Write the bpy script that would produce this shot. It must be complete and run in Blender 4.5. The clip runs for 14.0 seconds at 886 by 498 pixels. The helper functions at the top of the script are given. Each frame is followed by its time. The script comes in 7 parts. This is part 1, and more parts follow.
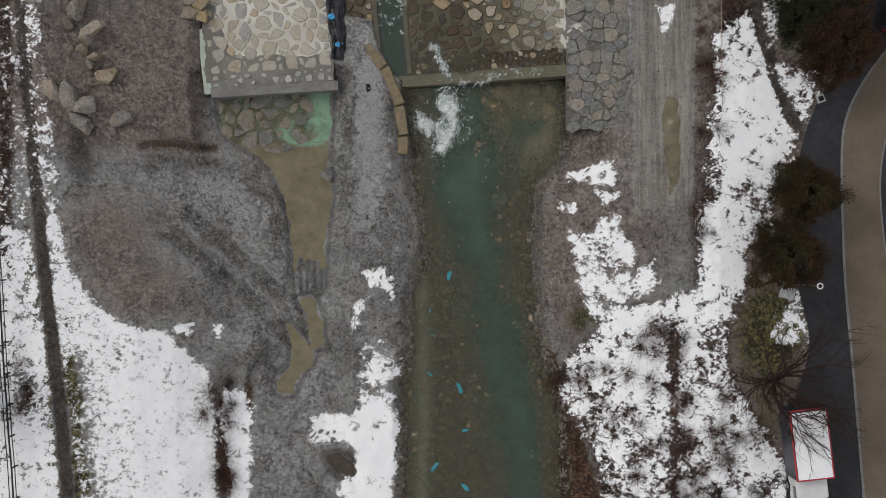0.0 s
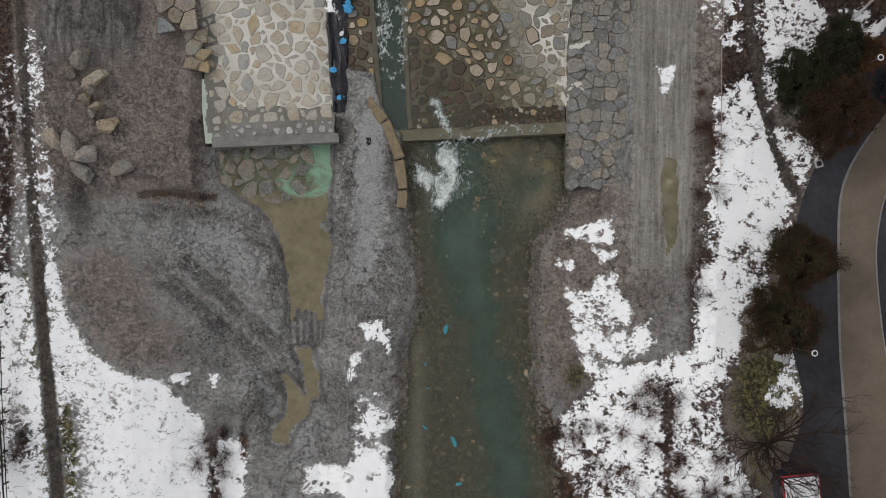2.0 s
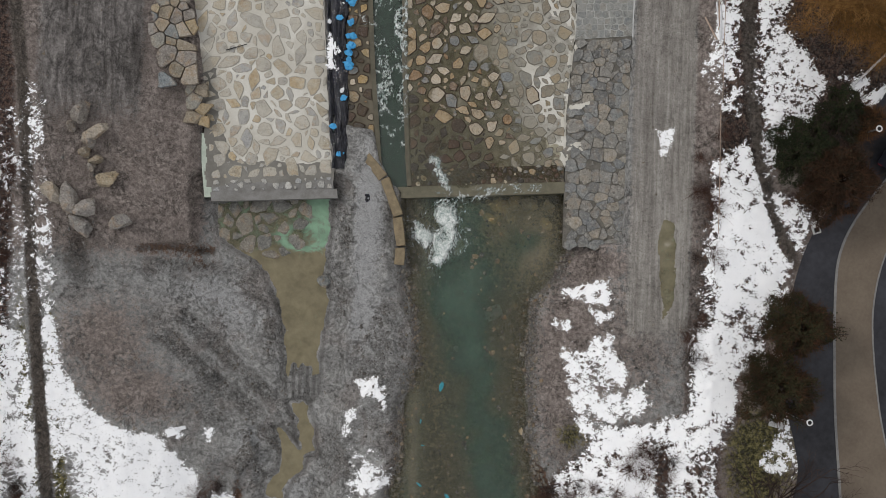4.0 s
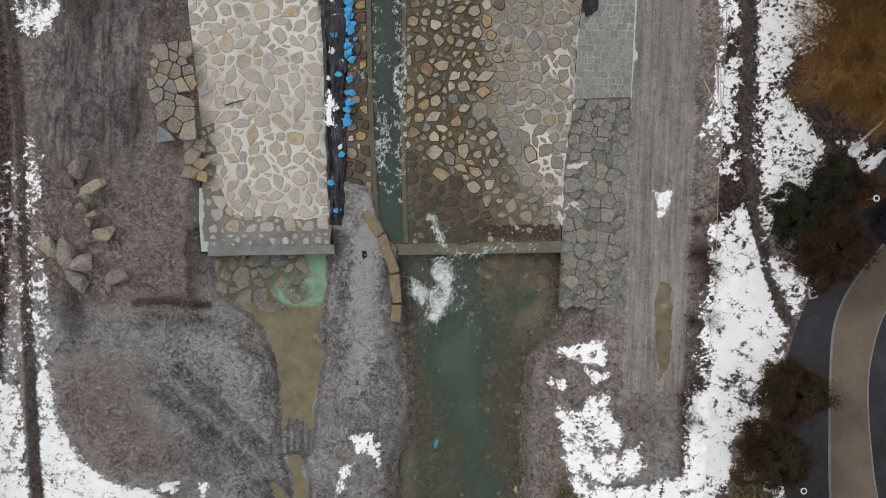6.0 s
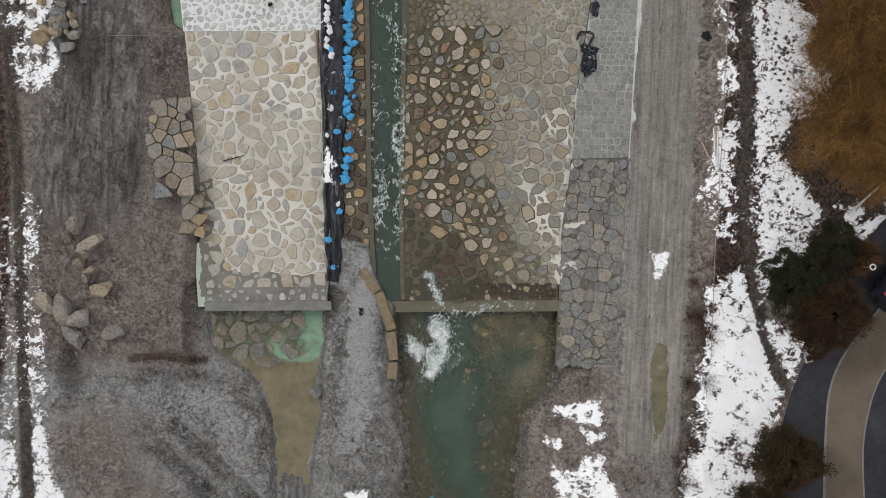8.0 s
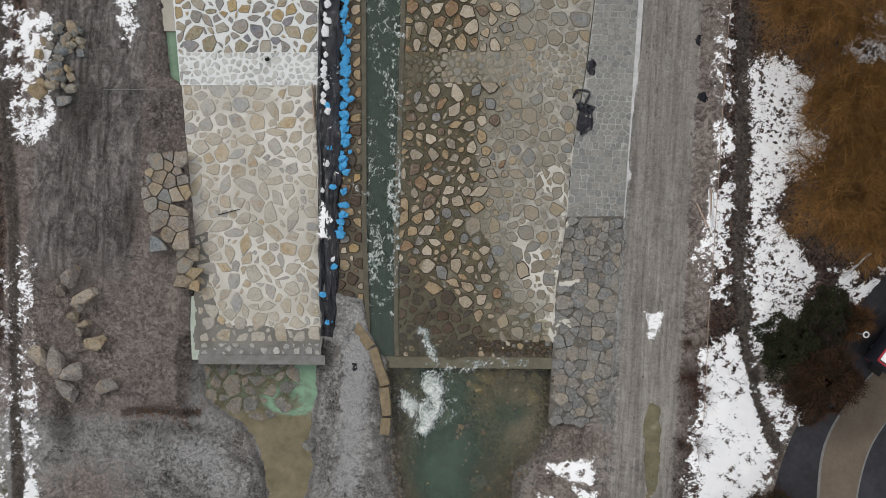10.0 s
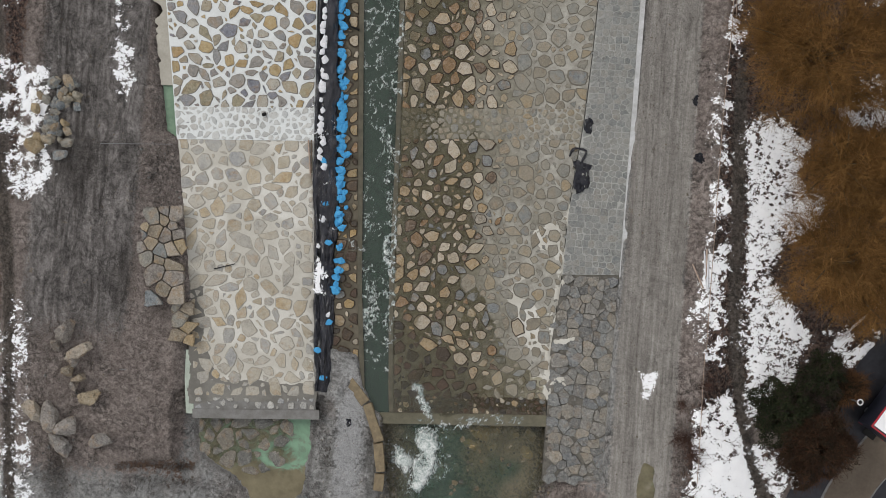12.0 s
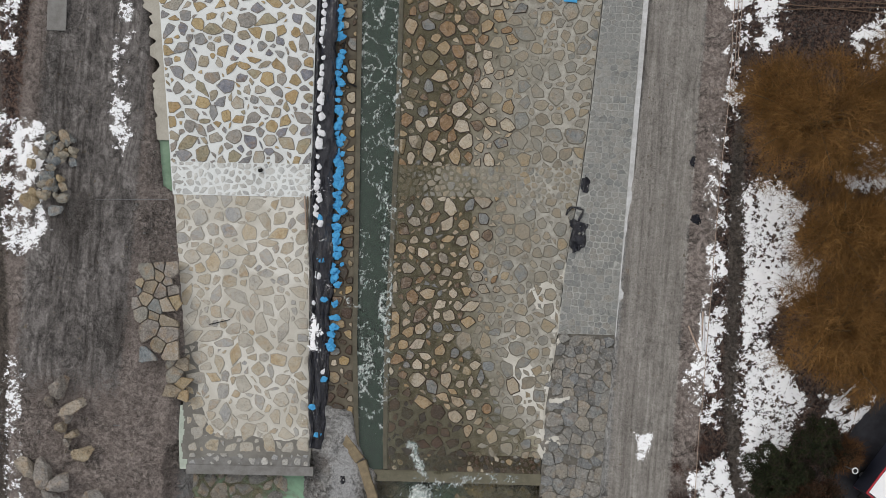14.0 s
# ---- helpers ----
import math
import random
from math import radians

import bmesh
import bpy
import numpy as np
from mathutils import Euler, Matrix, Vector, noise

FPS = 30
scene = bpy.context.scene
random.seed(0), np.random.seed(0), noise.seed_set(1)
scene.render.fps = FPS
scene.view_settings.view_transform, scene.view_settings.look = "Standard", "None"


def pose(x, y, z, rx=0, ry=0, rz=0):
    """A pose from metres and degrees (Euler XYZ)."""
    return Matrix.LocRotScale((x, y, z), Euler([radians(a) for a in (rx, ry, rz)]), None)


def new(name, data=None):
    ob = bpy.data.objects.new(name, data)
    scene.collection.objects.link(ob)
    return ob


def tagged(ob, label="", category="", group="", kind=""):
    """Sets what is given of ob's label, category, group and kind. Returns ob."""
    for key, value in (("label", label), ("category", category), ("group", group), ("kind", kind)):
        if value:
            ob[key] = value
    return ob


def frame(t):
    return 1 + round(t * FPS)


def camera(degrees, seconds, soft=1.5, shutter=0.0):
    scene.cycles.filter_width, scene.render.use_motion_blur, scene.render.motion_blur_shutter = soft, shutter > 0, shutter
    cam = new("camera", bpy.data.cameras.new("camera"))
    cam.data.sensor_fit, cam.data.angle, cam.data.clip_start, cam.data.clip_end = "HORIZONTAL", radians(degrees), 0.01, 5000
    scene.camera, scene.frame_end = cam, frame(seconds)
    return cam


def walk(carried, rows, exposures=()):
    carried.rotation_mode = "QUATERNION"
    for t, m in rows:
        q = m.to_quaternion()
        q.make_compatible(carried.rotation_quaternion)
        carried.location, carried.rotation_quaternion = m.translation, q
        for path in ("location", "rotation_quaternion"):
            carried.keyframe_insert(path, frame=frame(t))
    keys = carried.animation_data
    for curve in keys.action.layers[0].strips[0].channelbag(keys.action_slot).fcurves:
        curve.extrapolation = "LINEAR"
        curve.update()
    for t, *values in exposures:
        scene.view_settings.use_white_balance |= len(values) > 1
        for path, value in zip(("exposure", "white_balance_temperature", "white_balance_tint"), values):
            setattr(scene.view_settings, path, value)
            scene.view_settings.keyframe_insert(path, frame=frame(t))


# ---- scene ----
cam = camera(44.8, 14.0, soft=0.7)
METRES, EYE, TILT, LEAN, TURN = 25.0, 70.0, -90.0, 0.0, 0.0
ROWS = [
    (0.0, 0.0, 0.0, 0.0, -0.0, -0.0, 0.0),
    (0.5, -0.0034, -0.0027, 0.0309, -0.1, 0.06, -0.34),
    (1.0, -0.0043, -0.0053, 0.0629, -0.14, 0.14, -0.62),
    (1.5, -0.0011, -0.0073, 0.0908, -0.1, 0.32, -0.9),
    (2.0, -0.0022, -0.0097, 0.1287, -0.15, 0.32, -1.11),
    (2.5, 0.0002, -0.0109, 0.1629, -0.12, 0.4, -1.34),
    (3.0, -0.002, -0.0119, 0.1936, -0.19, 0.56, -1.58),
    (5.5, 0.0042, -0.014, 0.3733, -0.16, 0.83, -2.49),
    (6.0, 0.0019, -0.0149, 0.4117, -0.21, 0.82, -2.62),
    (6.5, -0.0007, -0.0163, 0.4472, -0.27, 0.89, -2.75),
    (7.0, -0.0018, -0.0172, 0.4804, -0.29, 1.0, -2.87),
    (7.5, -0.0022, -0.0181, 0.5141, -0.32, 1.09, -3.01),
    (8.0, -0.0047, -0.0197, 0.5546, -0.36, 1.05, -3.15),
    (10.5, 0.0086, -0.0236, 0.734, -0.24, 1.24, -3.91),
    (11.0, 0.0061, -0.0241, 0.7738, -0.3, 1.16, -4.03),
    (11.5, 0.0041, -0.0247, 0.8105, -0.35, 1.19, -4.16),
    (12.0, 0.0033, -0.0249, 0.847, -0.37, 1.24, -4.3),
    (12.5, 0.0023, -0.0249, 0.8834, -0.4, 1.27, -4.42),
    (13.0, 0.0046, -0.0245, 0.9187, -0.37, 1.33, -4.52),
    (13.5, 0.0046, -0.0233, 0.957, -0.36, 1.34, -4.64),
    (14.0, 0.0005, -0.0221, 0.9969, -0.42, 1.32, -4.76),
]
walk(cam, [(t, pose(0, 0, EYE, TILT, LEAN, TURN) @ pose(METRES * x, METRES * y, METRES * z, 90 + pitch, roll, yaw)) for t, x, y, z, yaw, pitch, roll in ROWS],
     exposures=[(0.0, -0.34), (3.0, -0.19), (6.5, -0.04), (14.0, -0.04)])

# world, sun and exposure: a flat overcast winter sky
world = bpy.data.worlds.new("overcast_sky")
scene.world = world
world.use_nodes = True
wn = world.node_tree
sky = wn.nodes.new("ShaderNodeTexSky")
sky.sky_type, sky.sun_disc = "NISHITA", False
sky.sun_elevation, sky.sun_rotation = radians(42), radians(295)
cloud = wn.nodes.new("ShaderNodeMix")
cloud.data_type = "RGBA"
cloud.inputs[0].default_value = 0.9
wn.links.new(sky.outputs[0], cloud.inputs[6])
cloud.inputs[7].default_value = (6.14, 6.08, 6.08, 1)
wn.links.new(cloud.outputs[2], wn.nodes["Background"].inputs[0])
wn.nodes["Background"].inputs[1].default_value = 0.119

sun = new("sun", bpy.data.lights.new("sun", "SUN"))
sun.data.energy, sun.data.angle, sun.data.color = 1.2, radians(16), (1.0, 0.95, 0.88)
sun.rotation_euler = (radians(48), 0, radians(-115))


# ---- materials ----
class Nodes:
    """A small shorthand for building node materials."""

    def __init__(self, name):
        self.mat = bpy.data.materials.new(name)
        self.mat.use_nodes = True
        self.t = self.mat.node_tree
        self.bsdf = self.t.nodes["Principled BSDF"]
        self.out = self.t.nodes["Material Output"]
        self.pos = self.t.nodes.new("ShaderNodeNewGeometry").outputs["Position"]
        skew = self.t.nodes.new("ShaderNodeMapping")
        skew.inputs["Rotation"].default_value = (0.5, 0.7, 0.45)
        self.t.links.new(self.pos, skew.inputs["Vector"])
        self.skew = skew.outputs[0]

    def put(self, value, socket):
        if isinstance(value, (int, float)):
            socket.default_value = value
        elif isinstance(value, tuple):
            socket.default_value = value if len(value) != 3 or socket.type == "VECTOR" else (*value, 1)
        else:
            self.t.links.new(value, socket)

    def noise(self, scale, detail=4.0, rough=0.6, stretch=None, warp=0.0, turn=0.0):
        n = self.t.nodes.new("ShaderNodeTexNoise")
        src = self.pos if stretch else self.skew
        if stretch:
            m = self.t.nodes.new("ShaderNodeMapping")
            m.inputs["Scale"].default_value = stretch
            m.inputs["Rotation"].default_value = (0, 0, radians(turn))
            self.put(src, m.inputs["Vector"])
            src = m.outputs[0]
        self.put(src, n.inputs["Vector"])
        n.inputs["Scale"].default_value, n.inputs["Detail"].default_value = scale, detail
        n.inputs["Roughness"].default_value, n.inputs["Distortion"].default_value = rough, warp
        return n.outputs["Fac"]

    def noise_by(self, w, scale, detail=4.0, rough=0.6, warp=0.0):
        """Noise that starts anew for each piece; w tells the pieces apart."""
        n = self.t.nodes.new("ShaderNodeTexNoise")
        n.noise_dimensions = "4D"
        self.put(self.skew, n.inputs["Vector"]), self.put(self.math("MULTIPLY", w, 60.0), n.inputs["W"])
        n.inputs["Scale"].default_value, n.inputs["Detail"].default_value = scale, detail
        n.inputs["Roughness"].default_value, n.inputs["Distortion"].default_value = rough, warp
        return n.outputs["Fac"]

    def cells(self, scale, feature="F1", out="Distance"):
        n = self.t.nodes.new("ShaderNodeTexVoronoi")
        n.feature = feature
        n.inputs["Scale"].default_value = scale
        self.put(self.pos, n.inputs["Vector"])
        return n.outputs[out]

    def attr(self, name):
        n = self.t.nodes.new("ShaderNodeAttribute")
        n.attribute_name = name
        return n.outputs["Fac"]

    def rand(self):
        return self.t.nodes.new("ShaderNodeObjectInfo").outputs["Random"]

    def island(self):
        return self.t.nodes.new("ShaderNodeNewGeometry").outputs["Random Per Island"]

    def math(self, op, a, b=0.0, clamp=False):
        n = self.t.nodes.new("ShaderNodeMath")
        n.operation, n.use_clamp = op, clamp
        self.put(a, n.inputs[0]), self.put(b, n.inputs[1])
        return n.outputs[0]

    def range(self, v, a, b, c=0.0, d=1.0):
        n = self.t.nodes.new("ShaderNodeMapRange")
        for i, x in enumerate((v, a, b, c, d)):
            self.put(x, n.inputs[i])
        return n.outputs[0]

    def mix(self, f, a, b, mode="MIX"):
        n = self.t.nodes.new("ShaderNodeMix")
        n.data_type, n.blend_type = "RGBA", mode
        self.put(f, n.inputs[0]), self.put(a, n.inputs[6]), self.put(b, n.inputs[7])
        return n.outputs[2]

    def ramp(self, f, *stops, hard=False):
        n = self.t.nodes.new("ShaderNodeValToRGB")
        r = n.color_ramp
        if hard:
            r.interpolation = "CONSTANT"
        while len(r.elements) < len(stops):
            r.elements.new(0.5)
        for e, (p, c) in zip(r.elements, stops):
            e.position, e.color = p, (*c, 1)
        self.put(f, n.inputs[0])
        return n.outputs[0]

    def bump(self, height, strength=0.5, distance=0.05):
        n = self.t.nodes.new("ShaderNodeBump")
        n.inputs["Strength"].default_value, n.inputs["Distance"].default_value = strength, distance
        self.put(height, n.inputs["Height"])
        self.put(n.outputs[0], self.bsdf.inputs["Normal"])

    def done(self, colour, rough=0.8, spec=0.3, metal=0.0):
        b = self.bsdf.inputs
        self.put(colour, b["Base Color"]), self.put(rough, b["Roughness"])
        b["Specular IOR Level"].default_value, b["Metallic"].default_value = spec, metal
        return self.mat


def mat_plain(name, a, b=None, scale=3.0, rough=0.7, spec=0.3, bump=0.3, metal=0.0):
    """Two close tones mottled at two scales, with a fine relief."""
    n = Nodes(name)
    b = b or tuple(c * 0.72 for c in a)
    big, fine = n.noise(scale, 5), n.noise(scale * 9, 3)
    f = n.range(n.math("ADD", n.math("MULTIPLY", big, 0.65), n.math("MULTIPLY", fine, 0.35)), 0.36, 0.64)
    n.bump(fine, bump, 0.02)
    return n.done(n.mix(f, b, a), rough, spec, metal)


def mat_stone(name, tones, wear=0.35, rough=0.75, bump=0.5, island=False, film=None, filmed=0.6, veins=1.0):
    """Quarry stone: each piece its own tone, with ochre stains, veins and grain; film is cement or silt smeared over it."""
    n = Nodes(name)
    r = n.island() if island else n.rand()
    base = n.ramp(r, *[(i / len(tones), c) for i, c in enumerate(tones)], hard=True)
    shade = n.math("FRACT", n.math("MULTIPLY", r, 37.7))
    base = n.mix(n.range(shade, 0, 1, 0.0, 0.55), base, (0.62, 0.61, 0.61), "MULTIPLY")
    stain, grain = n.noise_by(r, 1.5, 5, 0.62, 0.7), n.noise(13, 6, 0.74)
    vein = n.noise_by(r, 3.4, 6, 0.7, 1.6)
    c = n.mix(n.range(stain, 0.50, 0.64, 0, wear * 1.7), base, n.mix(0.62, base, (0.36, 0.215, 0.085)))
    c = n.mix(n.range(stain, 0.34, 0.46, 0.6, 0.0), c, (0.60, 0.61, 0.64), "MULTIPLY")
    c = n.mix(n.range(vein, 0.52, 0.60, 0, 0.5 * veins), c, n.mix(0.4, base, (0.58, 0.56, 0.52)))
    c = n.mix(n.range(vein, 0.38, 0.46, 0.65 * veins, 0.0), c, (0.42, 0.40, 0.38), "MULTIPLY")
    c = n.mix(n.range(grain, 0.40, 0.50, 0.5, 0.0), c, (0.45, 0.44, 0.43), "MULTIPLY")
    c = n.mix(n.range(grain, 0.53, 0.64, 0.0, 0.28), c, n.mix(0.5, c, (0.60, 0.58, 0.55)))
    if film:
        haze = n.math("ADD", n.math("MULTIPLY", n.noise(0.33, 5, 0.6, warp=0.8), 0.7), n.math("MULTIPLY", n.noise(2.6, 5, 0.65), 0.3))
        c = n.mix(n.range(haze, 0.42, 0.60, 0.12, filmed), c, film)
    n.bump(n.math("ADD", n.math("MULTIPLY", vein, 0.6), n.math("MULTIPLY", grain, 0.4)), bump, 0.10)
    return n.done(c, rough, 0.35)


def mat_ground():
    """Bare site earth: smooth where it is pressed, pitted where it is crumbled; shadows between clods are coloured in.
    """
    n = Nodes("bare_earth")
    meso = n.range(n.noise(0.5, 6, 0.62, warp=1.3), 0.34, 0.66)
    lump = n.range(n.noise(2.4, 6, 0.66, warp=0.6), 0.36, 0.64)
    fine = n.range(n.noise(4.6, 7, 0.76), 0.41, 0.59)
    grit = n.range(n.noise(13, 4, 0.72), 0.38, 0.62)
    streak = n.range(n.noise(1.5, 6, 0.68, stretch=(2.0, 0.10, 1), warp=0.5), 0.34, 0.66)
    wear = n.range(n.noise(0.9, 7, 0.68, stretch=(1.3, 0.42, 1), warp=1.4), 0.36, 0.64)
    wob = n.math("MULTIPLY", n.math("SUBTRACT", n.math("ADD", n.math("MULTIPLY", lump, 0.55), n.math("MULTIPLY", fine, 0.45)), 0.5), 0.85)

    def two(a, b, k):
        return n.math("ADD", n.math("MULTIPLY", a, k), n.math("MULTIPLY", b, 1 - k))

    def zone(name, lo=0.30, hi=0.70):
        return n.range(n.math("ADD", n.attr(name), wob), lo, hi)

    soil = two(two(meso, lump, 0.45), two(fine, grit, 0.70), 0.60)
    soil = n.range(soil, 0.0, 1.0, 0.24, 0.74)
    grey = n.ramp(soil, (0.22, (0.113, 0.112, 0.109)), (0.50, (0.378, 0.377, 0.371)), (0.78, (0.641, 0.645, 0.647)))
    brown = n.ramp(soil, (0.22, (0.085, 0.068, 0.061)), (0.50, (0.298, 0.251, 0.229)), (0.78, (0.580, 0.514, 0.477)))
    litter = n.ramp(fine, (0.1, (0.012, 0.006, 0.005)), (0.5, (0.050, 0.026, 0.021)), (0.9, (0.15, 0.095, 0.072)))
    rust = n.ramp(two(fine, lump, 0.6), (0.15, (0.030, 0.014, 0.009)), (0.5, (0.105, 0.052, 0.030)), (0.9, (0.22, 0.13, 0.085)))
    moss = n.ramp(fine, (0.15, (0.026, 0.025, 0.008)), (0.52, (0.100, 0.092, 0.029)), (0.88, (0.22, 0.19, 0.075)))
    path = n.ramp(two(fine, wear, 0.6), (0.15, (0.050, 0.041, 0.036)), (0.85, (0.140, 0.118, 0.100)))
    road = n.ramp(two(streak, soil, 0.30), (0.22, (0.148, 0.136, 0.124)), (0.50, (0.335, 0.315, 0.291)), (0.76, (0.534, 0.511, 0.482)))
    haul = n.ramp(two(streak, two(wear, soil, 0.45), 0.16), (0.22, (0.053, 0.049, 0.047)), (0.50, (0.203, 0.187, 0.180)), (0.78, (0.412, 0.386, 0.372)))
    silt = n.ramp(two(soil, grit, 0.7), (0.25, (0.308, 0.310, 0.313)), (0.75, (0.558, 0.565, 0.575)))
    bed = n.ramp(soil, (0.25, (0.030, 0.027, 0.017)), (0.5, (0.105, 0.094, 0.063)), (0.8, (0.23, 0.198, 0.132)))
    sand = n.ramp(soil, (0.2, (0.12, 0.092, 0.05)), (0.5, (0.27, 0.22, 0.135)), (0.8, (0.40, 0.335, 0.22)))
    c = n.mix(n.range(n.noise(0.36, 5, 0.6, warp=1.0), 0.50, 0.64, 0, 0.45), grey, brown)
    for name, colour in (("brown", brown), ("silt", silt), ("haul", haul), ("track", road), ("moss", moss), ("litter", litter), ("rust", rust), ("path", path), ("bed", bed), ("sand", sand)):
        c = n.mix(zone(name), c, colour)
    # crumbled ground: shadows in pits and cracks put into the colour, between pale crumbs
    loose = n.range(n.math("ADD", n.attr("clod"), n.math("MULTIPLY", wob, 0.5)), 0.05, 0.85)
    pit = n.range(n.noise(4.6, 7, 0.78, warp=0.5), 0.42, 0.49, 1.0, 0.0)
    crumb = n.range(n.noise(7.5, 6, 0.75), 0.54, 0.62)
    crack = n.range(n.math("ABSOLUTE", n.math("SUBTRACT", n.noise(1.1, 7, 0.66, warp=0.8), 0.5)), 0.006, 0.030, 1.0, 0.0)
    seam = n.range(n.math("ABSOLUTE", n.math("SUBTRACT", n.noise(2.7, 6, 0.66, warp=0.8), 0.5)), 0.010, 0.055, 1.0, 0.0)
    split = n.math("MAXIMUM", n.math("MULTIPLY", crack, n.range(n.noise(0.5, 4), 0.46, 0.56)), n.math("MULTIPLY", seam, n.range(loose, 0.1, 0.8, 0.0, 0.9)))
    calm = n.math("SUBTRACT", 1.0, n.math("MULTIPLY", n.math("MAXIMUM", zone("track"), zone("silt")), 0.7))
    pit, split = n.math("MULTIPLY", pit, calm), n.math("MULTIPLY", split, calm)
    c = n.mix(n.math("MULTIPLY", pit, n.range(loose, 0, 1, 0.10, 0.92)), c, (0.30, 0.29, 0.285), "MULTIPLY")
    c = n.mix(n.math("MULTIPLY", crumb, n.range(loose, 0, 1, 0.06, 0.6)), c, n.mix(0.6, c, (0.50, 0.49, 0.48)))
    c = n.mix(n.math("MULTIPLY", split, 0.75), c, n.mix(0.25, (0.040, 0.037, 0.034), c))
    c = n.mix(n.range(grit, 0.60, 0.92, 0, 0.28), c, n.mix(0.5, c, (0.45, 0.43, 0.40)))
    c = n.mix(n.range(grit, 0.08, 0.36, 0.32, 0.0), c, (0.42, 0.41, 0.40), "MULTIPLY")
    # moist earth, and dark lines standing in for shading in shallow ruts
    c = n.mix(n.math("MULTIPLY", zone("damp_relief"), 0.78), c, n.mix(0.32, (0.030, 0.024, 0.020), c))
    h = n.math("ADD", n.math("MULTIPLY", n.math("SUBTRACT", lump, pit), 0.30), n.math("ADD", n.math("MULTIPLY", fine, 0.25), n.math("MULTIPLY", grit, 0.10)))
    h = n.math("ADD", h, n.math("MULTIPLY", split, -0.35))
    n.bump(n.math("ADD", h, n.math("MULTIPLY", streak, 0.12)), 1.0, 0.16)
    return n.done(c, n.range(n.attr("silt"), 0.2, 0.8, 0.92, 0.5), 0.3)


def mat_water(name, clear, murk, amount, rough=0.05, ripple=3.0, attr=None, strength=0.25, shoal=None, cloudy=0.55, weed=None):
    """Clear tinted water over a murky body; amount (or an attribute) tells how much of the bed it hides."""
    n = Nodes(name)
    t = n.t
    h = n.math("ADD", n.noise(ripple, 4, 0.6), n.math("MULTIPLY", n.noise(ripple * 5, 3), 0.3))
    cloud = n.noise(cloudy, 5, 0.6, warp=0.8)
    n.bump(h, strength, 0.08)
    body = n.mix(n.range(cloud, 0.35, 0.65, 0, 1), murk, tuple(c * 0.62 for c in murk))
    if shoal:
        tan = n.mix(n.range(cloud, 0.35, 0.65), shoal, tuple(c * 0.75 for c in shoal))
        body = n.mix(n.range(n.attr(attr), 0.22, 0.55), tan, body)
        body = n.mix(n.attr("shoal"), body, tan)
    if weed:
        body = n.mix(n.range(n.noise(1.7, 6, 0.7, warp=1.0), 0.50, 0.64, 0, 0.6), body, weed)
    n.done(body, rough, 0.5)
    tr = t.nodes.new("ShaderNodeBsdfTransparent")
    n.put(clear, tr.inputs[0])
    mixer = t.nodes.new("ShaderNodeMixShader")
    f = n.math("MULTIPLY", n.attr(attr), amount, True) if attr else amount
    f = n.math("ADD", f, n.range(cloud, 0.3, 0.7, -0.10, 0.10), True)
    n.put(f, mixer.inputs[0])
    t.links.new(tr.outputs[0], mixer.inputs[1]), t.links.new(n.bsdf.outputs[0], mixer.inputs[2])
    gl = t.nodes.new("ShaderNodeBsdfGlossy")
    gl.inputs["Roughness"].default_value = rough
    fr = t.nodes.new("ShaderNodeFresnel")
    fr.inputs["IOR"].default_value = 1.33
    top = t.nodes.new("ShaderNodeMixShader")
    n.put(fr.outputs[0], top.inputs[0])
    bump = n.bsdf.inputs["Normal"].links[0].from_socket
    t.links.new(bump, gl.inputs["Normal"]), t.links.new(bump, fr.inputs["Normal"])
    t.links.new(mixer.outputs[0], top.inputs[1]), t.links.new(gl.outputs[0], top.inputs[2])
    t.links.new(top.outputs[0], n.out.inputs[0])
    return n.mat


def mat_pool():
    """Still site water: silty tan, milky green where fresh cement has clouded it."""
    n = Nodes("silty_water")
    swirl = n.noise(0.9, 5, 0.6, warp=2.2)
    g = n.math("ADD", n.attr("milk"), n.math("MULTIPLY", n.math("SUBTRACT", swirl, 0.5), 1.7))
    tan = n.mix(n.range(n.noise(1.3, 4), 0.35, 0.65), (0.165, 0.142, 0.088), (0.215, 0.188, 0.118))
    green = n.mix(n.range(n.math("ADD", swirl, n.math("MULTIPLY", n.attr("milk"), 0.2)), 0.5, 0.72), (0.170, 0.200, 0.160), (0.21, 0.35, 0.24))
    n.done(n.mix(n.range(g, 0.25, 0.9), tan, green), 0.3, 0.35)
    n.bump(n.noise(2.5, 3), 0.06, 0.03)
    t = n.t
    tr = t.nodes.new("ShaderNodeBsdfTransparent")
    tr.inputs[0].default_value = (0.72, 0.78, 0.66, 1)
    m = t.nodes.new("ShaderNodeMixShader")
    n.put(n.math("ADD", n.range(n.noise(1.1, 4), 0.3, 0.7, -0.18, 0.18), n.attr("murk"), True), m.inputs[0])
    t.links.new(tr.outputs[0], m.inputs[1]), t.links.new(n.bsdf.outputs[0], m.inputs[2])
    t.links.new(m.outputs[0], n.out.inputs[0])
    return n.mat


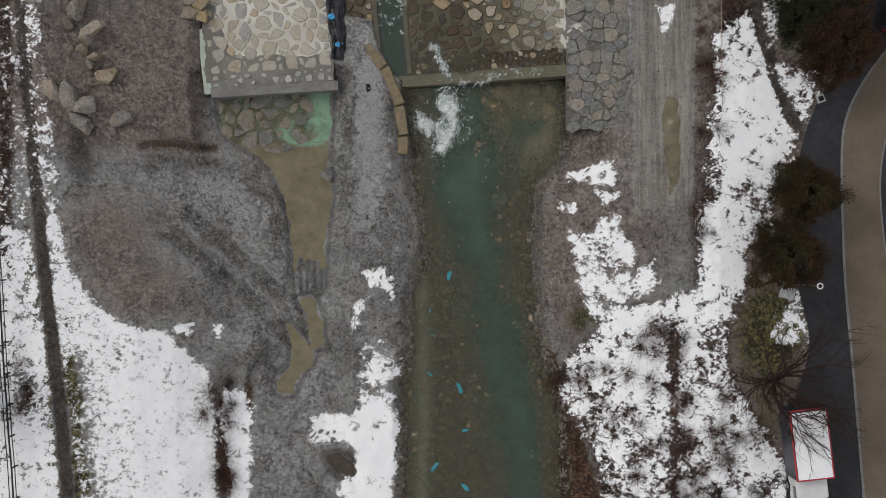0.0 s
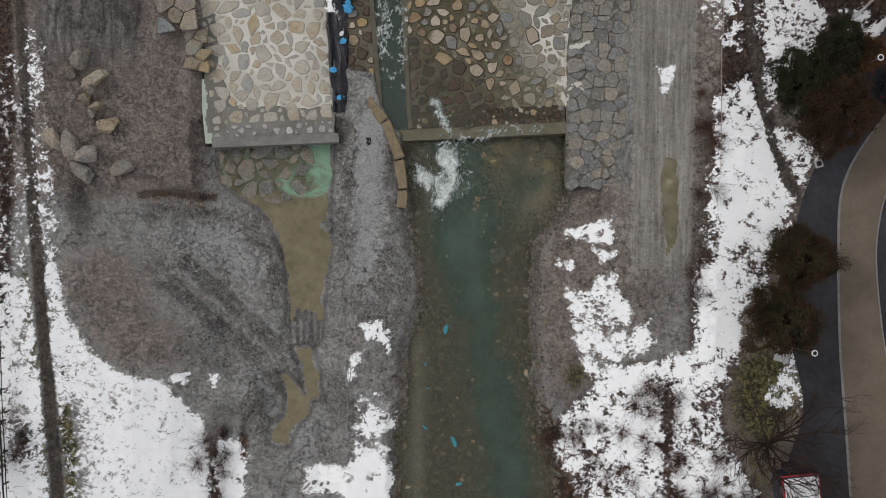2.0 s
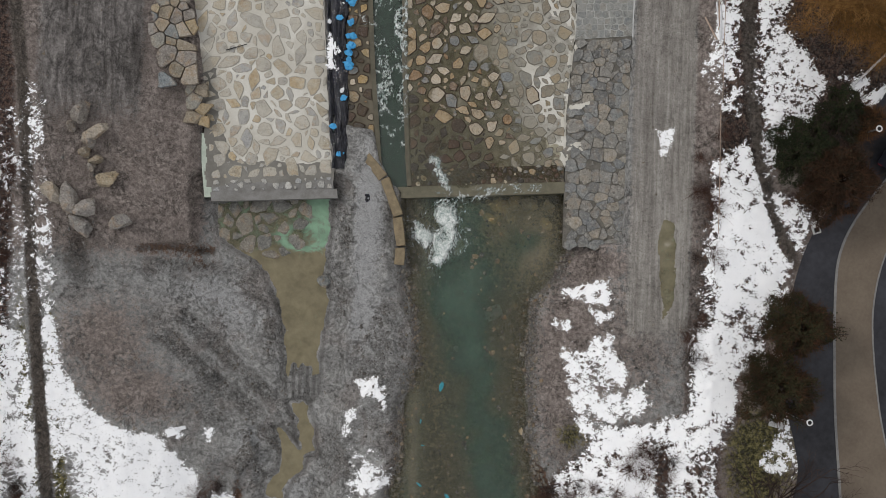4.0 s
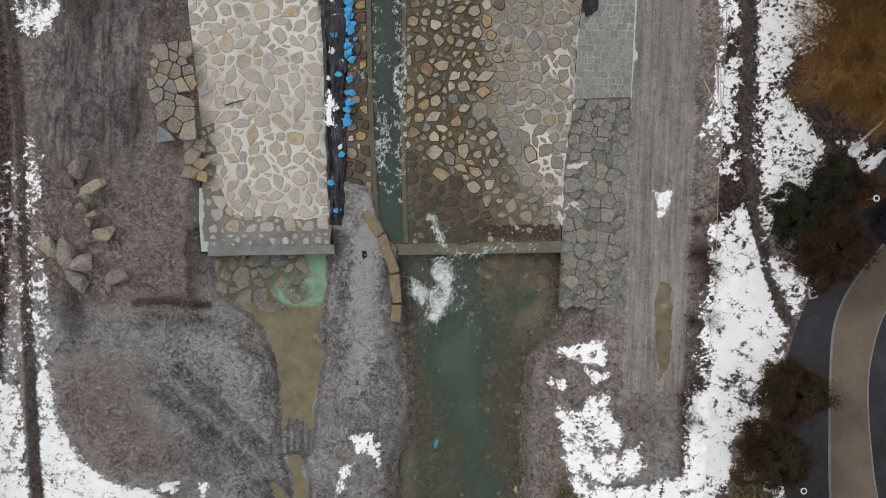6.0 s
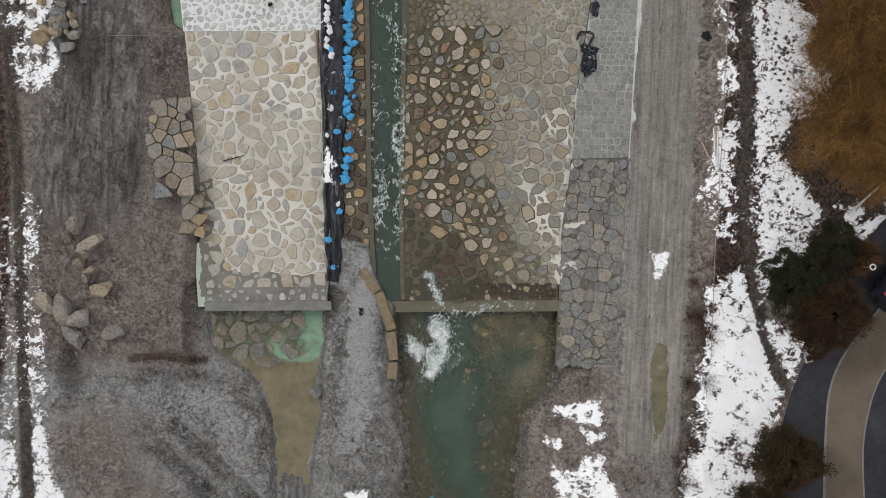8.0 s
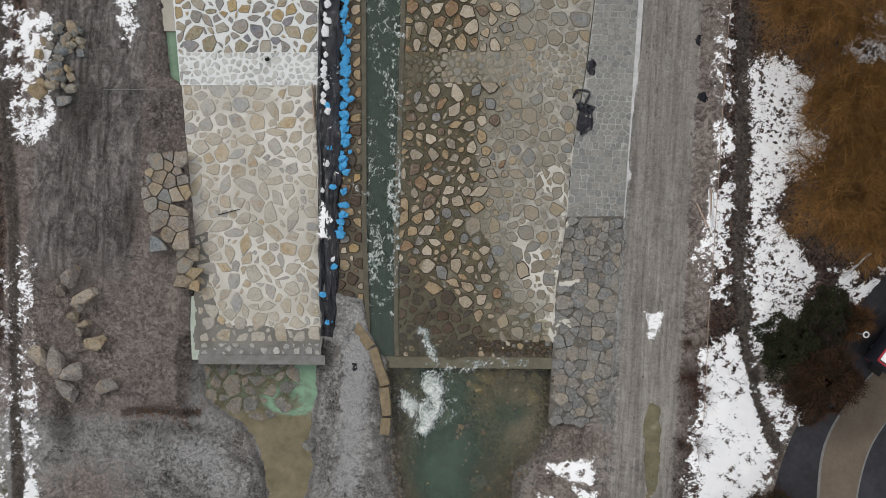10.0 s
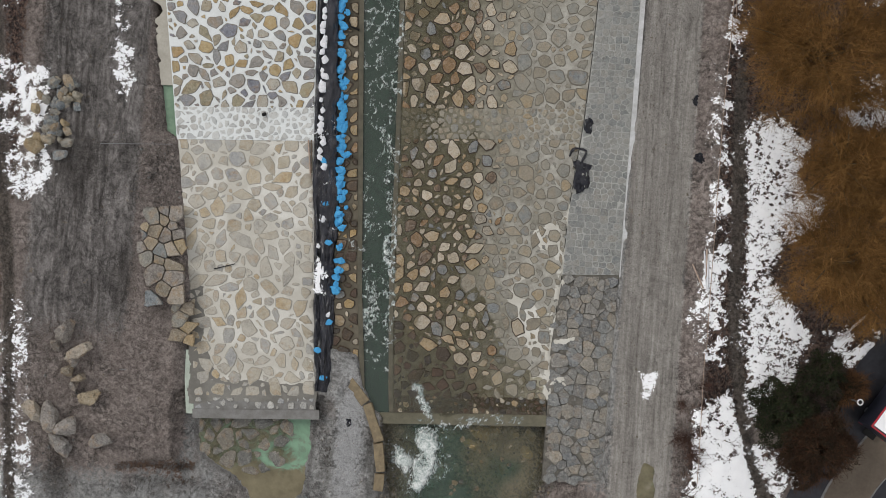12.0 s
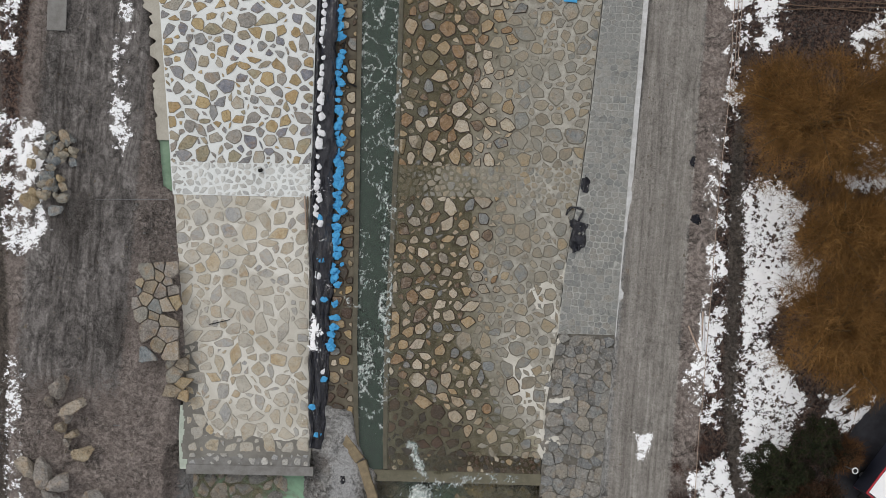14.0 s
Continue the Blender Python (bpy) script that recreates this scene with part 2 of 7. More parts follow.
def veiled(n, a, b, scale):
    """Lets the ground show where the layer is too thin: thick tells its depth, and grains break its edge."""
    v = n.math("ADD", n.attr("thick"), n.math("MULTIPLY", n.math("SUBTRACT", n.noise(scale, 5, 0.7, stretch=(0.9, 1.12, 1), warp=0.7, turn=18), 0.5), a * 1.6))
    v = n.math("ADD", v, n.math("MULTIPLY", n.math("SUBTRACT", n.noise(scale * 3.5, 3, 0.7), 0.5), b))
    tr = n.t.nodes.new("ShaderNodeBsdfTransparent")
    m = n.t.nodes.new("ShaderNodeMixShader")
    n.put(n.range(v, -0.06, 0.10), m.inputs[0])
    n.t.links.new(tr.outputs[0], m.inputs[1]), n.t.links.new(n.bsdf.outputs[0], m.inputs[2])
    n.t.links.new(m.outputs[0], n.out.inputs[0])
    return n.mat


def mat_foam():
    n = Nodes("white_water_foam")
    fine = n.noise(7, 5, 0.7, warp=1.0)
    n.bump(fine, 0.8, 0.1)
    # grey-green hollows are shading put into the colour, to give the foam volume
    n.done(n.mix(n.range(n.math("ADD", n.math("MULTIPLY", fine, 0.5), n.math("MULTIPLY", n.noise(1.9, 5, 0.6, warp=1.2), 0.5)), 0.40, 0.58), (0.25, 0.33, 0.31), (0.82, 0.85, 0.84)), 0.5, 0.4)
    v = n.math("ADD", n.attr("thick"), n.math("MULTIPLY", n.math("SUBTRACT", n.noise(2.2, 5, 0.62, stretch=(1.5, 0.8, 1), warp=2.2), 0.5), 2.2))
    tr = n.t.nodes.new("ShaderNodeBsdfTransparent")
    m = n.t.nodes.new("ShaderNodeMixShader")
    n.put(n.range(v, -0.05, 0.65), m.inputs[0])
    n.t.links.new(tr.outputs[0], m.inputs[1]), n.t.links.new(n.bsdf.outputs[0], m.inputs[2])
    n.t.links.new(m.outputs[0], n.out.inputs[0])
    return n.mat


def mat_snow():
    n = Nodes("thin_snow")
    big, fine = n.noise(1.2, 5), n.noise(16, 4)
    c = n.mix(n.range(big, 0.35, 0.7), (0.91, 0.925, 0.955), (0.955, 0.965, 0.985))
    c = n.mix(n.range(fine, 0.6, 0.8, 0, 0.4), c, (0.58, 0.56, 0.57))
    n.bump(fine, 0.4, 0.05)
    n.done(c, 0.75, 0.25)
    return veiled(n, 2.6, 2.0, 4.0)


def mat_twig(name, tones, rough=0.8):
    n = Nodes(name)
    c = n.ramp(n.island(), *[(i / len(tones), c) for i, c in enumerate(tones)])
    c = n.mix(n.range(n.noise(0.7, 4), 0.38, 0.64, 0, 0.65), c, tuple(v * 0.42 for v in tones[0]))
    return n.done(c, rough, 0.15)


def mat_mortar(name, pale, dull, stain, lo=0.45, hi=0.62):
    """Trowelled mortar with damp and dirty areas."""
    n = Nodes(name)
    big, mid, fine = n.noise(0.28, 5, 0.55, warp=0.6), n.noise(2.0, 5), n.noise(18, 4)
    c = n.mix(n.range(big, lo, hi), dull, pale)
    c = n.mix(n.range(mid, 0.5, 0.75, 0, 0.55), c, stain)
    c = n.mix(n.range(fine, 0.35, 0.65, 0.25, 0.0), c, tuple(v * 0.6 for v in dull))
    n.bump(n.math("ADD", mid, n.math("MULTIPLY", fine, 0.5)), 0.4, 0.05)
    return n.done(c, 0.85, 0.25)


def mat_ramp_mortar():
    """Mortar of the river ramp: brown silt towards the channel, pale and dry towards the bank."""
    n = Nodes("river_ramp_mortar")
    sep = n.t.nodes.new("ShaderNodeSeparateXYZ")
    n.put(n.pos, sep.inputs[0])
    big, mid, fine = n.noise(0.3, 6, 0.6), n.range(n.noise(1.8, 6, 0.65), 0.35, 0.65), n.range(n.noise(14, 6, 0.75), 0.36, 0.64)
    side = n.range(n.math("ADD", sep.outputs[0], n.math("MULTIPLY", n.math("SUBTRACT", big, 0.5), 12)), 1.8, 6.8)
    wet = n.mix(mid, (0.140, 0.130, 0.096), (0.245, 0.228, 0.172))
    dry = n.mix(mid, (0.27, 0.257, 0.222), (0.46, 0.445, 0.40))
    c = n.mix(side, wet, dry)
    c = n.mix(n.range(fine, 0.0, 0.5, 0.4, 0.0), c, n.mix(0.5, c, (0.05, 0.045, 0.04)))
    n.bump(n.math("ADD", mid, n.math("MULTIPLY", fine, 0.5)), 0.5, 0.05)
    return n.done(c, 0.8, 0.25)


def mat_plastic(name, c, rough=0.22):
    """Glossy film, crinkled into small facets and long creases that catch the light."""
    n = Nodes(name)
    fine = n.noise(9, 4)
    ridge = n.math("ABSOLUTE", n.math("SUBTRACT", n.noise(2.6, 3, 0.5, stretch=(1.5, 0.32, 1), warp=1.0), 0.5))
    facet = n.math("ADD", n.cells(3.2), n.math("MULTIPLY", n.cells(7.5), 0.4))
    n.bump(n.math("ADD", n.math("MULTIPLY", facet, 0.14), n.math("ADD", n.math("MULTIPLY", ridge, -1.3), n.math("MULTIPLY", fine, 0.03))), 1.0, 0.4)
    n.bsdf.inputs["IOR"].default_value = 1.7
    return n.done(n.mix(n.range(fine, 0.4, 0.7, 0, 0.4), c, tuple(min(1, v * 1.6 + 0.006) for v in c)), rough, 0.5)


GROUND = mat_ground()
SNOW = mat_snow()
SET_STONES = ((0.43, 0.315, 0.16), (0.30, 0.305, 0.305), (0.41, 0.365, 0.275), (0.225, 0.235, 0.275), (0.36, 0.325, 0.225), (0.27, 0.275, 0.29), (0.46, 0.355, 0.19), (0.45, 0.425, 0.365), (0.33, 0.315, 0.29))
WARM_STONES = ((0.45, 0.39, 0.29), (0.37, 0.355, 0.32), (0.47, 0.36, 0.205), (0.315, 0.325, 0.335), (0.46, 0.425, 0.36), (0.40, 0.345, 0.25), (0.35, 0.35, 0.34), (0.43, 0.40, 0.34))
GREY_STONES = ((0.285, 0.265, 0.215), (0.33, 0.30, 0.235), (0.215, 0.23, 0.225), (0.36, 0.285, 0.175), (0.29, 0.28, 0.245), (0.245, 0.215, 0.165), (0.20, 0.225, 0.24), (0.32, 0.27, 0.20))
BROWN_STONES = ((0.42, 0.34, 0.23), (0.26, 0.165, 0.085), (0.45, 0.395, 0.30), (0.31, 0.275, 0.215), (0.20, 0.21, 0.205), (0.36, 0.27, 0.155), (0.50, 0.44, 0.345), (0.17, 0.12, 0.08), (0.39, 0.335, 0.25))
CHIPS = ((0.52, 0.52, 0.50), (0.44, 0.435, 0.41), (0.58, 0.575, 0.55), (0.38, 0.39, 0.395))
PAVERS = ((0.245, 0.255, 0.245), (0.275, 0.283, 0.272), (0.215, 0.228, 0.228), (0.180, 0.195, 0.200), (0.265, 0.262, 0.242))
STONE_TAN = mat_stone("pale_quarry_stone", SET_STONES, bump=0.7)
STONE_WARM = mat_stone("cement_smeared_stone", WARM_STONES, film=(0.53, 0.51, 0.455), filmed=0.52, wear=0.5)
STONE_PALE_S = mat_stone("pale_chip_stone", CHIPS, wear=0.1, island=True, film=(0.66, 0.68, 0.67), filmed=0.6)
STONE_PALE = mat_stone("pale_loose_stone", CHIPS, wear=0.1)
STONE_GREY = mat_stone("grey_quarry_stone", GREY_STONES)
STONE_SILTED = mat_stone("silted_ramp_stone", GREY_STONES, film=(0.27, 0.25, 0.20), filmed=0.62)
STONE_GREY_S = mat_stone("grey_small_stone", GREY_STONES, island=True, film=(0.27, 0.25, 0.20), filmed=0.7)
STONE_BROWN = mat_stone("wet_brown_stone", BROWN_STONES, rough=0.5, bump=0.8)
STONE_SUNK = mat_stone("sunken_brown_stone", ((0.065, 0.046, 0.030), (0.085, 0.060, 0.040), (0.05, 0.042, 0.033), (0.078, 0.047, 0.030)), rough=0.4, wear=0.1, bump=0.25, veins=0.1)
# Stone sides near water: waterline wetness and shadow outline in one dark colour.
STONE_FOOT = mat_plain("wet_shaded_stone_foot", (0.075, 0.052, 0.034), (0.038, 0.027, 0.019), 4.0, 0.35, 0.4)
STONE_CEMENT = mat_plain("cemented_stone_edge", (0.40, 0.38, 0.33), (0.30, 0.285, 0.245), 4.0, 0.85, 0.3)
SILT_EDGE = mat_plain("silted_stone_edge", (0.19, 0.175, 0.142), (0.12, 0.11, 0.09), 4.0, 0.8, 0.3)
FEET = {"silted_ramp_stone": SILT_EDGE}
# Edge shadow around the upper ramp's stones, put into a darker colour.
STONE_EDGE = mat_plain("shaded_stone_edge", (0.24, 0.225, 0.195), (0.17, 0.155, 0.13), 4.0, 0.8, 0.3)
STONE_RIP = mat_stone("dark_split_stone", ((0.235, 0.235, 0.222), (0.270, 0.255, 0.222), (0.185, 0.202, 0.215), (0.295, 0.272, 0.230), (0.205, 0.218, 0.220), (0.160, 0.165, 0.165), (0.250, 0.243, 0.225)), wear=0.25, bump=1.0, film=(0.27, 0.255, 0.225), filmed=0.2, veins=1.5)
STONE_PAVE = mat_stone("grey_paving_stone", PAVERS, wear=0.1, film=(0.28, 0.282, 0.265), filmed=0.42)
BOULDER = mat_stone("rough_boulder", ((0.38, 0.335, 0.275), (0.32, 0.29, 0.255), (0.43, 0.36, 0.25), (0.26, 0.235, 0.21), (0.25, 0.235, 0.22), (0.31, 0.285, 0.26), (0.30, 0.255, 0.19)), bump=1.0, veins=1.3)
BOULDER_WET = mat_stone("wet_boulder", ((0.20, 0.195, 0.175), (0.155, 0.155, 0.142), (0.22, 0.20, 0.165)), rough=0.3, bump=0.9)
OCHRE_STONE = mat_stone("ochre_river_stone", ((0.40, 0.29, 0.13), (0.33, 0.25, 0.13), (0.28, 0.23, 0.15), (0.24, 0.20, 0.13)), rough=0.4)
BLOCK = mat_plain("ochre_cut_stone", (0.27, 0.215, 0.135), (0.15, 0.12, 0.08), 2.5, 0.8, bump=0.8)
MORTAR_PALE = mat_mortar("pale_mortar", (0.70, 0.69, 0.645), (0.53, 0.51, 0.455), (0.58, 0.56, 0.505))
MORTAR_WHITE = mat_mortar("fresh_white_mortar", (0.755, 0.785, 0.785), (0.67, 0.695, 0.695), (0.62, 0.63, 0.62), 0.3, 0.5)
MORTAR_WET = mat_mortar("silted_wet_mortar", (0.160, 0.142, 0.107), (0.100, 0.087, 0.064), (0.186, 0.169, 0.140))
MORTAR_PAVE = mat_mortar("paving_mortar", (0.40, 0.405, 0.385), (0.31, 0.313, 0.30), (0.43, 0.425, 0.40))
DARK_BED = mat_plain("gritty_dark_bedding", (0.17, 0.16, 0.14), (0.08, 0.075, 0.066), 3.0, 0.9)
CREAM = mat_plain("cream_cement_wash", (0.46, 0.44, 0.385), (0.33, 0.31, 0.265), 1.0, 0.85)
MORTAR_EDGE = mat_mortar("rough_grey_mortar", (0.235, 0.228, 0.208), (0.17, 0.163, 0.147), (0.28, 0.27, 0.245))
CEMENT_GREEN = mat_plain("green_cement_wash", (0.50, 0.56, 0.49), (0.36, 0.41, 0.35), 1.2, 0.8)
RAMP_MORTAR = mat_ramp_mortar()
CONCRETE = mat_plain("site_concrete", (0.241, 0.239, 0.235), (0.154, 0.149, 0.139), 1.8, 0.85)
CONCRETE_PALE = mat_plain("pale_concrete", (0.579, 0.587, 0.599), (0.386, 0.388, 0.385), 1.5, 0.85)
KERB_WET = mat_plain("algae_concrete", (0.160, 0.148, 0.104), (0.095, 0.089, 0.062), 1.6, 0.5)
KERB_BROWN = mat_plain("silted_kerb_concrete", (0.125, 0.114, 0.082), (0.070, 0.064, 0.047), 2.2, 0.5)
GREEN_WATER = mat_plain("milky_green_water", (0.22, 0.33, 0.23), (0.14, 0.22, 0.15), 0.6, 0.15, 0.4, 0.05)
# Large bluish patches put the wet lane's sky reflections into the base colour.
ASPHALT = mat_plain("wet_asphalt", (0.034, 0.035, 0.044), (0.008, 0.008, 0.011), 0.3, 0.5, 0.35, 0.3)
TANROAD = mat_plain("buff_road_surface", (0.165, 0.135, 0.105), (0.125, 0.10, 0.078), 0.6, 0.85, 0.2, 0.2)
KERB_STONE = mat_plain("granite_kerb", (0.24, 0.235, 0.23), (0.15, 0.15, 0.15), 3)
TARP = mat_plastic("black_plastic_sheet", (0.009, 0.010, 0.018), 0.10)
WHITE_BAG = mat_plain("white_woven_sack", (0.78, 0.79, 0.82), (0.60, 0.61, 0.64), 4, 0.6)
BLUE_BAG = mat_plain("blue_woven_sack", (0.085, 0.42, 0.74), (0.045, 0.27, 0.56), 3, 0.45)
TEAL_BIT = mat_plain("sunken_blue_plastic", (0.06, 0.34, 0.42), (0.03, 0.22, 0.28), 6, 0.5)
TIMBER = mat_plain("weathered_timber", (0.17, 0.13, 0.095), (0.09, 0.07, 0.05), 5, 0.85)
TIMBER_PALE = mat_plain("pale_batten", (0.50, 0.40, 0.33), (0.30, 0.22, 0.17), 5, 0.8)
TIMBER_DARK = mat_plain("dark_fence_timber", (0.045, 0.04, 0.036), (0.022, 0.02, 0.018), 5, 0.85)
STEEL = mat_plain("galvanised_steel", (0.34, 0.35, 0.36), (0.24, 0.25, 0.26), 5, 0.4, 0.5, 0.1, 0.8)
RUST = mat_plain("rusty_bar", (0.19, 0.13, 0.09), (0.10, 0.06, 0.04), 9, 0.8)
PAINT_WHITE = mat_plain("white_vehicle_paint", (0.72, 0.72, 0.73), (0.62, 0.62, 0.63), 2, 0.35, 0.5, 0.05)
PAINT_RED = mat_plain("red_trim_paint", (0.52, 0.025, 0.045), (0.36, 0.02, 0.03), 3, 0.4, 0.5, 0.05)
DARK_GLASS = mat_plain("dark_vehicle_glass", (0.012, 0.013, 0.016), (0.008, 0.009, 0.01), 2, 0.08, 0.6, 0.0)
RUBBER = mat_plain("tyre_rubber", (0.018, 0.018, 0.018), (0.01, 0.01, 0.01), 8, 0.8)
BARK = mat_plain("dark_bark", (0.055, 0.042, 0.034), (0.025, 0.019, 0.015), 6, 0.9, bump=0.9)
BARK_WILLOW = mat_plain("willow_bark", (0.13, 0.09, 0.05), (0.06, 0.04, 0.022), 6, 0.9, bump=0.9)
TWIG_WILLOW = mat_twig("orange_willow_shoots", ((0.165, 0.085, 0.026), (0.29, 0.152, 0.045), (0.07, 0.036, 0.015), (0.40, 0.225, 0.080), (0.21, 0.112, 0.036)))
TWIG_RED = mat_twig("red_brown_twigs", ((0.058, 0.030, 0.019), (0.034, 0.021, 0.015), (0.10, 0.046, 0.023)))
TWIG_DARK = mat_twig("dark_twigs", ((0.045, 0.032, 0.028), (0.03, 0.022, 0.02), (0.07, 0.045, 0.038)))
TWIG_BRUSH = mat_twig("red_brown_brush", ((0.10, 0.058, 0.048), (0.065, 0.04, 0.036), (0.15, 0.085, 0.062)))
LEAF_DARK = mat_twig("dark_evergreen_leaves", ((0.032, 0.034, 0.016), (0.022, 0.025, 0.012), (0.055, 0.05, 0.024)))
LEAF_BROWN = mat_twig("dark_brown_leaves", ((0.026, 0.022, 0.013), (0.040, 0.028, 0.017), (0.017, 0.017, 0.010), (0.066, 0.036, 0.021)))
LEAF_GREEN = mat_twig("deep_green_needles", ((0.020, 0.030, 0.013), (0.014, 0.021, 0.010), (0.040, 0.045, 0.020)))
TWIG_RUSSET = mat_twig("russet_twigs", ((0.13, 0.062, 0.026), (0.08, 0.042, 0.022), (0.18, 0.085, 0.034)))
SIDE_PANEL = mat_plain("dark_blue_panel", (0.03, 0.035, 0.055), (0.02, 0.022, 0.035), 2, 0.4, 0.5, 0.05)
PEBBLE = mat_stone("dull_pebble", ((0.13, 0.12, 0.10), (0.09, 0.085, 0.075), (0.18, 0.165, 0.14), (0.07, 0.066, 0.06)), island=True)
RIVER_W = mat_water("river_water", (0.90, 0.92, 0.84), (0.058, 0.112, 0.078), 1.0, 0.06, 2.2, "depth", shoal=(0.235, 0.208, 0.140), weed=(0.040, 0.050, 0.028))
CHANNEL_W = mat_water("channel_water", (0.5, 0.62, 0.52), (0.056, 0.088, 0.066), 0.66, 0.1, 3.0, None, 0.6, cloudy=2.2)
FILM_W = mat_water("shallow_water", (0.92, 0.90, 0.82), (0.215, 0.220, 0.168), 1.0, 0.12, 4.0, "depth", 0.3)
FOAM = mat_foam()


# ---- small tools ----
def mesh_of(name, verts, faces, mat, smooth=False):
    me = bpy.data.meshes.new(name)
    me.from_pydata([tuple(v) for v in verts], [], [tuple(f) for f in faces])
    me.materials.append(mat)
    if smooth:
        me.polygons.foreach_set("use_smooth", [True] * len(me.polygons))
    me.update()
    return me


def bm_mesh(name, bm, mat, smooth=False):
    me = bpy.data.meshes.new(name)
    bm.normal_update()
    bm.to_mesh(me)
    bm.free()
    me.materials.append(mat)
    if smooth:
        me.polygons.foreach_set("use_smooth", [True] * len(me.polygons))
    return me


def part(name, me, parent, m=None, label=""):
    ob = new(name, me)
    ob.parent = parent
    if m is not None:
        ob.matrix_basis = m
    return tagged(ob, label) if label else ob


def thing(name, label, category, m=None, group="", kind="", data=None):
    ob = new(name, data)
    if m is not None:
        ob.matrix_basis = m
    return tagged(ob, label, category, group, kind)


def box(bm, cx, cy, cz, sx, sy, sz, bevel=0.0, m=None):
    r = bmesh.ops.create_cube(bm, size=1.0)["verts"]
    bmesh.ops.scale(bm, vec=(sx, sy, sz), verts=r)
    if bevel:
        edges = list({e for v in r for e in v.link_edges})
        out = bmesh.ops.bevel(bm, geom=edges, offset=bevel, segments=2, profile=0.5, affect="EDGES")
        r = list({v for f in out["faces"] for v in f.verts} | {v for v in r if v.is_valid})
    bmesh.ops.translate(bm, vec=(cx, cy, cz), verts=r)
    if m is not None:
        bmesh.ops.transform(bm, matrix=m, verts=r)
    return r


def tube(verts, faces, pts, radii, sides=5):
    """Adds a tapered tube along pts to the lists."""
    base = len(verts)
    for i, p in enumerate(pts):
        p = Vector(p)
        d = (Vector(pts[min(i + 1, len(pts) - 1)]) - Vector(pts[max(i - 1, 0)])).normalized()
        a = d.cross(Vector((0.31, 0.17, 0.93)))
        a = (a if a.length > 1e-3 else d.cross(Vector((1, 0, 0)))).normalized()
        b = d.cross(a)
        for k in range(sides):
            w = 2 * math.pi * k / sides
            verts.append(tuple(p + (a * math.cos(w) + b * math.sin(w)) * radii[i]))
    for i in range(len(pts) - 1):
        for k in range(sides):
            j, q = base + i * sides, (k + 1) % sides
            faces.append((j + k, j + q, j + sides + q, j + sides + k))
    faces.append(tuple(base + k for k in reversed(range(sides))))
    faces.append(tuple(base + (len(pts) - 1) * sides + k for k in range(sides)))


TABLE = np.random.RandomState(7).rand(256, 256) * 2 - 1


def vnoise(x, y, seed=0):
    """Smooth value noise in -1..1 on arrays."""
    x, y = np.asarray(x, float) + seed * 17.31, np.asarray(y, float) + seed * 9.77
    i, j = np.floor(x).astype(int), np.floor(y).astype(int)
    u, v = x - i, y - j
    u, v = u * u * (3 - 2 * u), v * v * (3 - 2 * v)
    g = lambda a, b: TABLE[a & 255, b & 255]
    return (g(i, j) * (1 - u) + g(i + 1, j) * u) * (1 - v) + (g(i, j + 1) * (1 - u) + g(i + 1, j + 1) * u) * v


def fbm(x, y, size, octaves=4, seed=0, gain=0.5):
    out, amp, total = 0.0, 1.0, 0.0
    for o in range(octaves):
        c, s = math.cos(0.55 + 0.9 * o), math.sin(0.55 + 0.9 * o)
        k = 2.0 ** o / size
        out = out + amp * vnoise((c * x - s * y) * k, (s * x + c * y) * k, seed + 3 * o)
        total += amp
        amp *= gain
    return out / total * 1.6


def inside(poly, x, y):
    """Signed distance in metres to an outline, positive inside."""
    x, y = np.asarray(x, float), np.asarray(y, float)
    d, odd = np.full(x.shape, 1e9), np.zeros(x.shape, bool)
    for (ax, ay), (bx, by) in zip(poly, poly[1:] + poly[:1]):
        ex, ey = bx - ax, by - ay
        t = np.clip(((x - ax) * ex + (y - ay) * ey) / (ex * ex + ey * ey + 1e-9), 0, 1)
        d = np.minimum(d, np.hypot(x - ax - t * ex, y - ay - t * ey))
        cross = ((ay > y) != (by > y)) & (x < ex * (y - ay) / (ey if abs(ey) > 1e-9 else 1e-9) + ax)
        odd ^= cross
    return np.where(odd, d, -d)


def smooth(x, a, b):
    t = np.clip((np.asarray(x, float) - a) / (b - a), 0, 1)
    return t * t * (3 - 2 * t)


def along(points, y):
    """x of a line that runs up the site, at y; points as (x, y), from low y to high."""
    return np.interp(y, [p[1] for p in points], [p[0] for p in points])


# ---- plan, in metres ----
POOL = [(-15.3, 10.9), (-7.5, 10.9), (-7.7, 5.4), (-7.5, 3.9), (-7.8, 1.6), (-7.9, 0.4), (-8.1, -2.6), (-8.5, -3.0), (-8.6, -0.9), (-9.1, -0.8), (-9.1, -1.1), (-9.5, -1.1), (-9.6, -0.8), (-9.8, -0.7), (-9.8, -2.3), (-10.3, -2.5), (-10.3, 0.0), (-10.4, 2.1), (-11.0, 3.7), (-11.5, 4.7), (-11.7, 5.4), (-12.6, 6.4), (-13.6, 6.9), (-14.9, 7.8), (-15.3, 9.3)]
PUDDLE = [(-9.9, -3.3), (-8.8, -3.0), (-8.2, -4.6), (-8.1, -6.0), (-7.8, -6.6), (-8.6, -6.8), (-8.8, -7.6), (-9.5, -8.4), (-10.1, -9.9), (-10.9, -10.0), (-11.5, -9.6), (-11.5, -8.9), (-11.1, -8.2), (-10.4, -8.0), (-10.3, -6.5), (-10.8, -5.2), (-10.5, -5.0), (-10.0, -5.5), (-9.1, -6.3), (-9.4, -5.0)]
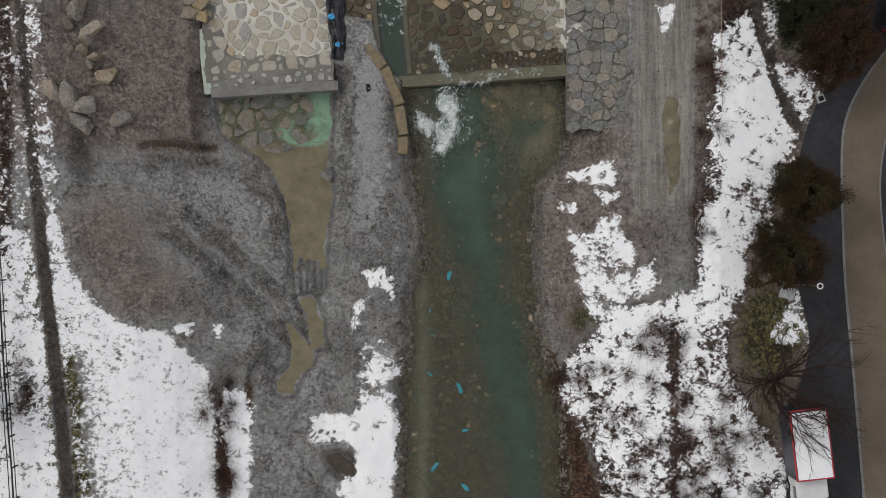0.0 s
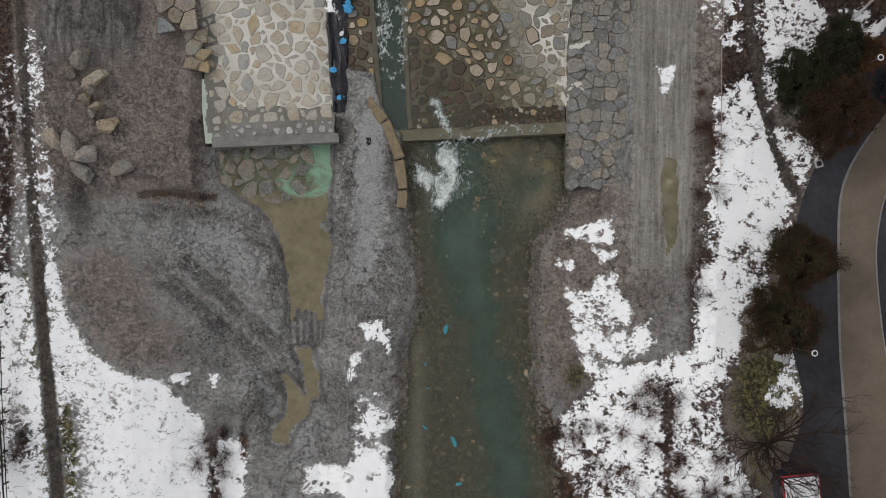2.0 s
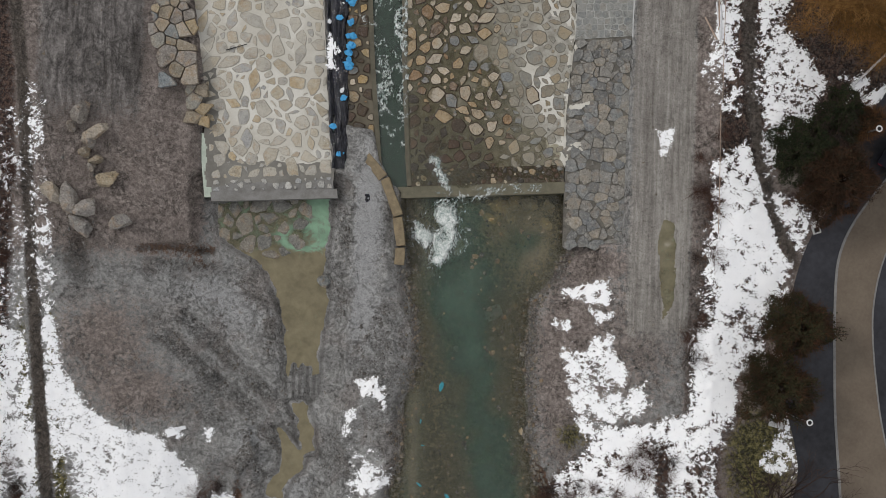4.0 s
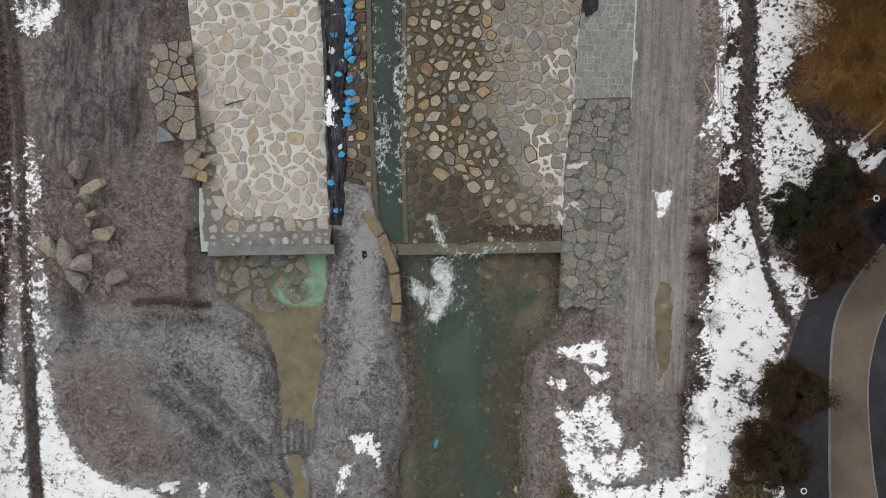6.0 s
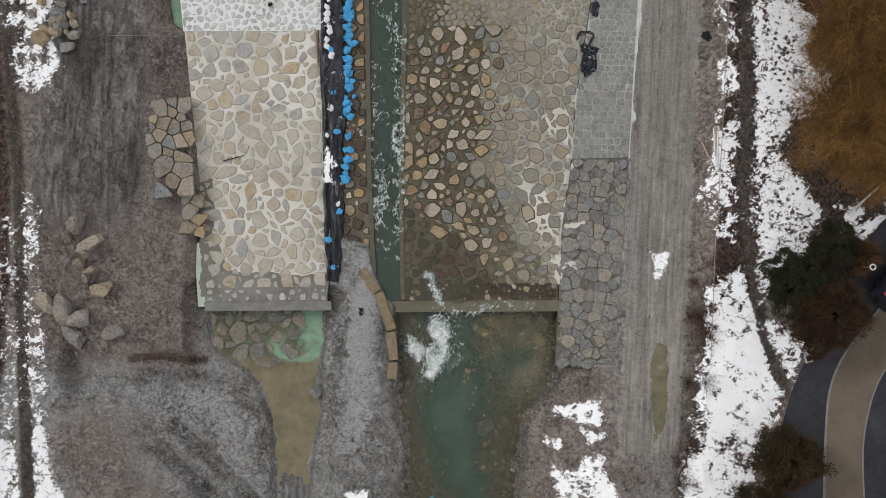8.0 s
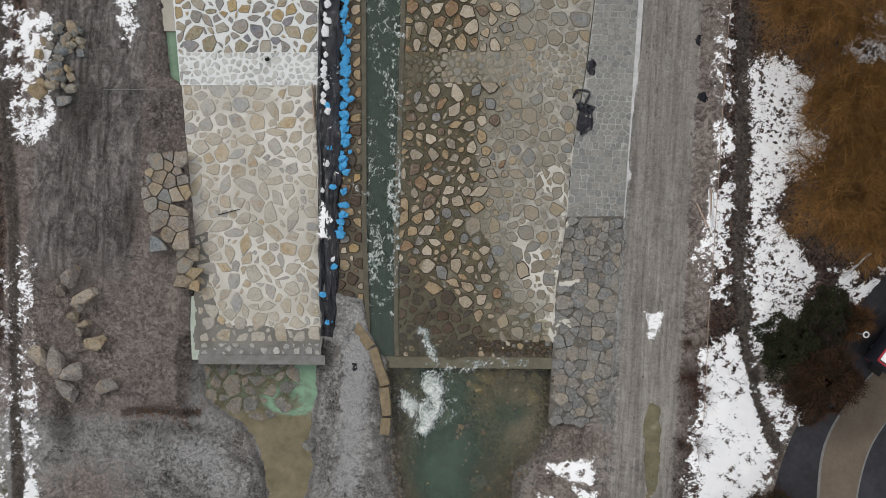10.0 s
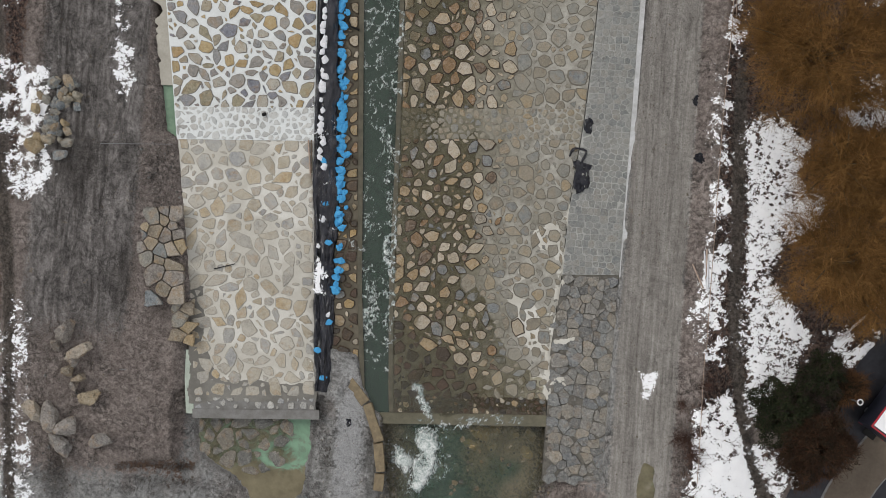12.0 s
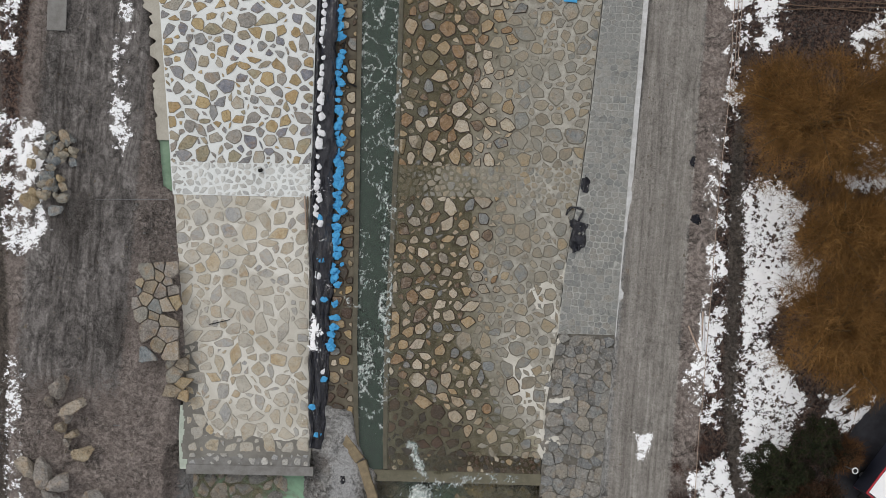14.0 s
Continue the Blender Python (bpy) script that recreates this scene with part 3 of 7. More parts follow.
RIVER = [(-3.0, 12.4), (-2.2, 7.6), (-1.9, 3.8), (-1.0, 2.3), (-1.1, 0.0), (-2.1, -3.0), (-2.0, -6.0), (-2.7, -9.1), (-2.4, -12.1), (-2.7, -16.7), (-3.0, -24), (-4, -60), (9, -60), (7.6, -24), (7.7, -16.7), (7.9, -11.3), (6.9, -7.9), (6.1, -4.5), (5.9, -0.7), (6.1, 4.2), (7.2, 5.7), (8.3, 7.6), (8.3, 12.4)]
LEFT_RAMP = [(-16.1, 10.3), (-7.3, 11.0), (-7.9, 18), (-8.6, 27.4), (-9.4, 42), (-9.6, 47), (-21.4, 47), (-19.4, 34), (-18.6, 29.2), (-17.7, 28.7), (-16.05, 17.7), (-16.3, 15.2)]
RIGHT_RAMP = [(-2.8, 11.3), (8.3, 11.8), (8.3, 7.8), (12.1, 8.2), (12.3, 47), (-9, 47), (-8.4, 30), (-7.4, 20), (-6.7, 15.6), (-4.8, 15.2), (-4.3, 13.2), (-3.4, 11.6)]
PATH = [(-24.0, -24), (-24.3, -16.2), (-25.1, -7.7), (-25.8, -1.4), (-26.4, 5.2), (-26.9, 10.6), (-27.4, 17), (-28.4, 24), (-29.4, 32.9), (-30.4, 40.3), (-31, 48)]
POND = [(-7.8, -14.0), (-7.0, -13.8), (-6.0, -14.3), (-5.6, -14.9), (-5.9, -15.6), (-6.8, -15.3), (-7.5, -14.7)]
RUTS = ([(-19.0, 2.1), (-16.7, -0.3), (-14.2, -2.4), (-11.9, -4.3), (-10.2, -6.4)], [(-17.1, 2.4), (-14.8, 0.4), (-12.5, -1.7), (-10.6, -3.3), (-9.1, -5.5)])            # two bands left by crawler tracks
BANK_PATH = [(22.4, 7.6), (21.0, 10.4), (20.2, 13.6), (19.7, 16.5), (19.3, 20), (19.0, 27), (18.7, 34)]
ROAD_EDGE = [(21.2, -40), (21.4, -22), (21.6, -15.7), (22.0, -9.9), (23.2, -6.4), (22.9, -4.2), (22.0, -1.4), (22.0, 3.2), (22.5, 6.1), (23.0, 7.9), (23.7, 9.6), (25.0, 11.3), (26.0, 12.5), (26.9, 16.9), (29.1, 19.9), (33, 24), (40, 30)]
KERB_LINE = [(29, -40), (26.9, -22), (26.5, -15.7), (25.8, -7.4), (25.3, -2.1), (25.1, 3.2), (25.1, 6.3), (25.2, 7.9), (25.7, 9.2), (26.3, 10.4), (27.2, 11.6), (28.3, 13.1), (30.2, 15.3), (34, 19), (41, 24)]
ROAD_FAR = [(38, -40), (32, -20), (30, -10), (28.1, -2.2), (27.6, 1.4), (27.4, 4.3), (27.8, 7.1), (28.5, 9.0), (29.6, 10.5), (33, 14), (42, 20)]
SNOW_FIELD = [(-25.4, 3.7), (-24.6, 0.4), (-24.2, -1.4), (-22.6, -3.6), (-21.0, -4.8), (-18.3, -5.5), (-16.4, -7.5), (-15.6, -8.2), (-15.4, -9.7), (-15.0, -16.6), (-15.0, -26), (-23.1, -26), (-23.7, -16.2), (-24.6, -9.5), (-25.4, -3.6), (-25.9, 0.8)]
BANK_SNOW = [(17.2, 13.6), (19.3, 14.6), (20.6, 11.7), (22.0, 11.6), (23.9, 11.3), (23.4, 9.7), (22.3, 6.8), (21.2, 5.0), (20.7, 1.8), (19.1, 0.4), (18.8, -1.4), (19.1, -2.5), (18.1, -4.2), (17.9, -7.1), (18.8, -9.2), (21.6, -13.9), (22.0, -26), (11.2, -26), (9.9, -13.3), (8.1, -10.4), (8.1, -7.8), (9.9, -5.9), (11.1, -4.0), (14.0, -3.6), (16.5, -2.7), (16.4, 1.5), (17.0, 5.8)]
# ground heights across the site, at seven lines from south to north
ACROSS = [-34, -26, -20, -17.5, -14, -8, -6, -3, -1, 6, 8, 12, 15.5, 17.5, 30]
LINES = {
    -20: "0.5 0.4 -0.3 -0.7 -1.6 -2.6 -1.9 -1.9 -2.4 -2.4 -1.2 0.2 1.4 2.1 2.4",
    -8: "0.5 0.4 -0.2 -0.8 -2.2 -2.9 -1.9 -1.7 -2.4 -2.3 -1.2 0.3 1.4 2.1 2.4",
    5: "0.5 0.5 -0.7 -1.6 -2.8 -2.7 -1.5 -1.5 -2.3 -2.2 -1.0 0.1 1.4 2.1 2.4",
    11.5: "0.6 0.5 -0.6 -1.35 -2.3 -2.2 -1.4 -1.4 -2.2 -2.2 -1.0 0.1 1.2 2.1 2.4",
    14.5: "0.6 0.5 -0.4 -1.2 -1.9 -1.8 -1.3 -1.2 -1.2 -1.0 -0.9 0.2 1.0 2.1 2.4",
    32: "0.6 0.5 -0.4 -0.8 -0.9 -0.9 -1.0 -1.0 -0.8 -0.6 -0.4 0.5 1.0 2.1 2.4",
    45: "0.6 0.5 -0.4 -0.4 -0.3 -0.3 -0.6 -0.8 -0.6 -0.4 -0.1 0.7 1.0 2.1 2.4",
}
PROFILES = [[float(v) for v in row.split()] for row in LINES.values()]
POOL_LEVEL, RIVER_LEVEL, POND_LEVEL = -3.05, -2.25, -2.3


def beside(line, x, y):
    """Signed distance to a line of points, and the way run along it; far away past its ends."""
    d, run, best, gone = np.full(np.shape(x), 9.0), np.zeros(np.shape(x)), np.full(np.shape(x), 1e9), 0.0
    for (ax, ay), (bx, by) in zip(line, line[1:]):
        l = math.hypot(bx - ax, by - ay)
        ux, uy = (bx - ax) / l, (by - ay) / l
        t = (x - ax) * ux + (y - ay) * uy
        off = (y - ay) * ux - (x - ax) * uy
        far = np.abs(off) + 9 * np.maximum(0, -t) + 9 * np.maximum(0, t - l)
        near = far < best
        best = np.where(near, far, best)
        d, run = np.where(near, np.where((t < -0.3) | (t > l + 0.3), 9.0, off), d), np.where(near, gone + t, run)
        gone += l
    return d, run


def hump(x, y, *spots):
    """Soft heaps added up: (height, x, y, reach in x, reach in y) each."""
    out = 0 * x
    for k, cx, cy, rx, ry in spots:
        out = out + k * np.exp(-(((x - cx) / rx) ** 2 + ((y - cy) / ry) ** 2))
    return out


def loose(x, y):
    """Where the ground is crumbled (1) rather than pressed flat (0)."""
    f = hump(x, y, (0.9, -6.9, 6.5, 0.9, 4.5), (0.9, -3.9, -0.4, 1.8, 3.6), (1.2, -12.1, 5.0, 1.6, 1.6), (1.1, -10.9, 2.4, 0.8, 2.4), (0.4, -12.4, -6.8, 1.8, 2.2), (0.6, -6.5, -7.5, 1.8, 4.0),
             (0.9, 16.6, 4, 0.9, 9), (0.5, 12.4, -0.5, 3.0, 3.0), (0.8, 8.0, 6.4, 1.0, 1.6), (0.7, -23.6, 6.2, 1.0, 2.4), (0.6, -17.6, 5.9, 2.8, 0.7), (0.8, -19.0, 33, 1.2, 9), (0.55, -18.5, 26.5, 1.6, 2.0),
             (0.6, -26.3, 36, 1.0, 7), (0.5, -15.0, -3.0, 3.0, 2.0), (0.45, -24.0, 11.5, 2.0, 4.0), (0.5, -10.2, -12.0, 0.8, 2.5), (0.6, 9.0, -6, 1.2, 3))
    for line in RUTS:
        f = f + 0.8 * np.exp(-(beside(line, x, y)[0] / 0.5) ** 4)
    return np.clip(f * (0.75 + 0.6 * fbm(x, y, 1.6, 3, 47)) + 0.06, 0, 1)


def ground_z(x, y):
    x, y = np.asarray(x, float), np.asarray(y, float)
    ys = list(LINES)
    rows = [np.interp(x, ACROSS, p) for p in PROFILES]
    z = rows[0]
    for k in range(len(ys) - 1):
        z = z + (rows[k + 1] - rows[k]) * smooth(y, ys[k], ys[k + 1])
    z = z + 0.10 * fbm(x, y, 3.0, 3, 5) + 0.05 * fbm(x, y, 1.0, 2, 8)
    z = z + loose(x, y) * (0.20 * fbm(x, y, 0.9, 3, 52, 0.7) + 0.16 * (0.4 - np.abs(fbm(x, y, 0.7, 2, 57))))
    # piled spoil between the pool and the river, and by the left field
    z = z + 0.28 * np.maximum(0, fbm(x, y, 1.6, 3, 21)) * np.exp(-((x + 5) / 3.2) ** 2) * smooth(y, -6, 3)
    z = z + 0.7 * np.exp(-(((x + 14.6) / 1.1) ** 2 + ((y + 7.0) / 0.9) ** 2)) + 0.5 * np.exp(-(((x + 12.2) / 1.6) ** 2 + ((y + 6.6) / 1.8) ** 2))
    # wheel ruts on the haul road, and the excavator's tracks in the gravel
    z = z - 0.012 * np.maximum(0, np.sin((x - 0.02 * y) * 4.2 + 1.5 * vnoise(y / 7, 0 * y, 9))) * smooth(x, 12.4, 13) * smooth(-x, -16.2, -15.6) * smooth(y, 3, 7)
    for line in RUTS:
        d, run = beside(line, x, y)
        d = d + 0.10 * fbm(x, y, 0.8, 2, 14)
        z = z - 0.06 * np.exp(-((d - 0.42) / 0.13) ** 2) - 0.06 * np.exp(-((d + 0.42) / 0.13) ** 2) + 0.05 * np.exp(-(d / 0.3) ** 2) * np.sin(run * 14)
    wob = 0.35 * fbm(x, y, 1.3, 4, 31)
    for poly, level, depth in ((POOL, POOL_LEVEL, 0.5), (PUDDLE, POOL_LEVEL - 0.02, 0.3), (POND, POND_LEVEL, 0.25)):
        s = inside(poly, x, y) + wob * 0.5 + 0.16 * fbm(x, y, 0.55, 3, 36)
        z = np.where(s > 0, np.minimum(z, level - depth * smooth(s, 0, 0.9) + 0.02), np.where(s > -1.6, np.clip(z, level + 0.02 + 0.1 * smooth(-s, 0, 1.2), level + 0.04 - 0.42 * s), z))
    s = inside(RIVER, x, y) + wob
    bed = RIVER_LEVEL - 0.12 - 0.75 * smooth(s, 0.2, 3.2) + 0.10 * fbm(x, y, 0.7, 3, 41)
    z = np.where(s > 0, np.minimum(z, bed), np.where((s > -2.2) & (y < 10.5), np.clip(z, RIVER_LEVEL + 0.03 + 0.2 * smooth(-s, 0, 1.5), RIVER_LEVEL + 0.06 - 0.5 * s), z))
    s = inside(LEFT_RAMP, x, y)
    side = (s > -1.2) & (x < -14)
    z = np.where(side, np.minimum(z, -1.97 + 0.058 * (y - 12) - 0.75 * np.minimum(s, 0)), z) - 1.0 * smooth(s, 0.0, 0.25)
    z = z - 1.6 * smooth(inside(RIGHT_RAMP, x, y), -0.05, 0.5)
    road = np.maximum(smooth(x - along(ROAD_EDGE, y), -0.4, 0.3), 0)
    z = z * (1 - road) + 2.28 * road
    return z


def lines_at(lo, hi, step, far, grow=1.35):
    mid = list(np.arange(lo, hi + 1e-6, step))
    a, b, s = [], [], step
    x0, x1 = lo, hi
    while x1 < far:
        s *= grow
        x0, x1 = x0 - s, x1 + s
        a.append(x0), b.append(x1)
    return np.array(a[::-1] + mid + b)


def grid_mesh(name, xs, ys, z, mat, keep=None, attrs=None):
    nx, ny = len(xs), len(ys)
    X, Y = np.meshgrid(xs, ys)
    v = np.stack([X.ravel(), Y.ravel(), np.asarray(z).ravel()], 1)
    i = (np.arange(ny - 1)[:, None] * nx + np.arange(nx - 1)[None]).ravel()
    f = np.stack([i, i + 1, i + nx + 1, i + nx], 1)
    if keep is not None:
        f = f[keep.ravel()[f].any(1)]
        used = np.unique(f)
        remap = np.zeros(len(v), int)
        remap[used] = np.arange(len(used))
        v, f = v[used], remap[f]
    me = bpy.data.meshes.new(name)
    me.vertices.add(len(v)), me.loops.add(len(f) * 4), me.polygons.add(len(f))
    me.vertices.foreach_set("co", v.ravel())
    me.loops.foreach_set("vertex_index", f.ravel())
    me.polygons.foreach_set("loop_start", np.arange(len(f)) * 4)
    me.polygons.foreach_set("loop_total", np.full(len(f), 4))
    me.polygons.foreach_set("use_smooth", np.ones(len(f), bool))
    for key, a in (attrs or {}).items():
        a = np.asarray(a, float).ravel()
        a = a[used] if keep is not None else a
        me.attributes.new(key, "FLOAT", "POINT").data.foreach_set("value", a.astype(np.float32))
    me.materials.append(mat)
    me.update()
    me.validate()
    return me


# ---- ground ----
GX, GY = lines_at(-32, 32, 0.13, 900), lines_at(-20, 46.5, 0.13, 900)
X, Y = np.meshgrid(GX, GY)
GZ = ground_z(X, Y)
blob = lambda cx, cy, rx, ry: np.exp(-(((X - cx) / rx) ** 2 + ((Y - cy) / ry) ** 2))
river_s, path_d = inside(RIVER, X, Y), np.abs(X - along(PATH, Y))
field_s, bank_s = inside(SNOW_FIELD, X, Y), inside(BANK_SNOW, X, Y)
bank_d = np.abs(X - along(BANK_PATH, Y)) * 1.0
TREADS = 0 * X
for at, y0, y1 in ((-22.8, 12, 46), (-21.6, 12, 46), (-24.0, 20, 46), (-25.2, 26, 46), (13.2, 6, 46), (13.95, 8, 46), (15.1, 2, 46), (15.8, 4, 46), (13.0, 0.5, 12), (13.6, 1, 12), (14.4, 2, 12)):
    line = X - at + 0.05 * (Y - 12) * (at < 0) - 0.35 * vnoise(Y / 5 + at, 0 * Y, 3)
    TREADS = TREADS + (np.exp(-((line - 0.2) / 0.10) ** 2) + np.exp(-((line + 0.2) / 0.10) ** 2)) * smooth(Y, y0, y0 + 3) * smooth(-Y, -y1, 3 - y1) * (0.5 + 0.7 * vnoise(Y * 0.5, at + 0 * Y, 6))
CRAWLED = 0 * X
for line in RUTS:
    d, run = beside(line, X, Y)
    d = d + 0.10 * fbm(X, Y, 0.8, 2, 14)
    CRAWLED = CRAWLED + np.exp(-((np.abs(d) - 0.42) / 0.11) ** 2) + 0.35 * np.exp(-(d / 0.36) ** 4) * smooth(np.sin(run * 14 + d * 3), -0.2, 0.8)
SWEEP = np.hypot(X + 13.4, Y - 2.2)
RINGS = smooth(np.sin(SWEEP * 7.5 + 0.8 * fbm(X, Y, 1.0, 2, 3)), 0.2, 0.9) * smooth(SWEEP, 0.5, 0.9) * smooth(-SWEEP, -2.7, -2.2) * smooth(X + 13.6 + 0.4 * (Y - 2), 0, 0.8)
PLOT = [(-20.3, 13.4), (-15.7, 13.4), (-14.9, 10.5), (-14.9, 6.7), (-20.1, 6.3)]
plot_s = inside(PLOT, X, Y)
MASKS = {
    "brown": np.clip(smooth(-X, 15, 17) * smooth(Y, 5, 8) + 0.85 * blob(-22, 1, 3.4, 3.0) + 0.8 * blob(-19.5, -3, 3.5, 2) + 0.75 * blob(10.5, 7, 2, 1.2) + 0.75 * blob(12.5, 1.5, 3.5, 5) + smooth(X, 15.6, 16.4) + 1.0 * blob(8.4, 0, 2.2, 8), 0, 1),
    "silt": np.clip(0.6 * blob(13.1, 18, 1.2, 4) + 0.65 * blob(-15.5, 4.2, 3.0, 1.2) + 0.7 * blob(-13.4, 2.4, 2.0, 1.6) + 0.9 * blob(-12.5, -5.8, 1.3, 1.3) + 0.7 * blob(-9.0, -9.5, 1.6, 2.0) + 0.5 * blob(-10.5, -14.5, 2.2, 4) + blob(-9.3, 1, 1.8, 3) * 0.5 + 1.1 * blob(-4.9, 9.0, 1.1, 5.5) + 0.8 * blob(-4.9, 2.5, 1.3, 2.0), 0, 1) * (1 - 0.85 * loose(X, Y)),
    "track": smooth(X, 12.0, 12.6) * smooth(-X, -16.4, -15.8) * smooth(Y, 0.5, 4),
    "haul": smooth(-X, 19.6, 20.4) * smooth(X, -27.2, -26) * smooth(Y, 13, 18) * 0.95,
    "path": np.clip(1.5 - path_d / 0.42, 0, 1) + np.clip(1.25 - bank_d / 0.55, 0, 1) * smooth(Y, 6, 8) * smooth(-Y, -38, -34),
    "moss": np.clip(0.85 * np.exp(-((path_d - 0.9) / 0.45) ** 2) * smooth(-Y, -8, 4) + 0.9 * np.exp(-((X - along(PATH, Y) - 1.0) / 0.5) ** 2) * smooth(-Y, 5, 9) * smooth(fbm(X, Y, 2.0, 3, 33), -0.2, 0.3) + 1.2 * blob(20.6, -5.2, 2.2, 3.2) + 0.7 * blob(19.2, 14.5, 0.9, 3.5) + 0.8 * blob(9.2, -4.6, 1.2, 1.0) + 0.5 * blob(20.5, -11, 1, 3) + 0.9 * blob(20.6, 17.2, 0.9, 2.2), 0, 1),
    "litter": np.clip(smooth(bank_s, -1.0, 0.3) * 0.75 + 0.9 * blob(-14.6, -13, 0.9, 5) + 0.8 * smooth(-X, 27.3, 28.2) + smooth(X, 17.2, 18) * smooth(Y, 12, 14) * 0.8 + 0.65 * blob(-26.5, -10, 1.0, 2), 0, 1) * (1 - 0.5 * np.clip(1.25 - path_d / 0.7, 0, 1)),
    "rust": np.clip(1.1 * smooth(inside([(6.4, -6.2), (7.6, -7.2), (8.7, -10.8), (9.5, -13.2), (10.4, -16.4), (11.5, -26), (7, -26), (6.9, -16.4), (7.2, -11.9), (6.6, -7.8)], X, Y), -0.4, 0.4), 0, 1) + 0.7 * blob(-2.6, -12, 0.35, 6) + 0.9 * blob(-13.1, -10.2, 0.35, 1.6) + 0.5 * blob(16.8, 7.4, 0.8, 0.8) + 0.55 * np.exp(-((Y - 6.9) / 0.45) ** 2) * smooth(-X, 14.8, 15.6) * smooth(X, -20.4, -19.8) + 0.5 * blob(-16.3, 6.0, 1.2, 0.6),
    "bed": smooth(river_s, -0.5, 0.3),
    "sand": np.clip(0.95 * blob(5.6, 8.3, 2.6, 2.8) + 0.9 * blob(2.5, 9.7, 3.5, 1.0) + 0.45 * blob(0.2, -3, 0.9, 5) + 0.5 * blob(-1.2, -13, 1.0, 4), 0, 1) * smooth(river_s, -0.2, 0.4),
    "clod": loose(X, Y) * (1 - 0.9 * smooth(plot_s, 0.2, 1.0)),
    # wet margins and blotches; rut, tread and tooth marks darkened so faint relief shows
    "damp_relief": np.clip(0.52 * CRAWLED + 0.5 * RINGS + TREADS * np.where(X < 0, 0.95, 0.45)
                    + 0.8 * smooth(np.sin(X * 13.5), 0.0, 0.8) * smooth(X, -10.6, -10.2) * smooth(-X, 8.0, 8.3) * smooth(Y, -3.3, -2.8) * smooth(-Y, 0.2, 0.7)
                    + 1.1 * np.exp(-((Y - 6.9 - 0.15 * np.sin(X * 1.3)) / 0.28) ** 2) * smooth(-X, 14.8, 15.6) * smooth(X, -20.4, -19.8) + 0.5 * np.exp(-((Y - 5.7) / 0.7) ** 2) * smooth(-X, 14.2, 15.4) * smooth(X, -18.8, -17.8)
                    + 1.0 * blob(-23.6, 6.0, 0.9, 2.0) + 0.15 * blob(-20.5, 13.5, 1.6, 5) + 0.6 * blob(-17.5, 17.2, 1.2, 1.0) + 0.25 * blob(-17.5, 7.6, 2.0, 0.5)
                    + 0.6 * np.exp(-((inside(POOL, X, Y) + 0.15) / 0.25) ** 2) + 0.6 * np.exp(-((inside(PUDDLE, X, Y) + 0.15) / 0.22) ** 2) + 0.75 * np.exp(-((river_s + 0.4) / 0.4) ** 2) * smooth(-Y, -9, -7)
                    + 0.5 * blob(-12.8, 3.6, 2.5, 1.4) * loose(X, Y) + 0.6 * blob(15.4, 4, 1.2, 4) * loose(X, Y) + 0.9 * np.exp(-((inside(POND, X, Y) + 0.1) / 0.4) ** 2) + 1.1 * blob(-24.0, 26.6, 1.5, 1.9) + 0.9 * blob(-27.2, 24.6, 0.7, 1.2) + 0.7 * blob(-20.4, 19.5, 1.0, 2.6), 0, 1),
}
ground = thing("ground", "bare grey earth, gravel and mud of a building site", "ground", kind="structure",
               data=grid_mesh("ground", GX, GY, GZ, GROUND, attrs=MASKS))


def patch(name, outline, mat, cover=0.35, amp=1.0, size=0.7, soft=0.7, thick=0.03, step=0.1, seed=1, gain=0.62, zfun=None, holes=None, ridged=False, veil=False, attrs=None):
    """A thin irregular sheet that lies on the ground within an outline, torn open where the noise runs low."""
    px, py = [p[0] for p in outline], [p[1] for p in outline]
    xs, ys = np.arange(min(px) - 1, max(px) + 1, step), np.arange(min(py) - 1, max(py) + 1, step)
    A, B = np.meshgrid(xs, ys)
    n = fbm(A, B, size, 5, seed, gain)
    n = 0.55 - 2.6 * np.abs(n) if ridged else n
    f = np.minimum(inside(outline, A, B) / soft, cover) + amp * n + 0.3 * amp * fbm(A, B, size * 5, 2, seed + 50)
    if holes:
        f = f - holes(A, B)
    base = (zfun or ground_z)(A, B)
    if veil:
        return grid_mesh(name, xs, ys, base + 0.02 + np.clip(f * thick * 1.3, 0, thick), mat, f > -0.7, {"thick": f})
    return grid_mesh(name, xs, ys, base + np.clip(f * thick * 1.3, -0.04, thick), mat, f > -0.12, {k: g(A, B) for k, g in (attrs or {}).items()})


# ---- water ----
def water(name, outline, level, mat, attrs=None, step=0.25, margin=0.7):
    px, py = [p[0] for p in outline], [p[1] for p in outline]
    xs, ys = np.arange(min(px) - 1, max(px) + 1, step), np.arange(max(min(py), -40) - 1, max(py) + 0.1, step)
    A, B = np.meshgrid(xs, ys)
    s = inside(outline, A, B)
    return grid_mesh(name, xs, ys, level + 0.012 * fbm(A, B, 0.8, 3, 3), mat, s > -margin, {k: g(A, B, s) for k, g in (attrs or {}).items()})


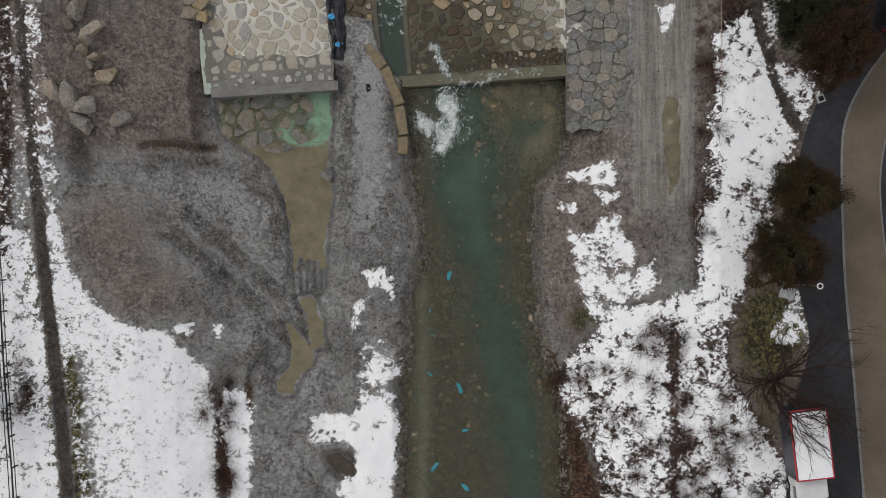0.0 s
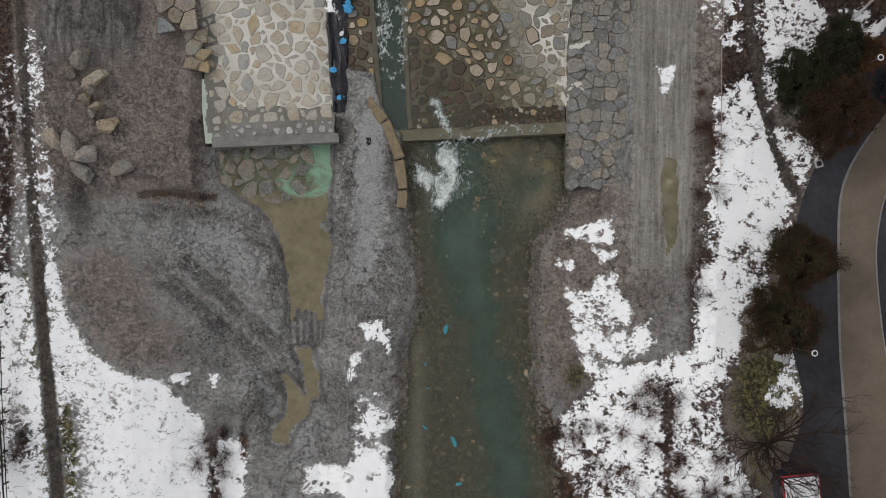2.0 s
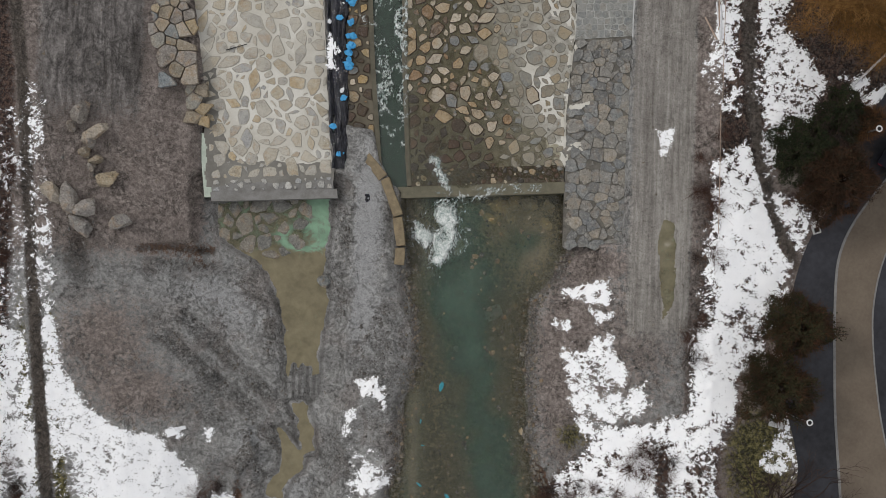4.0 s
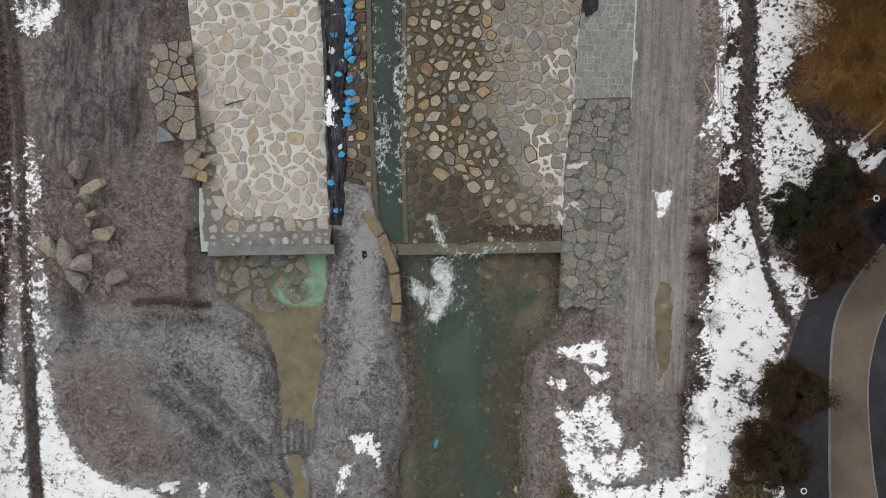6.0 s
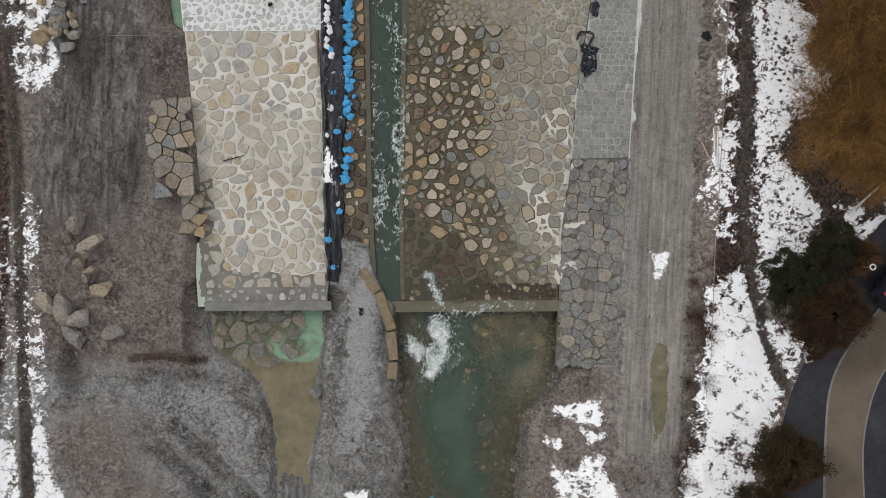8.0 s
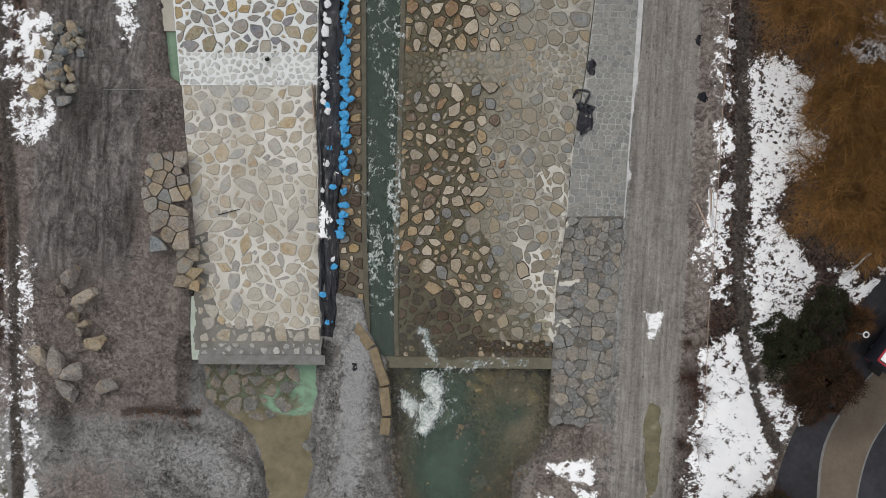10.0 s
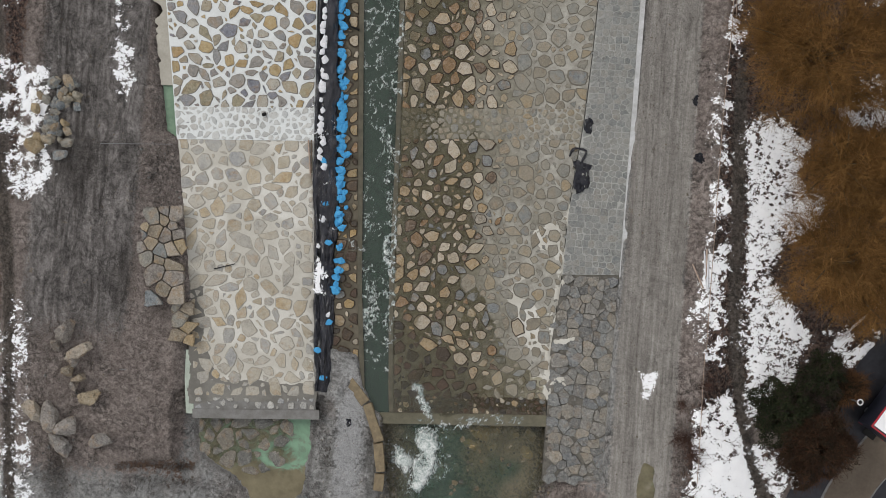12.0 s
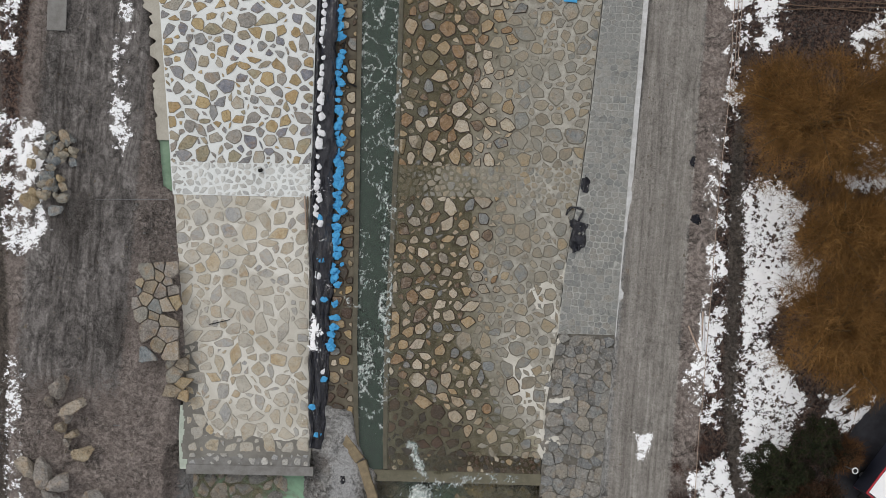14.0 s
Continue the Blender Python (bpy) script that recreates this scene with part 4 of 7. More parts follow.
def river_depth(a, b, s):
    mid = np.exp(-((a - 2.4 + 0.19 * b - 0.9 * vnoise(a * 0, b / 5, 4) - 0.8 * fbm(a, b, 2.2, 4, 12)) / 1.6) ** 2)
    return np.clip(0.30 + 0.34 * np.exp(-(((a - 6.2) / 2.4) ** 2 + ((b - 7.6) / 2.6) ** 2)) * smooth(a, 1, 3) + 0.45 * mid * (0.8 + 0.3 * fbm(a, b, 1.2, 3, 15)) * smooth(s, 0.2, 1.6) + 0.30 * np.exp(-(((a - 0.8) / 2.0) ** 2 + ((b - 4.5) / 3.0) ** 2)) - 0.05 * smooth(a, 3, 5) * smooth(b, 4, 7) + 0.3 * np.exp(-((a + 1.4) / 0.6) ** 2) * smooth(-b, 1, 3) - 0.12 * smooth(-s, -1.0, -0.2), 0.05, 0.85)


def shoal(a, b, s):
    """Tan silt stirred up on the bank side below the weir."""
    return np.clip(1.1 * np.exp(-(((a - 6.4) / 2.6) ** 2 + ((b - 7.8) / 3.0) ** 2)) * smooth(fbm(a, b, 2.0, 3, 22), -0.7, 0.2) + 0.9 * np.exp(-((a + 1.4 + 0.25 * vnoise(b / 4, 0 * b, 5)) / 0.55) ** 2) * smooth(-b, 1, 3), 0, 1)


thing("river_water", "shallow green river water over a stony bed", "river", kind="structure",
      data=water("river_water", RIVER, RIVER_LEVEL, RIVER_W, {"depth": river_depth, "shoal": shoal}))
thing("pool_water", "silty tan pool, milky green beside the concrete sill", "pool", kind="structure",
      data=water("pool_water", POOL, POOL_LEVEL, mat_pool(), {
          "milk": lambda a, b, s: np.clip(1.3 * np.exp(-(((a + 8.2) / 0.9) ** 2 + ((b - 9.6) / 1.6) ** 2)) + 1.15 * np.exp(-((np.hypot((a + 9.3) / 1.5, (b - 8.0) / 0.85) - 1.0) / 0.22) ** 2) * smooth(-b, -9.2, -8.0) + 0.42 * smooth(b, 6.4, 8.0), 0, 1),
          "murk": lambda a, b, s: np.clip(0.96 - 0.46 * smooth(b, 6.2, 7.6) * smooth(-a, 8.2, 9.6) + 0.35 * np.exp(-((np.hypot((a + 9.3) / 1.5, (b - 8.0) / 0.85) - 1.0) / 0.25) ** 2) * smooth(-b, -9.2, -8.0), 0, 1)}, step=0.12))
thing("puddle", "tan muddy puddle in the gravel", "puddle", kind="structure",
      data=water("puddle", PUDDLE, POOL_LEVEL - 0.02, bpy.data.materials["silty_water"], {
          "milk": lambda a, b, s: a * 0, "murk": lambda a, b, s: a * 0 + 1}))


thing("brown_pond", "small dark brown pool in the snowy gravel bar", "puddle", kind="structure",
      data=water("brown_pond", POND, POND_LEVEL, mat_water("brown_pond_water", (0.7, 0.6, 0.5), (0.070, 0.052, 0.036), 0.8, 0.06, 2.0), step=0.12, margin=0.35))


# ---- ramps, channel and paving ----
SKEW = 0.062                                    # the works run square to a line turned by this slope
L_LEFT = [(-15.4, 10.0), (-16.2, 17.7), (-18.1, 30.7), (-20.5, 47)]
L_RIGHT = [(-7.2, 10.0), (-7.9, 18), (-8.6, 27.4), (-9.0, 36), (-9.5, 47)]
TARP_R = [(-6.4, 13), (-6.7, 20), (-7.0, 27.5), (-7.5, 35), (-8.3, 47)]
C_LEFT = [(-3.6, 11), (-4.1, 13), (-4.8, 20), (-5.3, 27.6), (-5.8, 35), (-6.6, 47)]
C_RIGHT = [(-2.3, 11), (-2.5, 13), (-3.0, 20.3), (-3.2, 27.8), (-3.5, 35.4), (-4.1, 47)]
R_RIGHT = [(8.1, 10), (8.0, 16.7), (8.4, 21.3), (8.5, 25.7), (9.1, 32.2), (9.3, 36.3), (9.6, 47)]
P_RIGHT = [(12.1, 7), (12.1, 47)]


def left_z(x, y):
    return -1.95 + 0.058 * (np.asarray(y) - 12) + 0 * np.asarray(x)


def right_z(x, y):
    return -1.38 + 0.036 * (np.asarray(y) - 14) + 0.05 * np.clip(x, -3, 9)


def pave_z(x, y):
    return right_z(9, y) + 0.1 + 0.17 * (np.clip(x, 8, 13) - 8.6)


def strip(name, left, right, v0, v1, zfun, mat, thick=0.5, da=0.0, db=0.0, lift=0.0, cols=10, rows=None):
    """A slab between two lines that run up the site, from v0 to v1 along them."""
    rows = rows or max(2, int((v1 - v0) / 0.8))
    verts, faces = [], []
    for r in range(rows + 1):
        v = v0 + (v1 - v0) * r / rows
        for c in range(cols + 1):
            y = v
            for _ in range(3):
                x = (along(left, y) + da) * (1 - c / cols) + (along(right, y) + db) * c / cols
                y = v + SKEW * x
            verts.append((float(x), float(y), float(zfun(x, y)) + lift))
    n = len(verts)
    verts += [(x, y, z - thick) for x, y, z in verts]
    w = cols + 1
    for r in range(rows):
        for c in range(cols):
            i = r * w + c
            faces.append((i, i + 1, i + w + 1, i + w))
            faces.append((n + i, n + i + w, n + i + w + 1, n + i + 1))
    rim = [c for c in range(cols)] + [r * w + cols for r in range(rows)] + [rows * w + c for c in range(cols, 0, -1)] + [r * w for r in range(rows, 0, -1)]
    for a, b in zip(rim, rim[1:] + rim[:1]):
        faces.append((a, n + a, n + b, b))
    return mesh_of(name, verts, faces, mat)


def slab(name, label, *args, category="ramp", **kw):
    return thing(name, label, category, kind="structure", data=strip(name, *args, **kw))


V_SILL, V_BAND, V_TOP, V_END = 11.1, 29.8, 32.0, 46.0
ramp_lower = slab("stone_ramp", "dry stone-set ramp in pale mortar", L_LEFT, L_RIGHT, V_SILL + 1.7, V_BAND, left_z, MORTAR_PALE)
ramp_foot = slab("stone_ramp_foot", "foot of the ramp with small stones in grey mortar", L_LEFT, L_RIGHT, V_SILL + 0.62, V_SILL + 1.7, left_z, CONCRETE)
ramp_band = slab("stone_band", "band of small stones in white mortar", L_LEFT, L_RIGHT, V_BAND, V_TOP, left_z, MORTAR_WHITE, lift=0.06)
ramp_upper = slab("stone_ramp_upper", "upper ramp of quarry stones in fresh white mortar", L_LEFT, L_RIGHT, V_TOP, V_END, left_z, MORTAR_WHITE)
slab("concrete_sill", "grey concrete sill at the foot of the dry ramp", L_LEFT, L_RIGHT, V_SILL, V_SILL + 0.62, left_z, CONCRETE, thick=1.4, da=-0.1, db=0.25, lift=0.05, category="sill")
EDGE_L = [(x - 0.45, y) for x, y in L_LEFT]
slab("side_wall_cap", "pale mortar edging along the ramp", EDGE_L, L_LEFT, V_SILL + 0.3, V_SILL + 4.6, left_z, CEMENT_GREEN, thick=0.6, da=-0.1, db=-0.02, cols=2, lift=-0.02, category="edging")
EDGE_U = [(float(along(L_LEFT, y)) - 1.0 + 0.95 * float(fbm(0.0, y, 1.3, 4, 6, 0.65)) * (1.0 if y > 33 else 0.25), float(y)) for y in np.arange(28, 48, 0.1)]
slab("side_wall_cap_upper", "pale concrete edging beside the upper ramp", EDGE_U, L_LEFT, 33.4, V_END, left_z, CREAM, thick=0.6, cols=2, rows=130, lift=-0.03, category="edging")
slab("side_pond", "narrow strip of milky green standing water", EDGE_U, L_LEFT, V_BAND - 0.1, 33.4, left_z, GREEN_WATER, thick=0.2, cols=2, lift=-0.25, category="pond")
# right-hand works
MID = [(2.6, 11), (2.2, 20), (2.0, 28), (2.6, 36), (3.0, 47)]
V_R = 10.95
wet_ramp = slab("wet_stone_ramp", "submerged stone ramp with brown silted joints", C_RIGHT, MID, V_R + 1.9, V_BAND + 0.2, right_z, RAMP_MORTAR, da=0.3)
dry_ramp = slab("river_stone_ramp", "stone ramp of mixed grey and tan stones", MID, R_RIGHT, V_R + 1.9, V_BAND + 0.2, right_z, RAMP_MORTAR)
right_foot = slab("wet_ramp_foot", "rows of small dark cobbles above the weir", C_RIGHT, R_RIGHT, V_R + 0.75, V_R + 1.9, right_z, MORTAR_WET, da=0.3)
right_band = slab("cobble_band", "band of small grey cobbles across the ramp", C_RIGHT, R_RIGHT, V_BAND + 0.2, V_TOP + 0.1, right_z, RAMP_MORTAR, da=0.3, lift=0.03)
wet_upper = slab("wet_ramp_upper", "upper wet ramp of tan stones", C_RIGHT, MID, V_TOP + 0.1, V_END, right_z, RAMP_MORTAR, da=0.3)
dry_upper = slab("river_ramp_upper", "upper ramp of flush grey and tan stones", MID, R_RIGHT, V_TOP + 0.1, V_END, right_z, RAMP_MORTAR)
slab("weir_sill", "algae-stained concrete weir sill", C_RIGHT, R_RIGHT, V_R, V_R + 0.75, right_z, KERB_WET, thick=1.6, da=-0.6, db=0.1, lift=0.03, category="sill")
for nm, ln, da, db in (("channel_kerb", C_LEFT, -0.30, 0.0), ("channel_kerb", C_RIGHT, 0.0, 0.30)):
    slab(nm, "narrow concrete kerb of the water channel", ln, ln, V_R + 0.8, V_END, right_z, KERB_BROWN, thick=1.4, da=da, db=db, cols=2, lift=0.1, category="kerb")
slab("channel_bed", "dark bed of the narrow channel", C_LEFT, C_RIGHT, V_R + 0.3, V_END, right_z, KERB_WET, thick=0.3, lift=-0.75, cols=3, category="channel")
slab("channel_water", "fast green water in a narrow channel", C_LEFT, C_RIGHT, V_R + 0.4, V_END, right_z, CHANNEL_W, thick=0.02, lift=-0.06, cols=6, category="channel")
berm = slab("cobble_berm", "silted berm of cobbles beside the channel", TARP_R, C_LEFT, V_R + 4.2, V_END, right_z, MORTAR_WET, db=-0.3, da=-0.4, lift=0.02, cols=4)
paving = slab("stone_paving", "grey stone paving beside the ramp", R_RIGHT, P_RIGHT, 21.1, V_END, pave_z, MORTAR_PAVE, da=0.05, category="paving")
slab("paving_kerb", "pale concrete kerb along the paving", P_RIGHT, P_RIGHT, 21.0, V_END, pave_z, CONCRETE_PALE, da=0.0, db=0.3, lift=0.12, cols=2, thick=0.7, category="kerb")
slab("riprap_bed", "gritty bedding under split stones", R_RIGHT, P_RIGHT, 7.4, 21.1, pave_z, DARK_BED, da=0.05, lift=-0.03, category="bedding")
thing("grey_mortar_edge", "strip of rough grey mortar along the ramp edge", "mortar", kind="stuff", data=patch(
    "grey_mortar_edge", [(-15.7, 11.3), (-7.4, 11.9), (-7.4, 12.9), (-14.2, 13.0), (-14.6, 14.2), (-15.3, 15.2), (-15.4, 19), (-16.3, 19), (-16.0, 15)], MORTAR_EDGE, cover=0.5, amp=0.5, size=1.4, soft=0.4, thick=0.02, step=0.08, seed=79, zfun=left_z))
thing("shallow_water", "thin sheet of water over the stone ramp", "water", kind="structure", data=patch(
    "shallow_water", [(-2.3, 11.75), (7.8, 12.3), (7.6, 14.6), (5.2, 16), (3.6, 19), (2.4, 22), (2.0, 26), (2.4, 30), (1.6, 34), (1.4, 46), (-3.7, 46), (-3.2, 36), (-2.9, 28), (-2.7, 20)],
    FILM_W, cover=0.35, amp=0.5, size=1.6, soft=0.8, thick=0.06, step=0.14, seed=71, zfun=lambda a, b: right_z(a, b) + 0.05 * smooth(-b, -18, -13) * smooth(-a, -5, -1) + 0.04 * smooth(-a, -0.6, 1.6),
    attrs={"depth": lambda a, b: np.clip(0.06 + 0.10 * smooth(-b, -18.0, -13.0) * smooth(-a, -5, 0) + 0.06 * smooth(-a, 0.8, 2.6) + 0.10 * fbm(a, b, 2.0, 3, 9), 0.03, 0.8)}))

thing("fresh_mortar", "smears of fresh white mortar between the stones", "mortar", kind="stuff", data=patch(
    "fresh_mortar", [(7.0, 13.6), (7.9, 13.4), (8.2, 16.7), (8.5, 21.5), (8.6, 26), (7.4, 26), (6.4, 24), (5.2, 20), (6.0, 17.5), (7.2, 16.6)],
    MORTAR_PALE, cover=-0.1, amp=0.9, size=1.1, soft=0.6, thick=0.022, step=0.08, seed=77, zfun=right_z))
thing("mortar_joint", "smeared white mortar joint beside the paving", "joint", kind="stuff", data=patch(
    "mortar_joint", [(7.9, 13.4), (8.15, 13.4), (8.2, 16.7), (8.55, 21.3), (8.65, 26.5), (8.35, 26.5), (8.2, 21.3), (7.9, 16.7)],
    MORTAR_PALE, cover=-0.22, amp=0.8, size=0.9, soft=0.3, thick=0.11, step=0.06, seed=78, zfun=right_z))

for k, pts in enumerate(([(8.5, 21.2), (9.6, 21.5), (9.6, 21.3), (8.5, 20.9)], [(8.3, 17.2), (9.5, 17.5), (9.5, 17.3), (8.3, 17.0)], [(8.2, 14.6), (9.0, 14.9), (9.2, 14.2), (8.9, 14.5), (8.2, 14.3)])):
    thing("mortar_joint", "stroke of white mortar pressed between split stones", "joint", kind="stuff", data=patch(
        "mortar_joint", pts, MORTAR_PALE, cover=0.1, amp=0.5, size=0.6, soft=0.2, thick=0.03, step=0.05, seed=150 + k, zfun=lambda a, b: pave_z(a, b) + 0.05))

# ---- stones set one by one ----
def clip_cell(poly, nx, ny, d):
    out = []
    for i, (ax, ay) in enumerate(poly):
        bx, by = poly[(i + 1) % len(poly)]
        da, db = ax * nx + ay * ny - d, bx * nx + by * ny - d
        if da <= 0:
            out.append((ax, ay))
        if da * db < 0:
            t = da / (da - db)
            out.append((ax + (bx - ax) * t, ay + (by - ay) * t))
    return out


def stones_in(rnd, test, x0, x1, y0, y1, size, gap, vary=0.5, spread=0.5, stretch=1.8, blunt=0.19, rows=False, rough=0.05, cuts=0.0, shift=0.14):
    """Irregular stone outlines that fill a region, large ones first: (x, y, corner list) each."""
    pts, rad, cuts0 = [], [], cuts
    if rows:
        y = y0
        while y < y1:
            h = size * rnd.uniform(0.89 - shift, 1.16 + shift)
            x = x0 + rnd.uniform(0, size)
            while x < x1:
                w = size * rnd.uniform(0.84 - shift, 1.46 + shift)
                p = (x + w / 2, y + h / 2 + rnd.uniform(-shift, shift) * size)
                if test(*p) > size * 0.14:
                    pts.append(p), rad.append(0.5 * size * rnd.uniform(1 - shift, 1 + shift))
                x += w
            y += h
    else:
        tries = int(26 * (x1 - x0) * (y1 - y0) / size ** 2)
        P, R = np.zeros((4000, 2)), np.zeros(4000)
        for k in range(tries):
            q = k / tries
            r = size * (0.5 + spread * (0.62 - 1.05 * q ** 0.3) * rnd.uniform(0.5, 1.0))
            x, y = rnd.uniform(x0, x1), rnd.uniform(y0, y1)
            if test(x, y) < r * 0.55:
                continue
            m = len(pts)
            if m and ((np.hypot(P[:m, 0] - x, P[:m, 1] - y) - R[:m]) < r * 0.92).any():
                continue
            P[m], R[m] = (x, y), r
            pts.append((x, y)), rad.append(r)
    arr, rad = np.array(pts), np.array(rad)
    out = []
    for n, (px, py) in enumerate(pts):
        th = 4.0 * float(vnoise(px / (2.2 * size), py / (2.2 * size), 12)) + rnd.uniform(-0.5, 0.5)
        k = 1.0 if rows else rnd.uniform(1.0, stretch)
        c, s, a, b = math.cos(th), math.sin(th), 1 / k, k
        mxx, mxy, myy = c * c * a + s * s * b, c * s * (a - b), s * s * a + c * c * b
        d2 = (arr[:, 0] - px) ** 2 + (arr[:, 1] - py) ** 2
        near = [j for j in np.argsort(d2)[1:18] if d2[j] < (3.2 * size) ** 2]
        r = rad[n] * (2.2 if rows else 2.4 if gap < 0.08 else rnd.uniform(1.15, 1.4))
        cell = []
        for e in range(10):
            u, v = r * math.cos(e * 0.6283) * math.sqrt(k), r * math.sin(e * 0.6283) / math.sqrt(k)
            cell.append((c * u - s * v, s * u + c * v))
        g = gap * rnd.uniform(1 - vary, 1 + vary)
        for j in near:
            dx, dy = arr[j][0] - px, arr[j][1] - py
            mx, my = mxx * dx + mxy * dy, mxy * dx + myy * dy
            l = math.hypot(mx, my)
            half = (dx * mx + dy * my) / 2 / l + (rad[n] ** 2 - rad[j] ** 2) / (2 * math.sqrt(d2[j]))
            cell = clip_cell(cell, mx / l, my / l, half - g / 2)
            if len(cell) < 3:
                break
        # a split stone lacks a corner or two
        while len(cell) > 2 and rnd.random() < cuts:
            ang = rnd.uniform(0, 6.283)
            cell = clip_cell(cell, math.cos(ang), math.sin(ang), rad[n] * rnd.uniform(0.42, 0.85))
            cuts = cuts * 0.6 if rnd.random() < 0.6 else cuts
        cuts = cuts0
        if len(cell) < 3:
            continue
        # drop tiny sides, bow the long ones, then blunt the corners
        kept = [p for p, q in zip(cell, cell[1:] + cell[:1]) if math.hypot(p[0] - q[0], p[1] - q[1]) > 0.12 * size]
        if len(kept) < 3:
            continue
        mx, my = sum(p[0] for p in kept) / len(kept), sum(p[1] for p in kept) / len(kept)
        kept, px, py = [(a - mx, b - my) for a, b in kept], px + mx, py + my
        full = []
        for (ax, ay), (bx, by) in zip(kept, kept[1:] + kept[:1]):
            full.append((ax, ay))
            if math.hypot(bx - ax, by - ay) > 0.45 * size:
                t, w = rnd.uniform(0.35, 0.65), rnd.uniform(-rough, rough * 0.5)
                full.append((ax + (bx - ax) * t - w * (by - ay), ay + (by - ay) * t + w * (bx - ax)))
        soft = []
        for (ax, ay), (bx, by) in zip(full, full[1:] + full[:1]):
            k = blunt * rnd.uniform(0.5, 1.3)
            soft += [(ax + (bx - ax) * k, ay + (by - ay) * k), (bx + (ax - bx) * k, by + (ay - by) * k)]
        w = gap * 0.12
        soft = [(a + rnd.uniform(-w, w), b + rnd.uniform(-w, w)) for a, b in soft]
        # keep each corner inside the region
        for i, (a, b) in enumerate(soft):
            k = 1.0
            while k > 0.2 and test(px + a * k, py + b * k) < gap * 0.3:
                k -= 0.12
            soft[i] = (a * k, b * k)
        area = abs(sum(a[0] * b[1] - b[0] * a[1] for a, b in zip(soft, soft[1:] + soft[:1]))) / 2
        if len(soft) > 3 and area > 0.05 * size * size:
            out.append((px, py, soft))
    return out


def stone_shape(rnd, cell, high, deep=0.12, tilt=0.05, top=0.82):
    """A stone with a chamfered, slightly tilted and uneven top."""
    n = len(cell)
    tx, ty = rnd.uniform(-tilt, tilt), rnd.uniform(-tilt, tilt)
    ring = lambda k, z, w: [(a * k, b * k, z + (a * tx + b * ty) + rnd.uniform(-w, w)) for a, b in cell]
    verts = ring(1.0, -deep, 0) + ring(1.0, high * 0.45, 0.008) + ring(top, high, 0.010) + [(cell[0][0] * 0.2, cell[0][1] * 0.2, high * 1.03 + 0.004)]
    faces = []
    for r in (0, n):
        for i in range(n):
            j = (i + 1) % n
            faces.append((r + i, r + j, r + n + j, r + n + i))
    faces += [(2 * n + i, 2 * n + (i + 1) % n, 3 * n) for i in range(n)]
    return verts, faces


def set_stones(parent, seed, test, bounds, size, gap, zfun, mat, high=0.08, limit=300, small=None, name="stone", pick=None, tilt=0.05, top=0.82, foot=None, **kw):
    """Stones as parts of a slab; beyond the limit, or where small, the rest is one joined part."""
    rnd = random.Random(seed)
    found = stones_in(rnd, test, *bounds, size, gap, **kw)
    jv, jf = [], []
    for k, (x, y, cell) in enumerate(found):
        verts, faces = stone_shape(rnd, cell, high * rnd.uniform(0.6, 1.35), tilt=tilt, top=top)
        z = float(zfun(x, y))
        gx, gy = float(zfun(x + 0.1, y)) - z, float(zfun(x, y + 0.1)) - z
        verts = [(a, b, c + 10 * (a * gx + b * gy)) for a, b, c in verts]
        if small is None and k < limit:
            owner, tone = pick(rnd, x, y) if pick else (parent, mat)
            if tone is STONE_SILTED:
                verts = [(a, b, c * 0.45 if c > 0 else c) for a, b, c in verts]
            me = mesh_of(name, verts, faces, tone)
            # Skirt and chamfer take the foot tone; dark tones paint in shaded outlines.
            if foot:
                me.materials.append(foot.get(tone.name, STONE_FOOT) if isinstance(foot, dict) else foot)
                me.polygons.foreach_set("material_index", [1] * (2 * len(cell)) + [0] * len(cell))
            part(name, me, owner, pose(x, y, z))
        else:
            base = len(jv)
            jv += [(a + x, b + y, c + z) for a, b, c in verts]
            jf += [tuple(base + i for i in f) for f in faces]
    if jv:
        tagged(part("small_stones", mesh_of("small_stones", jv, jf, small or mat), parent), kind="stuff")
    return len(found)


def between(left, right, v0, v1, da=0.0, db=0.0):
    def test(x, y):
        v = y - SKEW * x
        return min(x - along(left, y) - da, along(right, y) + db - x, v - v0, v1 - v)
    return test


# ---- snow ----
def snow(label, outline, **kw):
    thing("snow_patch", label, "snow", kind="stuff", data=patch("snow_patch", outline, SNOW, veil=True, **kw))


def footprints(a, b):
    """Lines of trodden prints that wander along the bank."""
    out = 0 * a
    for k in range(4):
        line = a - 20.0 - 0.55 * k - 0.9 * vnoise(b / 6, 0 * b + k, 5) - 0.35 * np.sin(b * 0.5 + k)
        step = np.sin(b * 2 * np.pi / (0.62 + 0.05 * k) + 2 * k)
        out = out + 0.75 * np.exp(-((line - 0.09 * np.sign(step)) / 0.08) ** 2) * smooth(np.abs(step), 0.5, 0.85)
    return out


